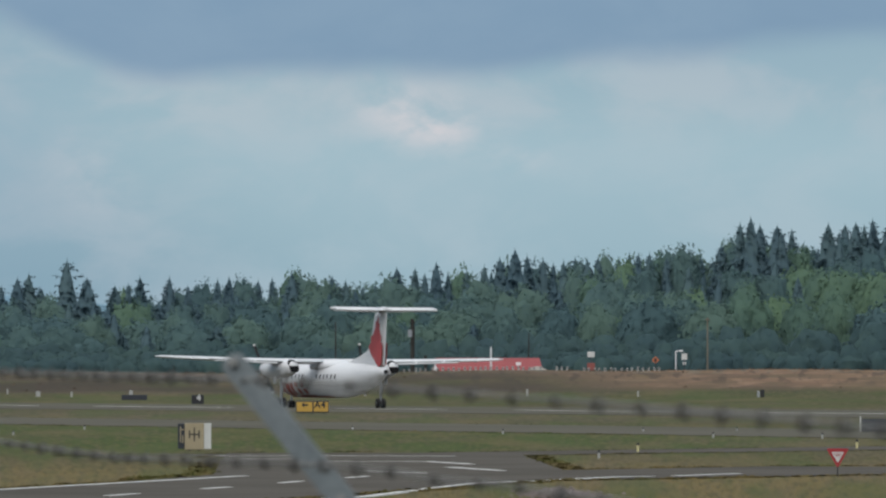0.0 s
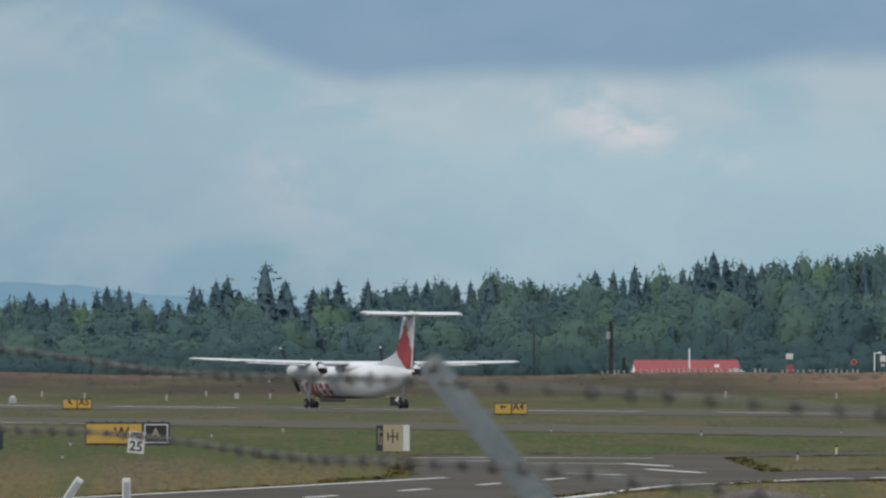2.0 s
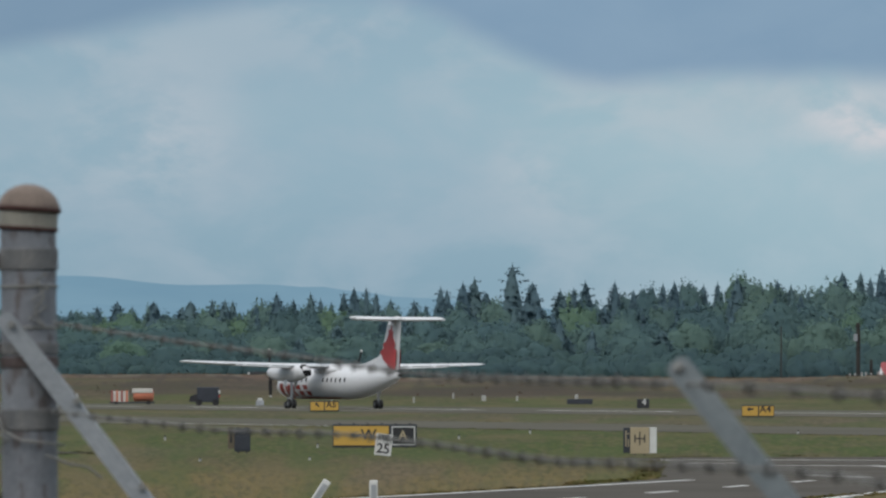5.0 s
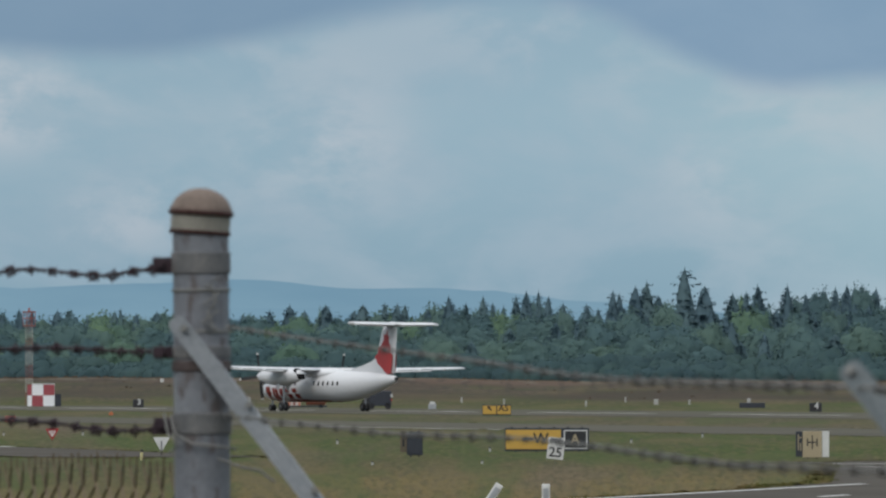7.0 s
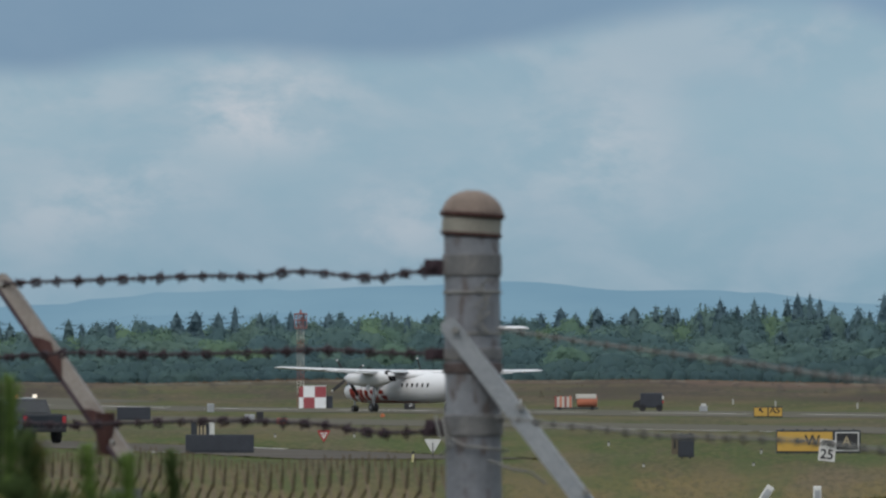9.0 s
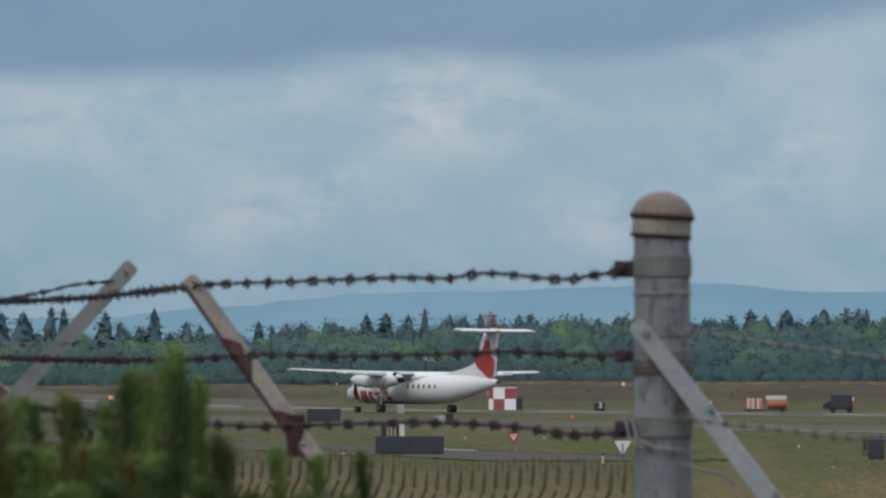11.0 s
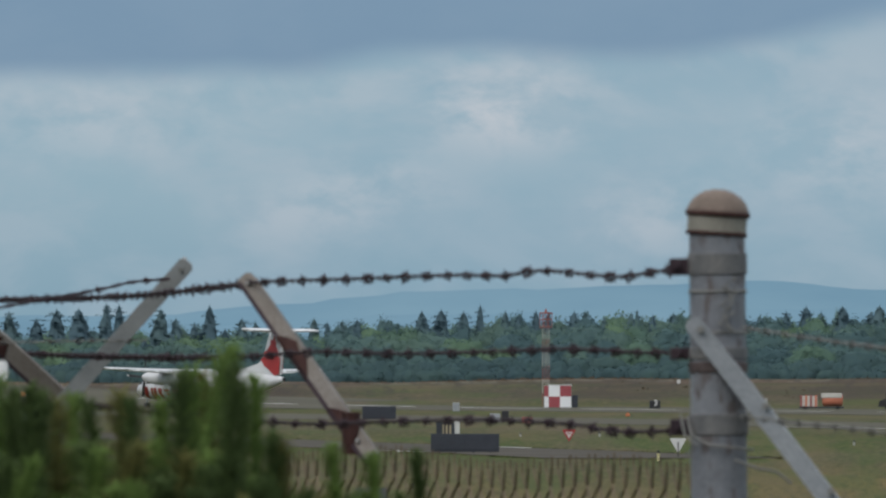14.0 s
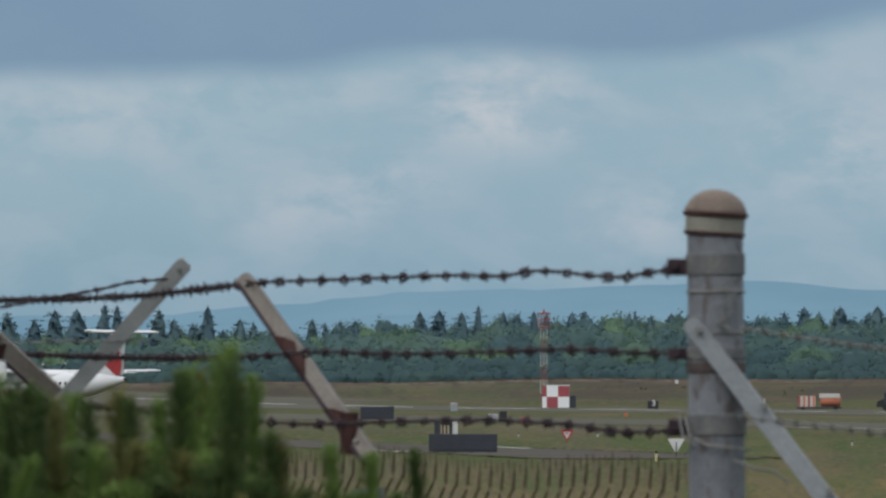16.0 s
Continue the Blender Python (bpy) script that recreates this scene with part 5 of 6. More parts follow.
BARB = mesh_of("barb", barb_mesh(), M_WIRE)
BARB_GREY = mesh_of("barb", barb_mesh(), M_BARBGREY)


def barbed_wire(points, spacing, label, mat, seed):
    """Two strands twisted together through points, with barbs at even steps."""
    rng = random.Random(seed)
    pts = [Vector(p) for p in points]
    path, total = [], 0.0
    for k in range(len(pts) - 1):
        a, b, c, d = pts[max(k - 1, 0)], pts[k], pts[k + 1], pts[min(k + 2, len(pts) - 1)]
        n = max(2, int((c - b).length / 0.011))
        for i in range(n):
            u = i / n
            path.append(0.5 * (2 * b + (c - a) * u + (2 * a - 5 * b + 4 * c - d) * u * u + (3 * b - a - 3 * c + d) * u ** 3))
    path.append(pts[-1])
    wire = thing("barbed_wire", label, "barbed wire", Matrix.Translation(path[0]), group="strands of the fence")
    o = path[0]
    for ph in (0.0, math.pi):
        strand, run = [], 0.0
        for i, p in enumerate(path):
            if i:
                run += (p - path[i - 1]).length
            t = (path[min(i + 1, len(path) - 1)] - path[max(i - 1, 0)]).normalized()
            u = t.cross(Vector((0, 0, 1))).normalized()
            v = u.cross(t)
            a = run / 0.07 * math.tau + ph
            strand.append(p - o + 0.0026 * (math.cos(a) * u + math.sin(a) * v))
        part("strand", tube(strand, 0.0021 if mat == M_WIRE else 0.0010, sides=4), mat, wire)
    run, nxt = 0.0, spacing * 0.4
    for i in range(1, len(path)):
        run += (path[i] - path[i - 1]).length
        if run >= nxt:
            nxt += spacing * rng.uniform(0.92, 1.08)
            t = (path[i] - path[i - 1]).to_track_quat("Y", "Z").to_matrix().to_4x4()
            k = rng.uniform(0.9, 1.25) * (0.98 if mat == M_WIRE else 0.62)
            part("barb", BARB if mat == M_WIRE else BARB_GREY, None, wire, m=Matrix.Translation(path[i] - o) @ t @ pose(0, 0, 0, 0, rng.uniform(0, 360), 0) @ Matrix.Diagonal((k, k, k, 1)))


RUSTY, GREYED = "dark rusty barbed wire strung tightly between posts", "weathered grey barbed wire sagging between posts"
barbed_wire([seen_at(b, y - 648) for b, y in ((-1590, 462), (-1640, 467), (-1700, 475), (-1830, 464), (-1900, 473), (-1990, 472), (-2150, 478), (-2320, 484), (-2390, 491), (-2540, 507), (-2700, 514), (-2850, 516))], 0.118, RUSTY, M_WIRE, 1)
barbed_wire([seen_at(b, y - 648) for b, y in ((-1575, 609), (-1660, 609), (-1790, 603), (-1930, 608), (-2090, 611), (-2230, 608), (-2390, 617), (-2590, 616), (-2750, 611), (-2850, 612))], 0.118, RUSTY, M_WIRE, 2)
barbed_wire([seen_at(b, y - 648) for b, y in ((-1585, 746), (-1690, 749), (-1790, 735), (-1940, 728), (-2090, 731), (-2230, 735), (-2320, 731), (-2460, 721), (-2590, 705), (-2850, 690))], 0.12, RUSTY, M_WIRE, 3)
barbed_wire([seen_at(b, y - 648, 20.4) for b, y in ((-2490, 478), (-2560, 484), (-2610, 496), (-2700, 512), (-2850, 540))], 0.12, RUSTY, M_WIRE, 4)
barbed_wire([seen_at(b, y - 648, 20.5) for b, y in ((-2530, 586), (-2660, 588), (-2850, 592))], 0.09, GREYED, M_GREYWIRE, 8)
barbed_wire([seen_at(b, y - 648) for b, y in ((-1478, 565), (-1300, 592), (-1040, 626), (-820, 656), (-390, 672), (-200, 682), (0, 696), (316, 720), (566, 742), (800, 764), (960, 780))], 0.17, GREYED, M_GREYWIRE, 5)
barbed_wire([seen_at(b, y - 648) for b, y in ((-1480, 722), (-1300, 742), (-1177, 755), (-977, 762), (-827, 777), (-727, 791), (-587, 809), (-477, 814), (-144, 830), (-24, 849), (76, 858), (216, 876), (420, 905), (700, 940))], 0.17, GREYED, M_GREYWIRE, 6)


def chain_link():
    """The woven fabric below the wires, each wire a zigzag that hooks into the next."""
    a, b = seen_at(-1575, 0), seen_at(-2850, 0)
    a.z = b.z = 0.0
    run = (b - a)
    long = run.length
    run.normalize()
    off = Vector((-run.y, run.x, 0))
    verts, faces = [], []
    top, low = 3.052, 1.25
    n = int(long / 0.05)
    for k in range(n):
        s0 = k * 0.05
        m = int((top - low) / 0.035)
        base = len(verts)
        for i in range(m + 1):
            z = top - (0.0 if i == 0 else 0.018 + (i - 1) * 0.036) + 0.010 * math.sin(s0 * 3.1) + 0.004 * math.sin(s0 * 37.0)
            s = s0 + ((0.026 if (i + k) % 2 else -0.026) if i > 1 else 0.0)
            p = a + run * s + off * (0.0 if i < 2 else 0.003 if i % 2 else -0.003)
            g = 0.0024 if i < 2 else 0.0028
            for u, v in ((g, 0.0), (-g / 2, g * 0.87), (-g / 2, -g * 0.87)):
                verts.append((p.x + run.x * u + off.x * v, p.y + run.y * u + off.y * v, z))
        for i in range(m):
            q = base + i * 3
            for j in range(3):
                faces.append((q + j, q + (j + 1) % 3, q + 3 + (j + 1) % 3, q + 3 + j))
    me = bpy.data.meshes.new("chain_link")
    me.from_pydata(verts, [], faces)
    me.materials.append(M_LINK)
    tagged(new("chain_link_fabric", me), "weathered brown-grey chain-link fabric of the fence", "fence", kind="stuff")


M_LINK = material("link_wire", [(0.065, 0.050, 0.036), (0.115, 0.088, 0.056), (0.18, 0.14, 0.085)], 0.8, 0.1, scale=4, fine=60, bump=0.1)
chain_link()


# ---- the pine that grows up before the fence ----
def pine_shoot(long, rng):
    """An upright shoot: a twig ringed with short needles that point up and out."""
    bm = tube([(0, 0, 0), (rng.gauss(0, 0.003), rng.gauss(0, 0.003), long * 0.5), (0, 0, long)], 0.004, sides=5)
    n = int(long * 2400)
    for k in range(n):
        f = k / n
        a = rng.uniform(0, math.tau)
        d = Vector((math.cos(a), math.sin(a), rng.uniform(0.5, 1.8))).normalized()
        ln = rng.uniform(0.020, 0.034) * (1.0 - 0.45 * max(0.0, f - 0.8) / 0.2)
        w = d.cross(Vector((0, 0, 1))).normalized() * 0.0013
        p = Vector((0, 0, long * f))
        q = p + d * ln
        bm.faces.new([bm.verts.new(v) for v in (p - w, p + w, q + w * 0.5, q - w * 0.5)])
    return bm


def pine_bush():
    rng = random.Random(21)
    shoots = [mesh_of("shoot", pine_shoot(0.15, rng), [m]) for m in (M_PINE, M_PINESHADE, M_PINESHADE, M_PINE, M_PINESHADE, M_PINEPALE)]
    near = 10.3
    c = spot(-2600, near)
    g = height(c.x, c.y)
    bush = thing("pine_bush", "dark green pine with upright needle shoots before the fence", "bush", pose(c.x, c.y, g))
    o = Vector((c.x, c.y, g))
    # the leaders that stand clear of the bush: bearing, drop from the level, girth, length
    leaders = [(-2379, -48, 1.15, 1.3), (-2386, -20, 0.9, 1.2), (-2372, -14, 0.9, 1.2), (-2452, -8, 1.2, 1.1), (-2470, 0, 1.0, 1.0), (-2436, 4, 1.0, 1.1), (-2340, 8, 0.95, 1.0), (-2358, 22, 0.8, 1.0), (-2578, 37, 1.15, 0.9), (-2560, 52, 0.9, 0.9),
               (-2507, 51, 0.95, 0.9), (-2660, 41, 1.05, 0.9), (-2642, 55, 0.9, 0.9), (-2740, 26, 1.1, 1.0), (-2765, 32, 1.1, 1.0), (-2715, 40, 1.0, 0.9), (-2690, 52, 1.0, 0.9), (-2800, 10, 1.1, 1.0), (-2850, 20, 1.1, 1.0),
               (-2205, 134, 0.8, 0.6), (-2130, 150, 0.8, 0.6), (-2055, 146, 0.8, 0.6), (-2290, 128, 0.9, 0.7), (-2310, 108, 0.9, 0.8)]
    rest = []
    for _ in range(360):
        b = rng.uniform(-2960, -2300)
        rest.append((b, rng.uniform(92, 330) + max(0.0, (b + 2420) * 0.4), rng.uniform(0.8, 1.15), rng.uniform(0.6, 0.9)))
    for _ in range(70):
        rest.append((rng.uniform(-2300, -2020), rng.uniform(172, 330), rng.uniform(0.75, 1.0), rng.uniform(0.5, 0.8)))
    for i, (b, drop, k, tall) in enumerate(leaders + rest):
        d = near + rng.uniform(-0.55, 0.75)
        tip = seen_at(b, drop - 22 if i < len(leaders) else drop + 18, d) - o
        mesh = shoots[0] if i == 0 else rng.choice(shoots)
        part("shoot", mesh, None, bush, m=Matrix.Translation(tip) @ pose(0, 0, 0, rng.gauss(0, 5 if i < 24 else 14), rng.gauss(0, 5 if i < 24 else 14), rng.uniform(0, 360)) @ Matrix.Diagonal((k * 1.2, k * 1.2, tall, 1)) @ pose(0, 0, -0.165))
    bm = bmesh.new()
    for b, drop, k, tall in leaders + rest[::8]:
        tip = seen_at(b, drop + 8, near) - o
        foot = Vector((tip.x * 0.25, tip.y * 0.25 + 0.1, 0.15))
        tube([foot, foot.lerp(tip, 0.5) + Vector((0.02, 0, 0.1)), tip - Vector((0, 0, 0.12))], 0.007, bm, 5)
    part("branches", bm, M_TWIG, bush)
    part("stem", rod((0, 0.1, -0.1), (0, 0.1, 1.0), 0.05, 0.03, 9), M_TWIG, bush)


# darker copy of the needles: shade between the shoots is put into its colour
M_PINESHADE = material("shaded_needles", [(0.045, 0.072, 0.030), (0.078, 0.114, 0.042), (0.12, 0.16, 0.062)], 0.9, scale=6, fine=60, bump=0, spec=0.05, through_light=0.4)
M_PINEPALE = material("young_needles", [(0.110, 0.125, 0.040), (0.165, 0.165, 0.060), (0.21, 0.19, 0.085)], 0.9, scale=6, fine=60, bump=0, spec=0.05, through_light=0.4)

pine_bush()


# ---- signs and small things on the airfield ----
def facing(b, d, z=None, turn=0.0):
    """A pose on the ground at a bearing, with its front (-y) to the camera."""
    p = spot(b, d)
    return pose(p.x, p.y, height(p.x, p.y) + 0.0 if z is None else z, 0, 0, -math.degrees(b / UNIT) + turn)


def arrow(w, h, diag=False):
    pts = [(-w / 2, 0), (-w * 0.05, h / 2), (-w * 0.05, h * 0.17), (w / 2, h * 0.17), (w / 2, -h * 0.17), (-w * 0.05, -h * 0.17), (-w * 0.05, -h / 2)]
    if diag:
        c, s = math.cos(radians(-45)), math.sin(radians(-45))
        pts = [(x * c - z * s, x * s + z * c) for x, z in pts]
    return pts


def guidance_sign(m, w, h, faces, label, legs=2, lamps=0, base=0.06):
    """A box sign on short legs; faces: (x from, x to, material) of each panel."""
    sign = thing("airfield_sign", label, "sign", m)
    part("housing", box(w, 0.22, h, (0, 0.03, base), 0.015), M_SLATE, sign, "dark sign housing")
    for x0, x1, mat in faces:
        part("panel", box(x1 - x0 - 0.09, 0.02, h - 0.16, ((x0 + x1) / 2, -0.09, base + 0.08), 0.006), mat, sign)
    for k in range(legs):
        x = -w / 2 + w * (k + 0.5) / legs
        part("leg", rod((x, 0.02, -0.02), (x, 0.02, base + 0.02), 0.035, sides=8), M_SLATE, sign)
    for k in range(lamps):
        x = -w / 2 + w * (k + 0.5) / lamps
        part("top_lug", box(0.09, 0.12, 0.05, (x, 0.03, base + h), 0.01), M_BLACK, sign)
    return sign


def legend(sign, text, size, x, z, mat, y=-0.104):
    return writing(text, size, mat, sign, pose(x, y, z))


def plate(sign, outline, x, z, mat, name="arrow", y=-0.102):
    return part(name, prism([(x + a, z + c) for a, c in outline], 0.012, y=y), mat, sign)


M_BROWN = material("sign_brown", [(0.085, 0.07, 0.045), (0.14, 0.115, 0.075)], 0.6, scale=2, fine=15, bump=0.03)
# exit signs by the runway
s = guidance_sign(facing(-231, 607), 2.2, 0.80, [(-1.1, 0.04, M_YELLOW), (0.04, 1.1, M_YELLOW)], "yellow exit sign with black arrow beside runway", 3)
plate(s, arrow(0.46, 0.34), -0.52, 0.58, M_BLACK)
legend(s, "A4", 0.66, 0.50, 0.57, M_BLACK)
s = guidance_sign(facing(-998, 688), 2.2, 0.80, [(-1.1, 0.0, M_YELLOW), (0.0, 1.1, M_YELLOW)], "yellow exit sign with black diagonal arrow beside runway", 3)
plate(s, arrow(0.46, 0.34, True), -0.55, 0.58, M_BLACK)
legend(s, "A5", 0.66, 0.52, 0.57, M_BLACK)
# taxiway location sign
s = guidance_sign(facing(-909, 370), 3.45, 0.95, [(-1.725, 0.62, M_YELLOW), (0.62, 1.725, M_BLACK)], "wide yellow and black taxiway sign on grass", 4, 6, 0.04)
plate(s, arrow(0.46, 0.24), -0.79, 0.54, M_BLACK)
legend(s, "W", 0.60, -0.25, 0.54, M_BLACK)
frame_bm = bmesh.new()
for x, z, w, h in ((1.17, 0.88, 0.96, 0.045), (1.17, 0.15, 0.96, 0.045), (0.71, 0.515, 0.045, 0.70), (1.63, 0.515, 0.045, 0.70)):
    box(w, 0.012, h, (x, -0.104, z - h / 2), bm=frame_bm)
part("border", frame_bm, M_SIGNWHITE, s)
legend(s, "A", 0.52, 1.15, 0.52, M_TAN)
# box sign by the junction: three faces at angles, unreadable symbols
s = guidance_sign(facing(-440, 341, turn=0), 0.70, 0.98, [(-0.35, 0.35, M_TAN)], "tan and white box sign with black symbols", 2)
for x, z, w, h in ((-0.18, 0.62, 0.05, 0.30), (0.0, 0.62, 0.045, 0.52), (0.18, 0.62, 0.05, 0.30), (0, 0.62, 0.3, 0.05)):
    plate(s, [(-w / 2, -h / 2), (w / 2, -h / 2), (w / 2, h / 2), (-w / 2, h / 2)], x, z, M_BLACK, "symbol")
part("front_board", box(0.72, 0.02, 0.99, (0, -0.086, 0.055), 0.006), M_TAN, s)
part("white_side", box(0.27, 0.03, 0.97, (0.50, -0.03, 0.07), 0.006), M_SIGNWHITE, s, "white side board")
part("dark_side", box(0.26, 0.03, 0.95, (-0.49, 0.02, 0.08), 0.006), M_SLATE, s, "dark side board")
for x, z, w, h in ((-0.52, 0.62, 0.04, 0.6), (-0.44, 0.8, 0.1, 0.04), (-0.43, 0.45, 0.04, 0.3)):
    plate(s, [(-w / 2, -h / 2), (w / 2, -h / 2), (w / 2, h / 2), (-w / 2, h / 2)], x, z, M_TAN, "symbol", -0.002)
s = guidance_sign(facing(-1143, 349), 0.62, 0.90, [(-0.31, 0.31, M_SLATE)], "dark box sign seen from behind on grass", 2, 2)
part("face_edge", box(0.26, 0.03, 0.84, (-0.44, 0.02, 0.17), 0.006), M_BROWN, s, "brown board with dark marks")
plate(s, [(-0.05, -0.2), (0.05, -0.2), (0.02, 0.25), (-0.02, 0.25)], -0.44, 0.6, M_BLACK, "symbol", -0.002)
# backs of signs by the side road
guidance_sign(facing(-1968, 370), 2.8, 0.74, [(-1.4, 0.0, M_SLATE), (0.0, 1.4, M_SLATE)], "dark grey back of wide airfield sign", 4)
guidance_sign(facing(-2120, 645), 2.4, 0.92, [(-1.2, 0.0, M_SLATE), (0.0, 1.2, M_SLATE)], "dark grey back of airfield sign beside runway", 3)
s = guidance_sign(facing(768, 432), 1.5, 0.62, [(-0.75, 0.75, M_SLATE)], "dark grey sign with white end post", 3)
part("end_post", box(0.06, 0.24, 0.7, (-0.8, 0.03, 0.08), 0.008), M_SIGNWHITE, s)
s = guidance_sign(facing(-1998, 446), 0.62, 0.78, [(-0.31, 0.20, M_TAN)], "tan box sign with black bars", 2)
for x in (-0.16, 0.02):
    plate(s, [(-0.04, -0.25), (0.04, -0.25), (0.04, 0.25), (-0.04, 0.25)], x, 0.55, M_BLACK, "symbol")
part("white_side", box(0.26, 0.05, 0.80, (0.44, 0.02, 0.12), 0.006), M_SIGNWHITE, s)
part("dark_side", box(0.26, 0.05, 0.78, (-0.45, 0.02, 0.14), 0.006), M_SLATE, s)
# runway distance markers
for b, d, text in ((-434, 748, "4"), (-1632, 850, "3")):
    s = guidance_sign(facing(b, d), 1.02, 0.74, [(-0.51, 0.51, M_BLACK)], "black distance marker with white numeral", 2)
    legend(s, text, 0.72, 0.08, 0.55, M_SIGNWHITE)


def road_sign(m, outline, face, border, label, post=0.8, inner=0.8, back=False, name="road_sign", stake=0.035, stake_mat=None):
    """A flat sign plate on a post: plate centre at the post's top."""
    sign = thing(name, label, "road sign", m)
    part("post", box(stake, 0.03, post + 0.2, (0, 0.03, -0.1), stake * 0.15), stake_mat or M_BLACK, sign)
    part("plate", prism([(x, z + post) for x, z in outline], 0.012), border, sign)
    if not back:
        part("face", prism([(x * inner, z * inner + post) for x, z in outline], 0.008, y=-0.009), face, sign)
    return sign


def triangle(w):
    h = w * 0.87
    return [(-w / 2, h * 0.38), (-w * 0.47, h * 0.43), (w * 0.47, h * 0.43), (w / 2, h * 0.38), (0.03 * w, -h * 0.56), (-0.03 * w, -h * 0.56)]


for b, d, w, post in ((698, 262, 0.62, 0.58), (-1784, 432, 0.62, 0.36)):
    s = road_sign(facing(b, d), triangle(w), M_SIGNWHITE, M_SIGNRED, "red and white triangular yield sign on short post", post, 0.56)
    for z, k in ((0.07, 0.11), (0.02, 0.07)):
        plate(s, [(-k, -0.012), (k, -0.012), (k, 0.012), (-k, 0.012)], 0, post + z, M_SIGNRED, "letters", -0.016)
road_sign(facing(-1591, 352, turn=180), triangle(0.64), M_SIGNWHITE, M_SIGNWHITE, "pale grey back of a triangular yield sign", 0.50, back=True)
s = road_sign(facing(-898, 292) @ pose(0, 0, 0, 0, 6, 0), [(-0.26, -0.35), (0.26, -0.35), (0.27, -0.33), (0.27, 0.33), (0.26, 0.35), (-0.26, 0.35), (-0.27, 0.33), (-0.27, -0.33)], M_SIGNWHITE, M_SIGNWHITE, "white speed limit sign with black numerals", 0.80, 0.96, stake=0.016, stake_mat=M_BROWN)
writing("SPEED", 0.17, M_BLACK, s, pose(0, -0.018, 1.03) @ Matrix.Diagonal((0.86, 1, 1.3, 1)), bold=0.045)
writing("25", 0.44, M_BLACK, s, pose(0, -0.016, 0.66))


def delineator(m, tilt, tall, label="white plastic road marker post"):
    post = thing("marker_post", label, "marker post", m @ pose(0, 0, 0, 0, tilt, 0), group="white marker posts by the road")
    part("post_body", box(0.155, 0.05, tall + 0.05, (0, 0, -0.05), 0.02), M_SIGNWHITE, post)
    part("reflector", box(0.10, 0.012, 0.42, (0, -0.03, tall - 0.50), 0.003), M_METAL, post, "grey reflector strip")


delineator(facing(-911, 170), 0, 1.13)
delineator(facing(-1061, 170), 33, 1.34, "leaning white plastic road marker post")


M_PALE = material("dull_white", [(0.30, 0.30, 0.28), (0.42, 0.42, 0.40)], 0.7, scale=3, fine=30, bump=0.05)


def edge_light(b, d, tall, w=0.09, mats=None):
    mats = mats or (M_PALE, M_BLACK)
    post = thing("edge_marker", "small pale edge marker with dark top on grass", "marker", facing(b, d), group="edge markers on the airfield")
    part("stake", rod((0, 0, -0.05), (0, 0, tall * 0.72), w / 2, w / 2, 8), mats[0], post)
    part("top", rod((0, 0, tall * 0.72), (0, 0, tall), w * 0.55, w * 0.4, 8), mats[1], post)


M_STAKE = material("stake_yellow", [(0.55, 0.48, 0.22), (0.68, 0.62, 0.36)], 0.6, scale=6, fine=60, bump=0.05)
for b, d, tall in ((276, 313, 0.28), (345, 335, 0.36), (732, 350, 0.36), (671, 398, 0.26), (478, 403, 0.24), (106, 425, 0.24), (354, 440, 0.18), (520, 445, 0.18), (-634, 455, 0.24), (-160, 452, 0.2),
                   (-1626, 336, 0.4), (-1730, 470, 0.22), (-1280, 412, 0.22), (-1218, 318, 0.12), (-1024, 322, 0.12), (-1010, 372, 0.2), (-760, 420, 0.2), (-1870, 470, 0.2)):
    edge_light(b, d, tall, mats=(M_STAKE, M_BLACK) if tall > 0.3 else None)


# ---- beyond the runway ----
M_CONCRETE = material("pale_concrete", [(0.42, 0.40, 0.36), (0.55, 0.53, 0.48)], 0.8, scale=2, fine=20, bump=0.1)
M_HUTRED = material("hut_red", [(0.27, 0.055, 0.065), (0.33, 0.075, 0.085)], 0.6, scale=2, fine=20, bump=0.03)


def shelter():
    """Small equipment hut in red and white squares."""
    hut = thing("equipment_shelter", "red and white chequered equipment hut by the mast", "shelter", facing(-1800, 880))
    w, h = 2.2, 2.15
    part("body", box(w, 2.0, h, (0, 1.0, 0), 0.02), M_WHITE, hut)
    for x, z, mat in ((-w / 4, h / 2, M_WHITE), (w / 4, h / 2, M_HUTRED), (-w / 4, 0.02, M_HUTRED), (w / 4, 0.02, M_WHITE)):
        part("panel", box(w / 2 - 0.02, 0.03, h / 2 - 0.02, (x, -0.015, z), 0.006), mat, hut)
    for z, mat in ((h / 2, M_HUTRED), (0.02, M_WHITE)):
        part("side_panel", box(0.42, 0.03, h / 2 - 0.02, (-w / 2 - 0.22, 0.2, z), 0.006), mat, hut)
    part("roof", box(w + 0.1, 2.1, 0.06, (0, 1.0, h), 0.01), M_WHITE, hut)
    part("cabinet", box(0.6, 0.6, 1.2, (w / 2 + 0.34, 0.6, 0), 0.02), M_SLATE, hut, "dark grey cabinet")


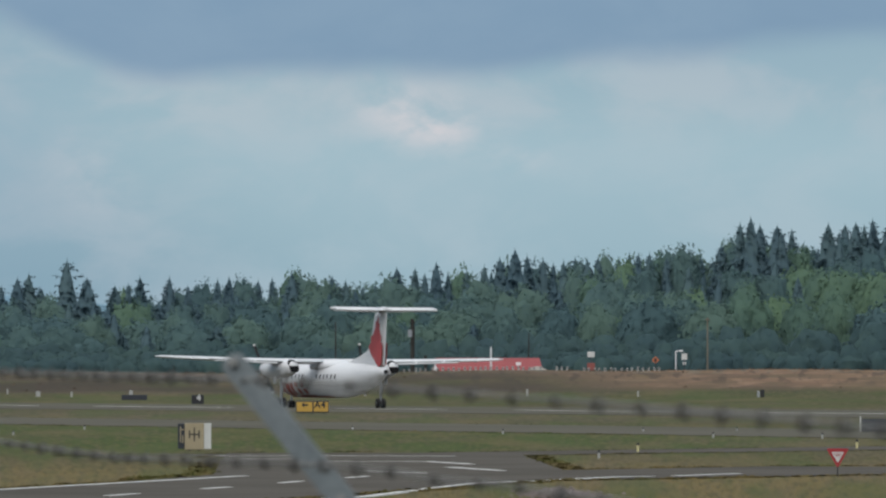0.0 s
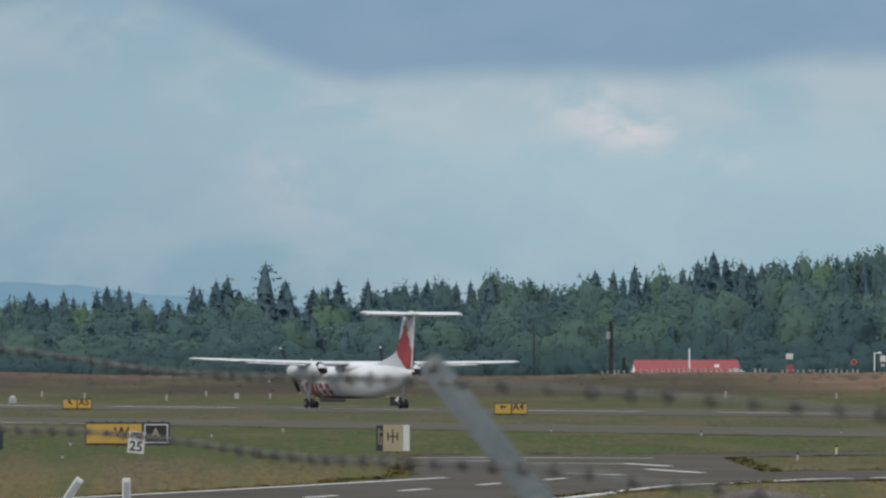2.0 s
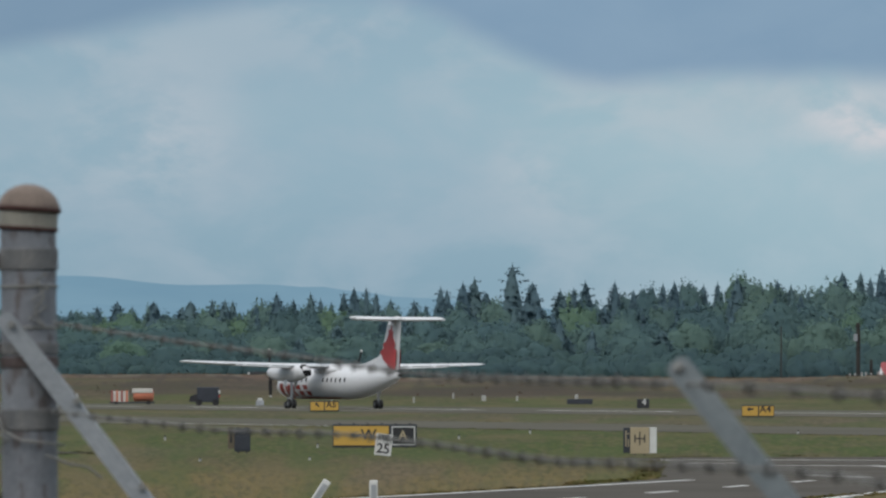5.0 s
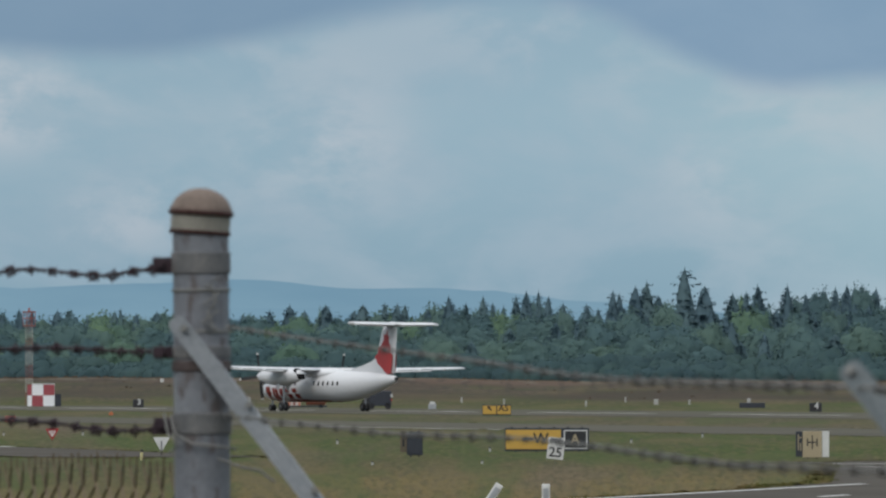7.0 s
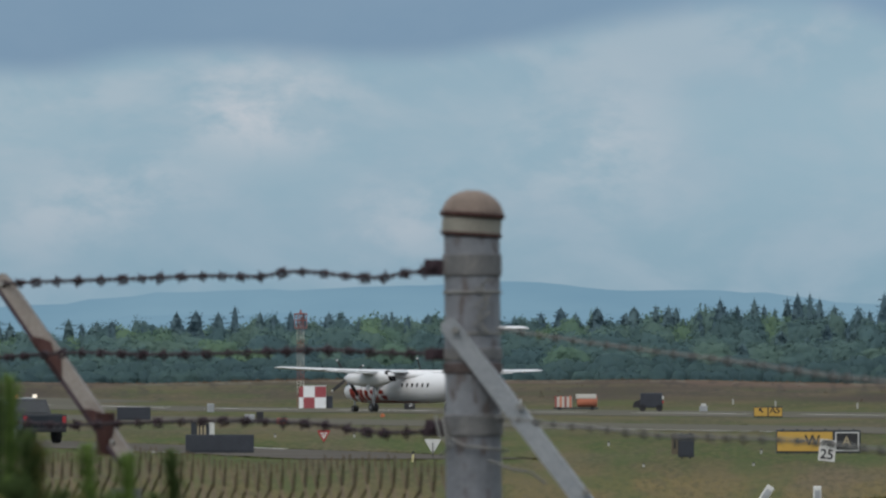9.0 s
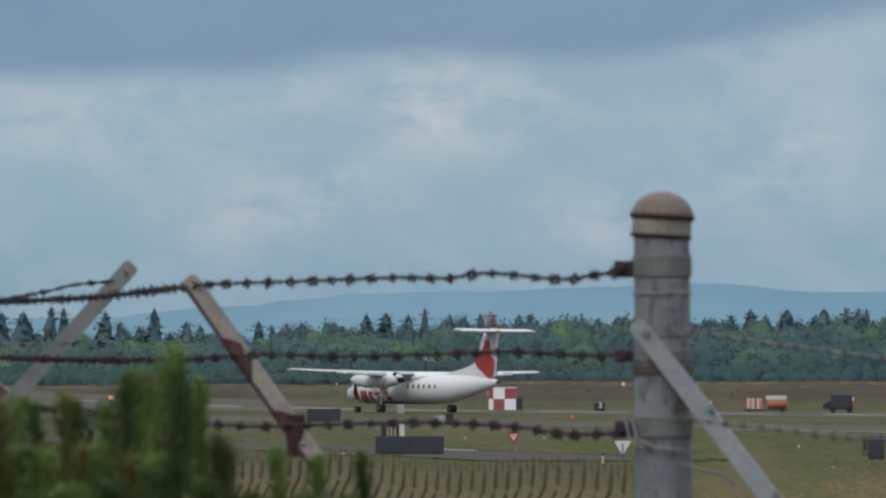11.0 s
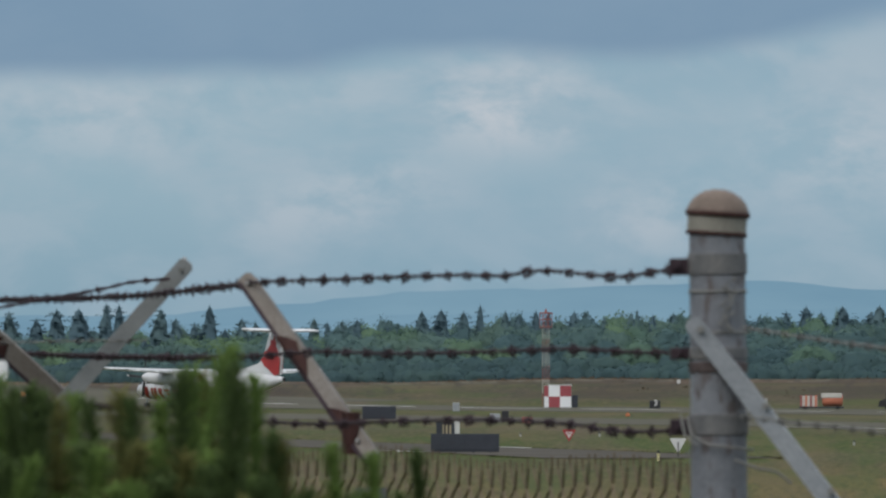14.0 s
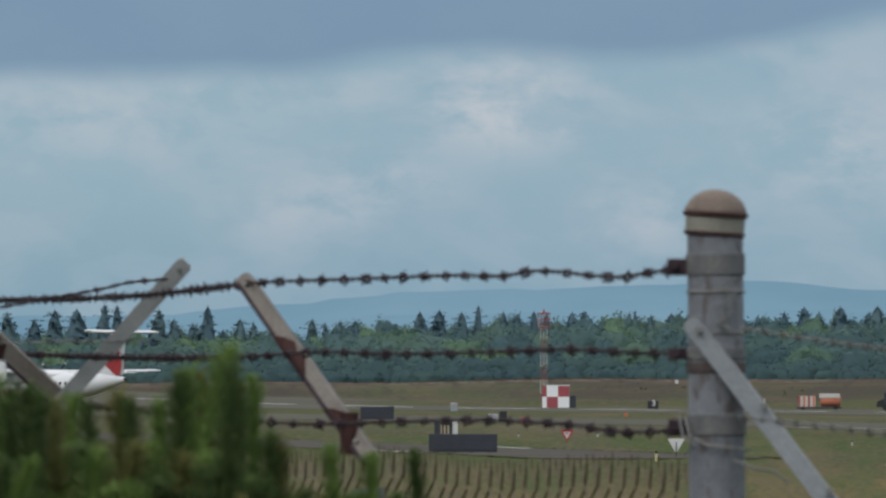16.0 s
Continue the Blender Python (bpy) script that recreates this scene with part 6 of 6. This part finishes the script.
def lattice_mast():
    mast = thing("lattice_mast", "tall thin red and white lattice mast", "mast", facing(-1825, 893))
    w, top = 0.33, 9.3
    for k in range(7):
        mat = M_MASTRED if k % 2 == 0 else M_CONCRETE
        z0, z1 = top * k / 7, top * (k + 1) / 7
        bm = bmesh.new()
        for sx, sy in ((-w, -w), (w, -w), (0, w)):
            rod((sx, sy, z0), (sx, sy, z1), 0.022, sides=5, bm=bm)
        n = 4
        for i in range(n):
            a, b = z0 + (z1 - z0) * i / n, z0 + (z1 - z0) * (i + 1) / n
            for p, q in (((-w, -w), (w, -w)), ((w, -w), (0, w)), ((0, w), (-w, -w))):
                rod((*p, a), (*q, b), 0.010, sides=4, bm=bm)
                rod((*p, b), (*q, b), 0.010, sides=4, bm=bm)
        part("mast_section", bm, mat, mast)
    for z in (top - 1.5, top - 0.75, top - 0.1):
        part("platform", box(1.25, 1.0, 0.10, (0, 0, z), 0.02), M_MASTRED, mast)
    for x in (-0.6, -0.2, 0.2, 0.6):
        part("cage_bar", rod((x, -0.45, top - 1.5), (x, -0.45, top - 0.05), 0.035, sides=5), M_MASTRED, mast)
    part("beacon", rod((0, 0, top), (0, 0, top + 0.35), 0.12, 0.08, 8), M_MASTRED, mast)
    part("arm", rod((-0.6, 0, top - 0.1), (0.7, 0, top - 0.1), 0.04, sides=6), M_MASTRED, mast)


# red paled towards pink: the haze over the distance is put into it
M_MASTRED = material("hazed_mast_red", [(0.22, 0.065, 0.055), (0.30, 0.10, 0.085)], 0.6, scale=3, fine=30, bump=0.05)
shelter()
lattice_mast()


M_TRAILER = material("faded_orange", [(0.44, 0.14, 0.08), (0.54, 0.20, 0.12)], 0.6, scale=1.2, fine=9, bump=0.05)


def striped_trailer():
    """Low orange and white equipment trailer."""
    t = thing("equipment_trailer", "orange and white striped equipment units beyond runway", "trailer", facing(-1338, 838))
    part("crate", box(1.6, 1.2, 1.0, (-1.15, 0.6, 0.25), 0.04), M_CONCRETE, t, "pale open crate")
    for x in (-1.85, -1.4, -0.95, -0.5):
        part("stripe", box(0.2, 0.03, 1.05, (x, -0.015, 0.28), 0.005), M_TRAILER if x in (-1.4, -0.5) else M_MASTRED, t)
    part("tank", loft([[(x, 0.6 + q * math.cos(a), 0.88 + q * math.sin(a)) for a in (math.tau * k / 16 for k in range(16))] for x, q in ((0.1, 0.3), (0.2, 0.58), (1.9, 0.58), (2.0, 0.3))]), M_TRAILER, t, "orange tank", smooth=True)
    part("tank_top", box(1.9, 1.22, 0.42, (0.95, 0.6, 1.08), 0.05), M_CONCRETE, t, "pale box top")
    part("skid", box(4.2, 1.2, 0.14, (0, 0.6, 0.12), 0.02), M_SLATE, t)
    for x in (-1.5, 1.5):
        part("wheel", rod((x, 0.0, 0.18), (x, 0.2, 0.18), 0.2, sides=14), M_DARK, t)


def dark_unit():
    t = thing("generator_unit", "dark parked generator unit with pale lamp", "generator", facing(-1206, 812))
    part("body", box(2.0, 1.4, 1.35, (0.1, 0.7, 0.32), 0.06), M_SLATE, t)
    part("hood", prism([(-1.6, 0.35), (-0.9, 0.35), (-0.9, 1.1), (-1.5, 0.85)], 1.2, y=0.7), M_BLACK, t)
    part("lamp", box(0.14, 0.1, 0.3, (1.12, -0.03, 1.1), 0.02), M_SIGNWHITE, t)
    part("lamp", box(0.14, 0.1, 0.2, (1.12, -0.03, 0.75), 0.02), M_SIGNRED, t, "red lamp")
    for x in (-0.7, 0.8):
        part("wheel", rod((x, 0.0, 0.3), (x, 0.25, 0.3), 0.3, sides=14), M_DARK, t)


def small_box(b, d, w, h, mat, label, top=None):
    t = thing("marker_box", label, "box", facing(b, d), group="small boxes on the airfield")
    part("box_body", box(w, w * 0.8, h, (0, 0, 0), 0.03), mat, t)
    if top:
        part("box_top", box(w * 0.6, w * 0.5, h * 0.4, (0, 0, h), 0.03), top, t)


striped_trailer()
dark_unit()
small_box(-1112, 812, 0.7, 0.5, M_METAL, "white marker box with pale top", M_SIGNWHITE)
small_box(-716, 905, 0.45, 0.55, M_PALE, "white marker box in dry grass")
small_box(-657, 905, 0.2, 0.5, M_PALE, "thin white marker box in dry grass")
small_box(-546, 850, 2.4, 0.5, M_SLATE, "long low dark box in dry grass", None)
small_box(-552, 852, 0.3, 0.9, M_PALE, "white marker box behind a dark one")
small_box(-1984, 800, 0.6, 0.75, M_METAL, "grey metal marker box beyond runway")
small_box(-1915, 620, 0.7, 0.55, M_METAL, "grey box with dark drum beside it")
small_box(-1897, 620, 0.5, 0.75, M_BLACK, "dark drum beside a grey box")
small_box(-1858, 600, 0.7, 0.42, M_MASTRED, "low brown marker box on grass")
small_box(-1680, 700, 0.34, 0.2, M_SIGNORANGE, "small orange and white marker box", M_SIGNORANGE)
small_box(565, 900, 0.4, 0.75, M_BLACK, "dark stump in dry grass")
small_box(558, 899, 0.25, 0.6, M_METAL, "grey marker stub in dry grass")
small_box(149, 905, 0.18, 0.7, M_PALE, "thin pale marker in dry grass")
small_box(345, 905, 0.16, 0.55, M_PALE, "thin pale marker in dry grass")
small_box(-1590, 1100, 0.4, 0.45, M_SIGNWHITE, "tiny white marker on the berm")
for b, d in ((-840, 880), (-985, 905), (-770, 930), (-1435, 930), (-1060, 925)):
    small_box(b, d, 0.16, 0.55, M_PALE, "thin pale marker in dry grass")


def farm_shed():
    p = spot(80, 1298)
    shed = thing("long_shed", "long low shed with red metal roof behind berm", "building", facing(80, 1298, 0.0))
    w, d, eave, ridge = 15.9, 7.0, 2.25, 4.35
    part("wall", box(w - 0.5, d - 0.5, eave, (0, 3.5, 0)), M_WHITE, shed, "white wall")
    for s0 in (0, 1):
        y0, y1 = (0.0, 3.5) if s0 == 0 else (7.0, 3.5)
        part("roof", loft([[(-w / 2, y0, eave), (-w / 2 + 0.4, y1, ridge), (-w / 2 + 0.4, y1, ridge - 0.1), (-w / 2, y0, eave - 0.1)], [(w / 2, y0, eave), (w / 2 - 0.6, y1, ridge), (w / 2 - 0.6, y1, ridge - 0.1), (w / 2, y0, eave - 0.1)]]), M_ROOF, shed, "red metal roof")
    for k in range(14):
        x = -w / 2 + 0.9 + k * 1.04
        part("roof_seam", loft([[(x, -0.02, eave + 0.02), (x + 0.06, -0.02, eave + 0.02), (x + 0.06, -0.02, eave + 0.06), (x, -0.02, eave + 0.06)], [(x, 3.5, ridge + 0.02), (x + 0.06, 3.5, ridge + 0.02), (x + 0.06, 3.5, ridge + 0.06), (x, 3.5, ridge + 0.06)]]), M_ROOF, shed)
    part("gable", prism([(-w / 2 - 0.3, 0), (-w / 2 + 0.9, 0), (-w / 2 + 0.9, 2.2), (-w / 2 + 0.3, 3.7)], 0.1, y=-0.1), M_WHITE, shed, "white gable end")
    part("vent_box", box(0.7, 0.6, 0.7, (w / 2 - 3.6, 2.0, 3.0), 0.05), M_WHITE, shed)
    # a white mound, given the shape of a small gabled hut
    hut = thing("small_shed", "white mound behind berm, built as a small gabled hut", "building", facing(168, 1290, 0.0))
    part("wall", box(2.8, 2.6, 2.1, (0, 1.3, 0)), M_WHITE, hut)
    part("roof", prism([(-2.0, 2.1), (-1.2, 2.9), (-0.3, 3.15), (0.4, 3.1), (1.2, 2.7), (2.0, 2.1)], 3.0, y=1.3), M_CONCRETE, hut)


farm_shed()


M_OLDPOLE = material("old_pole_wood", [(0.13, 0.115, 0.09), (0.20, 0.18, 0.14)], 0.9, scale=2, fine=20, bump=0.2, stretch=(1, 1, 0.2))


def utility_pole(b, d, top, r, mat, label, arms=(), can=False):
    p = thing("utility_pole", label, "pole", facing(b, d))
    h = top - height(*spot(b, d).xy)
    part("pole", rod((0, 0, -0.3), (0, 0, h), r, r * 0.7, 9), mat, p)
    for z, w in arms:
        part("crossarm", box(w, 0.12, 0.14, (0, -r, h - z), 0.02), mat, p)
    if can:
        part("transformer", rod((-0.35, -0.3, h - 2.6), (-0.35, -0.3, h - 1.6), 0.3, sides=12), M_METAL, p, "pale transformer can")
        part("cable_drop", rod((0.25, -0.1, 0.2), (0.25, -0.1, h - 1.0), 0.08, sides=6), M_BLACK, p)


utility_pole(-54, 1290, 9.95, 0.36, M_WOODPOLE, "dark wooden utility pole with transformer", ((0.6, 0.9), (3.6, 0.9)), True)
utility_pole(-31, 1294, 4.7, 0.3, M_WOODPOLE, "short dark wooden pole")
utility_pole(85, 1270, 5.9, 0.14, M_WHITE, "thin white pole before a shed")
utility_pole(152, 1320, 8.0, 0.10, M_WOODPOLE, "thin dark pole behind a shed")
utility_pole(468, 1320, 10.3, 0.13, M_OLDPOLE, "thin weathered wooden pole before the woods", ((0.4, 0.8),))
utility_pole(-190, 1320, 9.6, 0.12, M_WOODPOLE, "thin dark pole before the woods")


def berm_post():
    p = thing("berm_post", "short white post in a row on the berm", "post", group="white posts on the berm")
    part("post_body", box(0.27, 0.2, 0.58, (0, 0, -0.1), 0.04), M_PALE, p)
    part("post_band", box(0.29, 0.22, 0.09, (0, 0, 0.24), 0.01), M_SLATE, p)
    return p


first = None
prng = random.Random(4)
for k in range(48):
    b = -68 + k * 9.6
    if 172 < b < 200 or 225 < b < 245:
        continue
    m = facing(b + prng.uniform(-1.5, 1.5), 1195) @ pose(0, 0, prng.uniform(-0.12, 0.05), 0, prng.uniform(-4, 4), 0)
    if first is None:
        first = berm_post()
        first.matrix_basis = m
    else:
        copy_thing(first, m)

s = thing("signal_box", "white box on dull red base standing on berm", "marker", facing(262, 1205))
part("base", box(1.0, 0.8, 1.0, (0, 0, 0), 0.05), M_MASTRED, s, "dull red base")
part("mast", rod((0, 0, 0.9), (0, 0, 1.9), 0.07, sides=8), M_SLATE, s)
part("head", box(0.95, 0.5, 0.75, (0, 0, 1.75), 0.05), M_SIGNWHITE, s)
s = thing("road_sign", "orange diamond warning sign on the berm", "road sign", facing(376, 1210))
part("post", rod((0, 0, -0.2), (0, 0, 1.3), 0.06, sides=8), M_SLATE, s)
part("plate", prism([(-0.5, 1.4), (0, 0.9), (0.5, 1.4), (0, 1.9)], 0.05), M_SIGNORANGE, s)
part("symbol", prism([(-0.15, 1.25), (0.15, 1.25), (0.15, 1.6), (-0.15, 1.6)], 0.02, y=-0.04), M_BLACK, s)
s = thing("lamp_post", "white lamp post standing on the berm", "lamp post", facing(412, 1208))
part("post", rod((0, 0, -0.2), (0, 0, 2.6), 0.08, sides=10), M_WHITE, s)
part("arm", rod((0, 0, 2.5), (0.55, 0, 2.65), 0.05, sides=6), M_WHITE, s)
part("head", box(0.5, 0.25, 0.2, (0.7, 0, 2.5), 0.05), M_WHITE, s)
s = thing("road_sign", "pale square sign on thin dark post", "road sign", facing(427, 1210))
part("post", rod((0, 0, -0.2), (0, 0, 1.5), 0.06, sides=8), M_SLATE, s)
part("plate", box(0.75, 0.06, 0.85, (0, 0, 1.4), 0.02), M_SIGNWHITE, s)
part("plate", box(0.45, 0.06, 0.4, (0, 0, 0.75), 0.02), M_SIGNWHITE, s)


# ---- the pickup on the side road; y forward ----
def pickup():
    car = thing("pickup_truck", "dark pickup truck with amber roof beacon driving away", "truck")
    body = [(-2.7, 0.55), (2.5, 0.55), (2.65, 0.75), (2.6, 1.05), (1.35, 1.15), (1.25, 1.18), (-2.72, 1.18), (-2.75, 0.75)]
    bm = loft([[(x, y, z) for y, z in body] for x in (-0.97, 0.97)])
    part("body", bm, M_CAR, car, "dark blue-black body")
    cab = [(1.35, 1.16), (0.55, 1.80), (-0.75, 1.82), (-0.95, 1.16)]
    rings = [[(s * (0.92 if z < 1.3 else 0.74), y, z) for y, z in cab] for s in (-1, 1)]
    part("cab", loft(rings), M_CAR, car)
    part("rear_window", loft([[(-0.66, -0.815, 1.74), (0.66, -0.815, 1.74), (0.66, -0.795, 1.74), (-0.66, -0.795, 1.74)], [(-0.76, -0.945, 1.28), (0.76, -0.945, 1.28), (0.76, -0.925, 1.28), (-0.76, -0.925, 1.28)]]), M_GLASS, car)
    for sx in (-1, 1):
        part("side_window", loft([[(sx * 0.80, 0.5, 1.7), (sx * 0.80, -0.65, 1.72), (sx * 0.78, -0.65, 1.72), (sx * 0.78, 0.5, 1.7)], [(sx * 0.935, 1.0, 1.28), (sx * 0.935, -0.8, 1.28), (sx * 0.915, -0.8, 1.28), (sx * 0.915, 1.0, 1.28)]]), M_GLASS, car)
        part("tail_light", box(0.16, 0.05, 0.3, (sx * 0.86, -2.75, 0.82), 0.02), M_SIGNRED, car)
        part("mirror", box(0.2, 0.1, 0.22, (sx * 1.1, 0.85, 1.25), 0.03), M_BLACK, car)
        for y in (-1.75, 1.65):
            w = part("wheel", rod((sx * 0.72, y, 0.38), (sx * 0.98, y, 0.38), 0.38, sides=20), M_DARK, car)
            part("hub", rod((sx * 0.97, y, 0.38), (sx * 1.0, y, 0.38), 0.2, sides=14), M_METAL, w)
    part("bed", box(1.6, 1.6, 0.06, (0, -1.85, 1.165), 0.01), M_BLACK, car)
    part("tailgate", box(1.5, 0.04, 0.5, (0, -2.75, 0.66), 0.015), M_CAR, car)
    part("bumper", box(1.85, 0.14, 0.2, (0, -2.8, 0.45), 0.03), M_BLACK, car)
    part("beacon_bar", box(0.8, 0.2, 0.08, (0, -0.2, 1.82), 0.02), M_METAL, car)
    for sx, mat in ((-0.42, M_AMBER), (0.42, M_PALELAMP)):
        part("beacon", rod((sx, -0.2, 1.89), (sx, -0.2, 2.03), 0.1, 0.08, 12), mat, car, "lit roof beacon")
    return car


M_CAR = material("dark_car_paint", [(0.012, 0.014, 0.02), (0.03, 0.033, 0.04)], 0.25, 0.1, scale=1, fine=9, bump=0.01, spec=0.6)


def lamp_material(name, colour, strength):
    m = material(name, [colour, colour], 0.3, bump=0)
    bsdf = m.node_tree.nodes["Principled BSDF"]
    bsdf.inputs["Emission Color"].default_value = (*colour, 1)
    bsdf.inputs["Emission Strength"].default_value = strength
    return m


M_AMBER, M_PALELAMP = lamp_material("amber_lamp", (0.9, 0.35, 0.12), 0.5), lamp_material("pale_lamp", (0.95, 0.85, 0.7), 0.5)
truck = pickup()
for o in truck.children:
    o.matrix_basis = Matrix.Scale(1.12, 4) @ o.matrix_basis


# ---- what moves ----
# seconds, bearing and distance of the tail, angle of the heading to the line of sight
TAXI_PATH = [
    (0.0, -109, 668, 19.2), (0.5, -184, 675.5, 19.6), (1.0, -258, 683, 20.1), (1.5, -334, 690, 20.6), (2.0, -411, 697, 21.1), (2.5, -488, 704, 21.7),
    (3.0, -564, 711, 22.3), (3.5, -641, 717, 23.0), (4.0, -718, 723, 23.8), (6.5, -1108, 752, 28.1), (7.0, -1186, 758, 29.1), (7.5, -1265, 764, 30.1),
    (8.0, -1344, 770, 31.1), (8.5, -1423, 776, 32.1), (9.2, -1533, 784, 33.5), (10.2, -1693, 796, 35.2), (12.5, -2068, 826, 36.2), (13.0, -2148, 832, 36.3),
    (13.5, -2225, 838, 36.4), (14.0, -2300, 844, 36.5), (14.5, -2373, 851, 36.6), (15.5, -2509, 863.5, 36.7), (16.0, -2577, 870, 36.8),
]


def motions():
    rows = []
    for t, b, d, off in TAXI_PATH:
        tail = spot(b, d)
        heading = -math.degrees(b / UNIT) + off
        h = radians(heading)
        gear = tail + 11.5 * Vector((-math.sin(h), math.cos(h), 0))
        rows.append((t, pose(gear.x, gear.y, height(gear.x, gear.y) + 0.035, 0, 0, heading) @ pose(0, 0, 0, 0, 0.5, 0)))
    walk(airliner, rows)
    # the pickup goes away along the side road
    legs = []
    for t in (0.0, 4.0, 8.4, 9.0, 9.6, 12.0, 16.0):
        p = spot(-2264 - 84 * (t - 8.4), 424 + 5.0 * (t - 8.4))
        legs.append((t, pose(p.x, p.y, height(p.x, p.y) + 0.05, 0, 0, 27)))
    walk(truck, legs)
    for prop, s in zip(propellers, (-1, 1)):
        # blade angle at each half second, less whole quarter turns; the disc turns on between them
        known = {0: 75, 1: 0, 3: 45, 5: 85, 7: 25, 8: 40, 14: 0, 15: 70, 20: 30, 25: 20}
        angle, spin = known[0] + 8 * s, [(0.0, known[0] + 8 * s)]
        for k in range(1, 33):
            turn = 118 if k not in known else 90 + (known[k] + 8 * s - angle) % 90 * 0.98
            spin += [(k * 0.5 - 0.25, angle + turn / 2), (k * 0.5, angle + turn)]
            angle += turn
        walk(prop, [(t, pose(s * 3.94, 4.15, 2.92, 0, a, 0)) for t, a in spin])
    for wheel, (x, y, r) in zip([*main_wheels, nose_wheel], ((-3.94, 0, 0.39), (3.94, 0, 0.39), (0, 9.3, 0.28))):
        walk(wheel, [(k / FPS, pose(x, y, r, -71.0 * k * (0.39 / r if r > 0.3 else 1.2), 0, 0)) for k in range(481)])


motions()
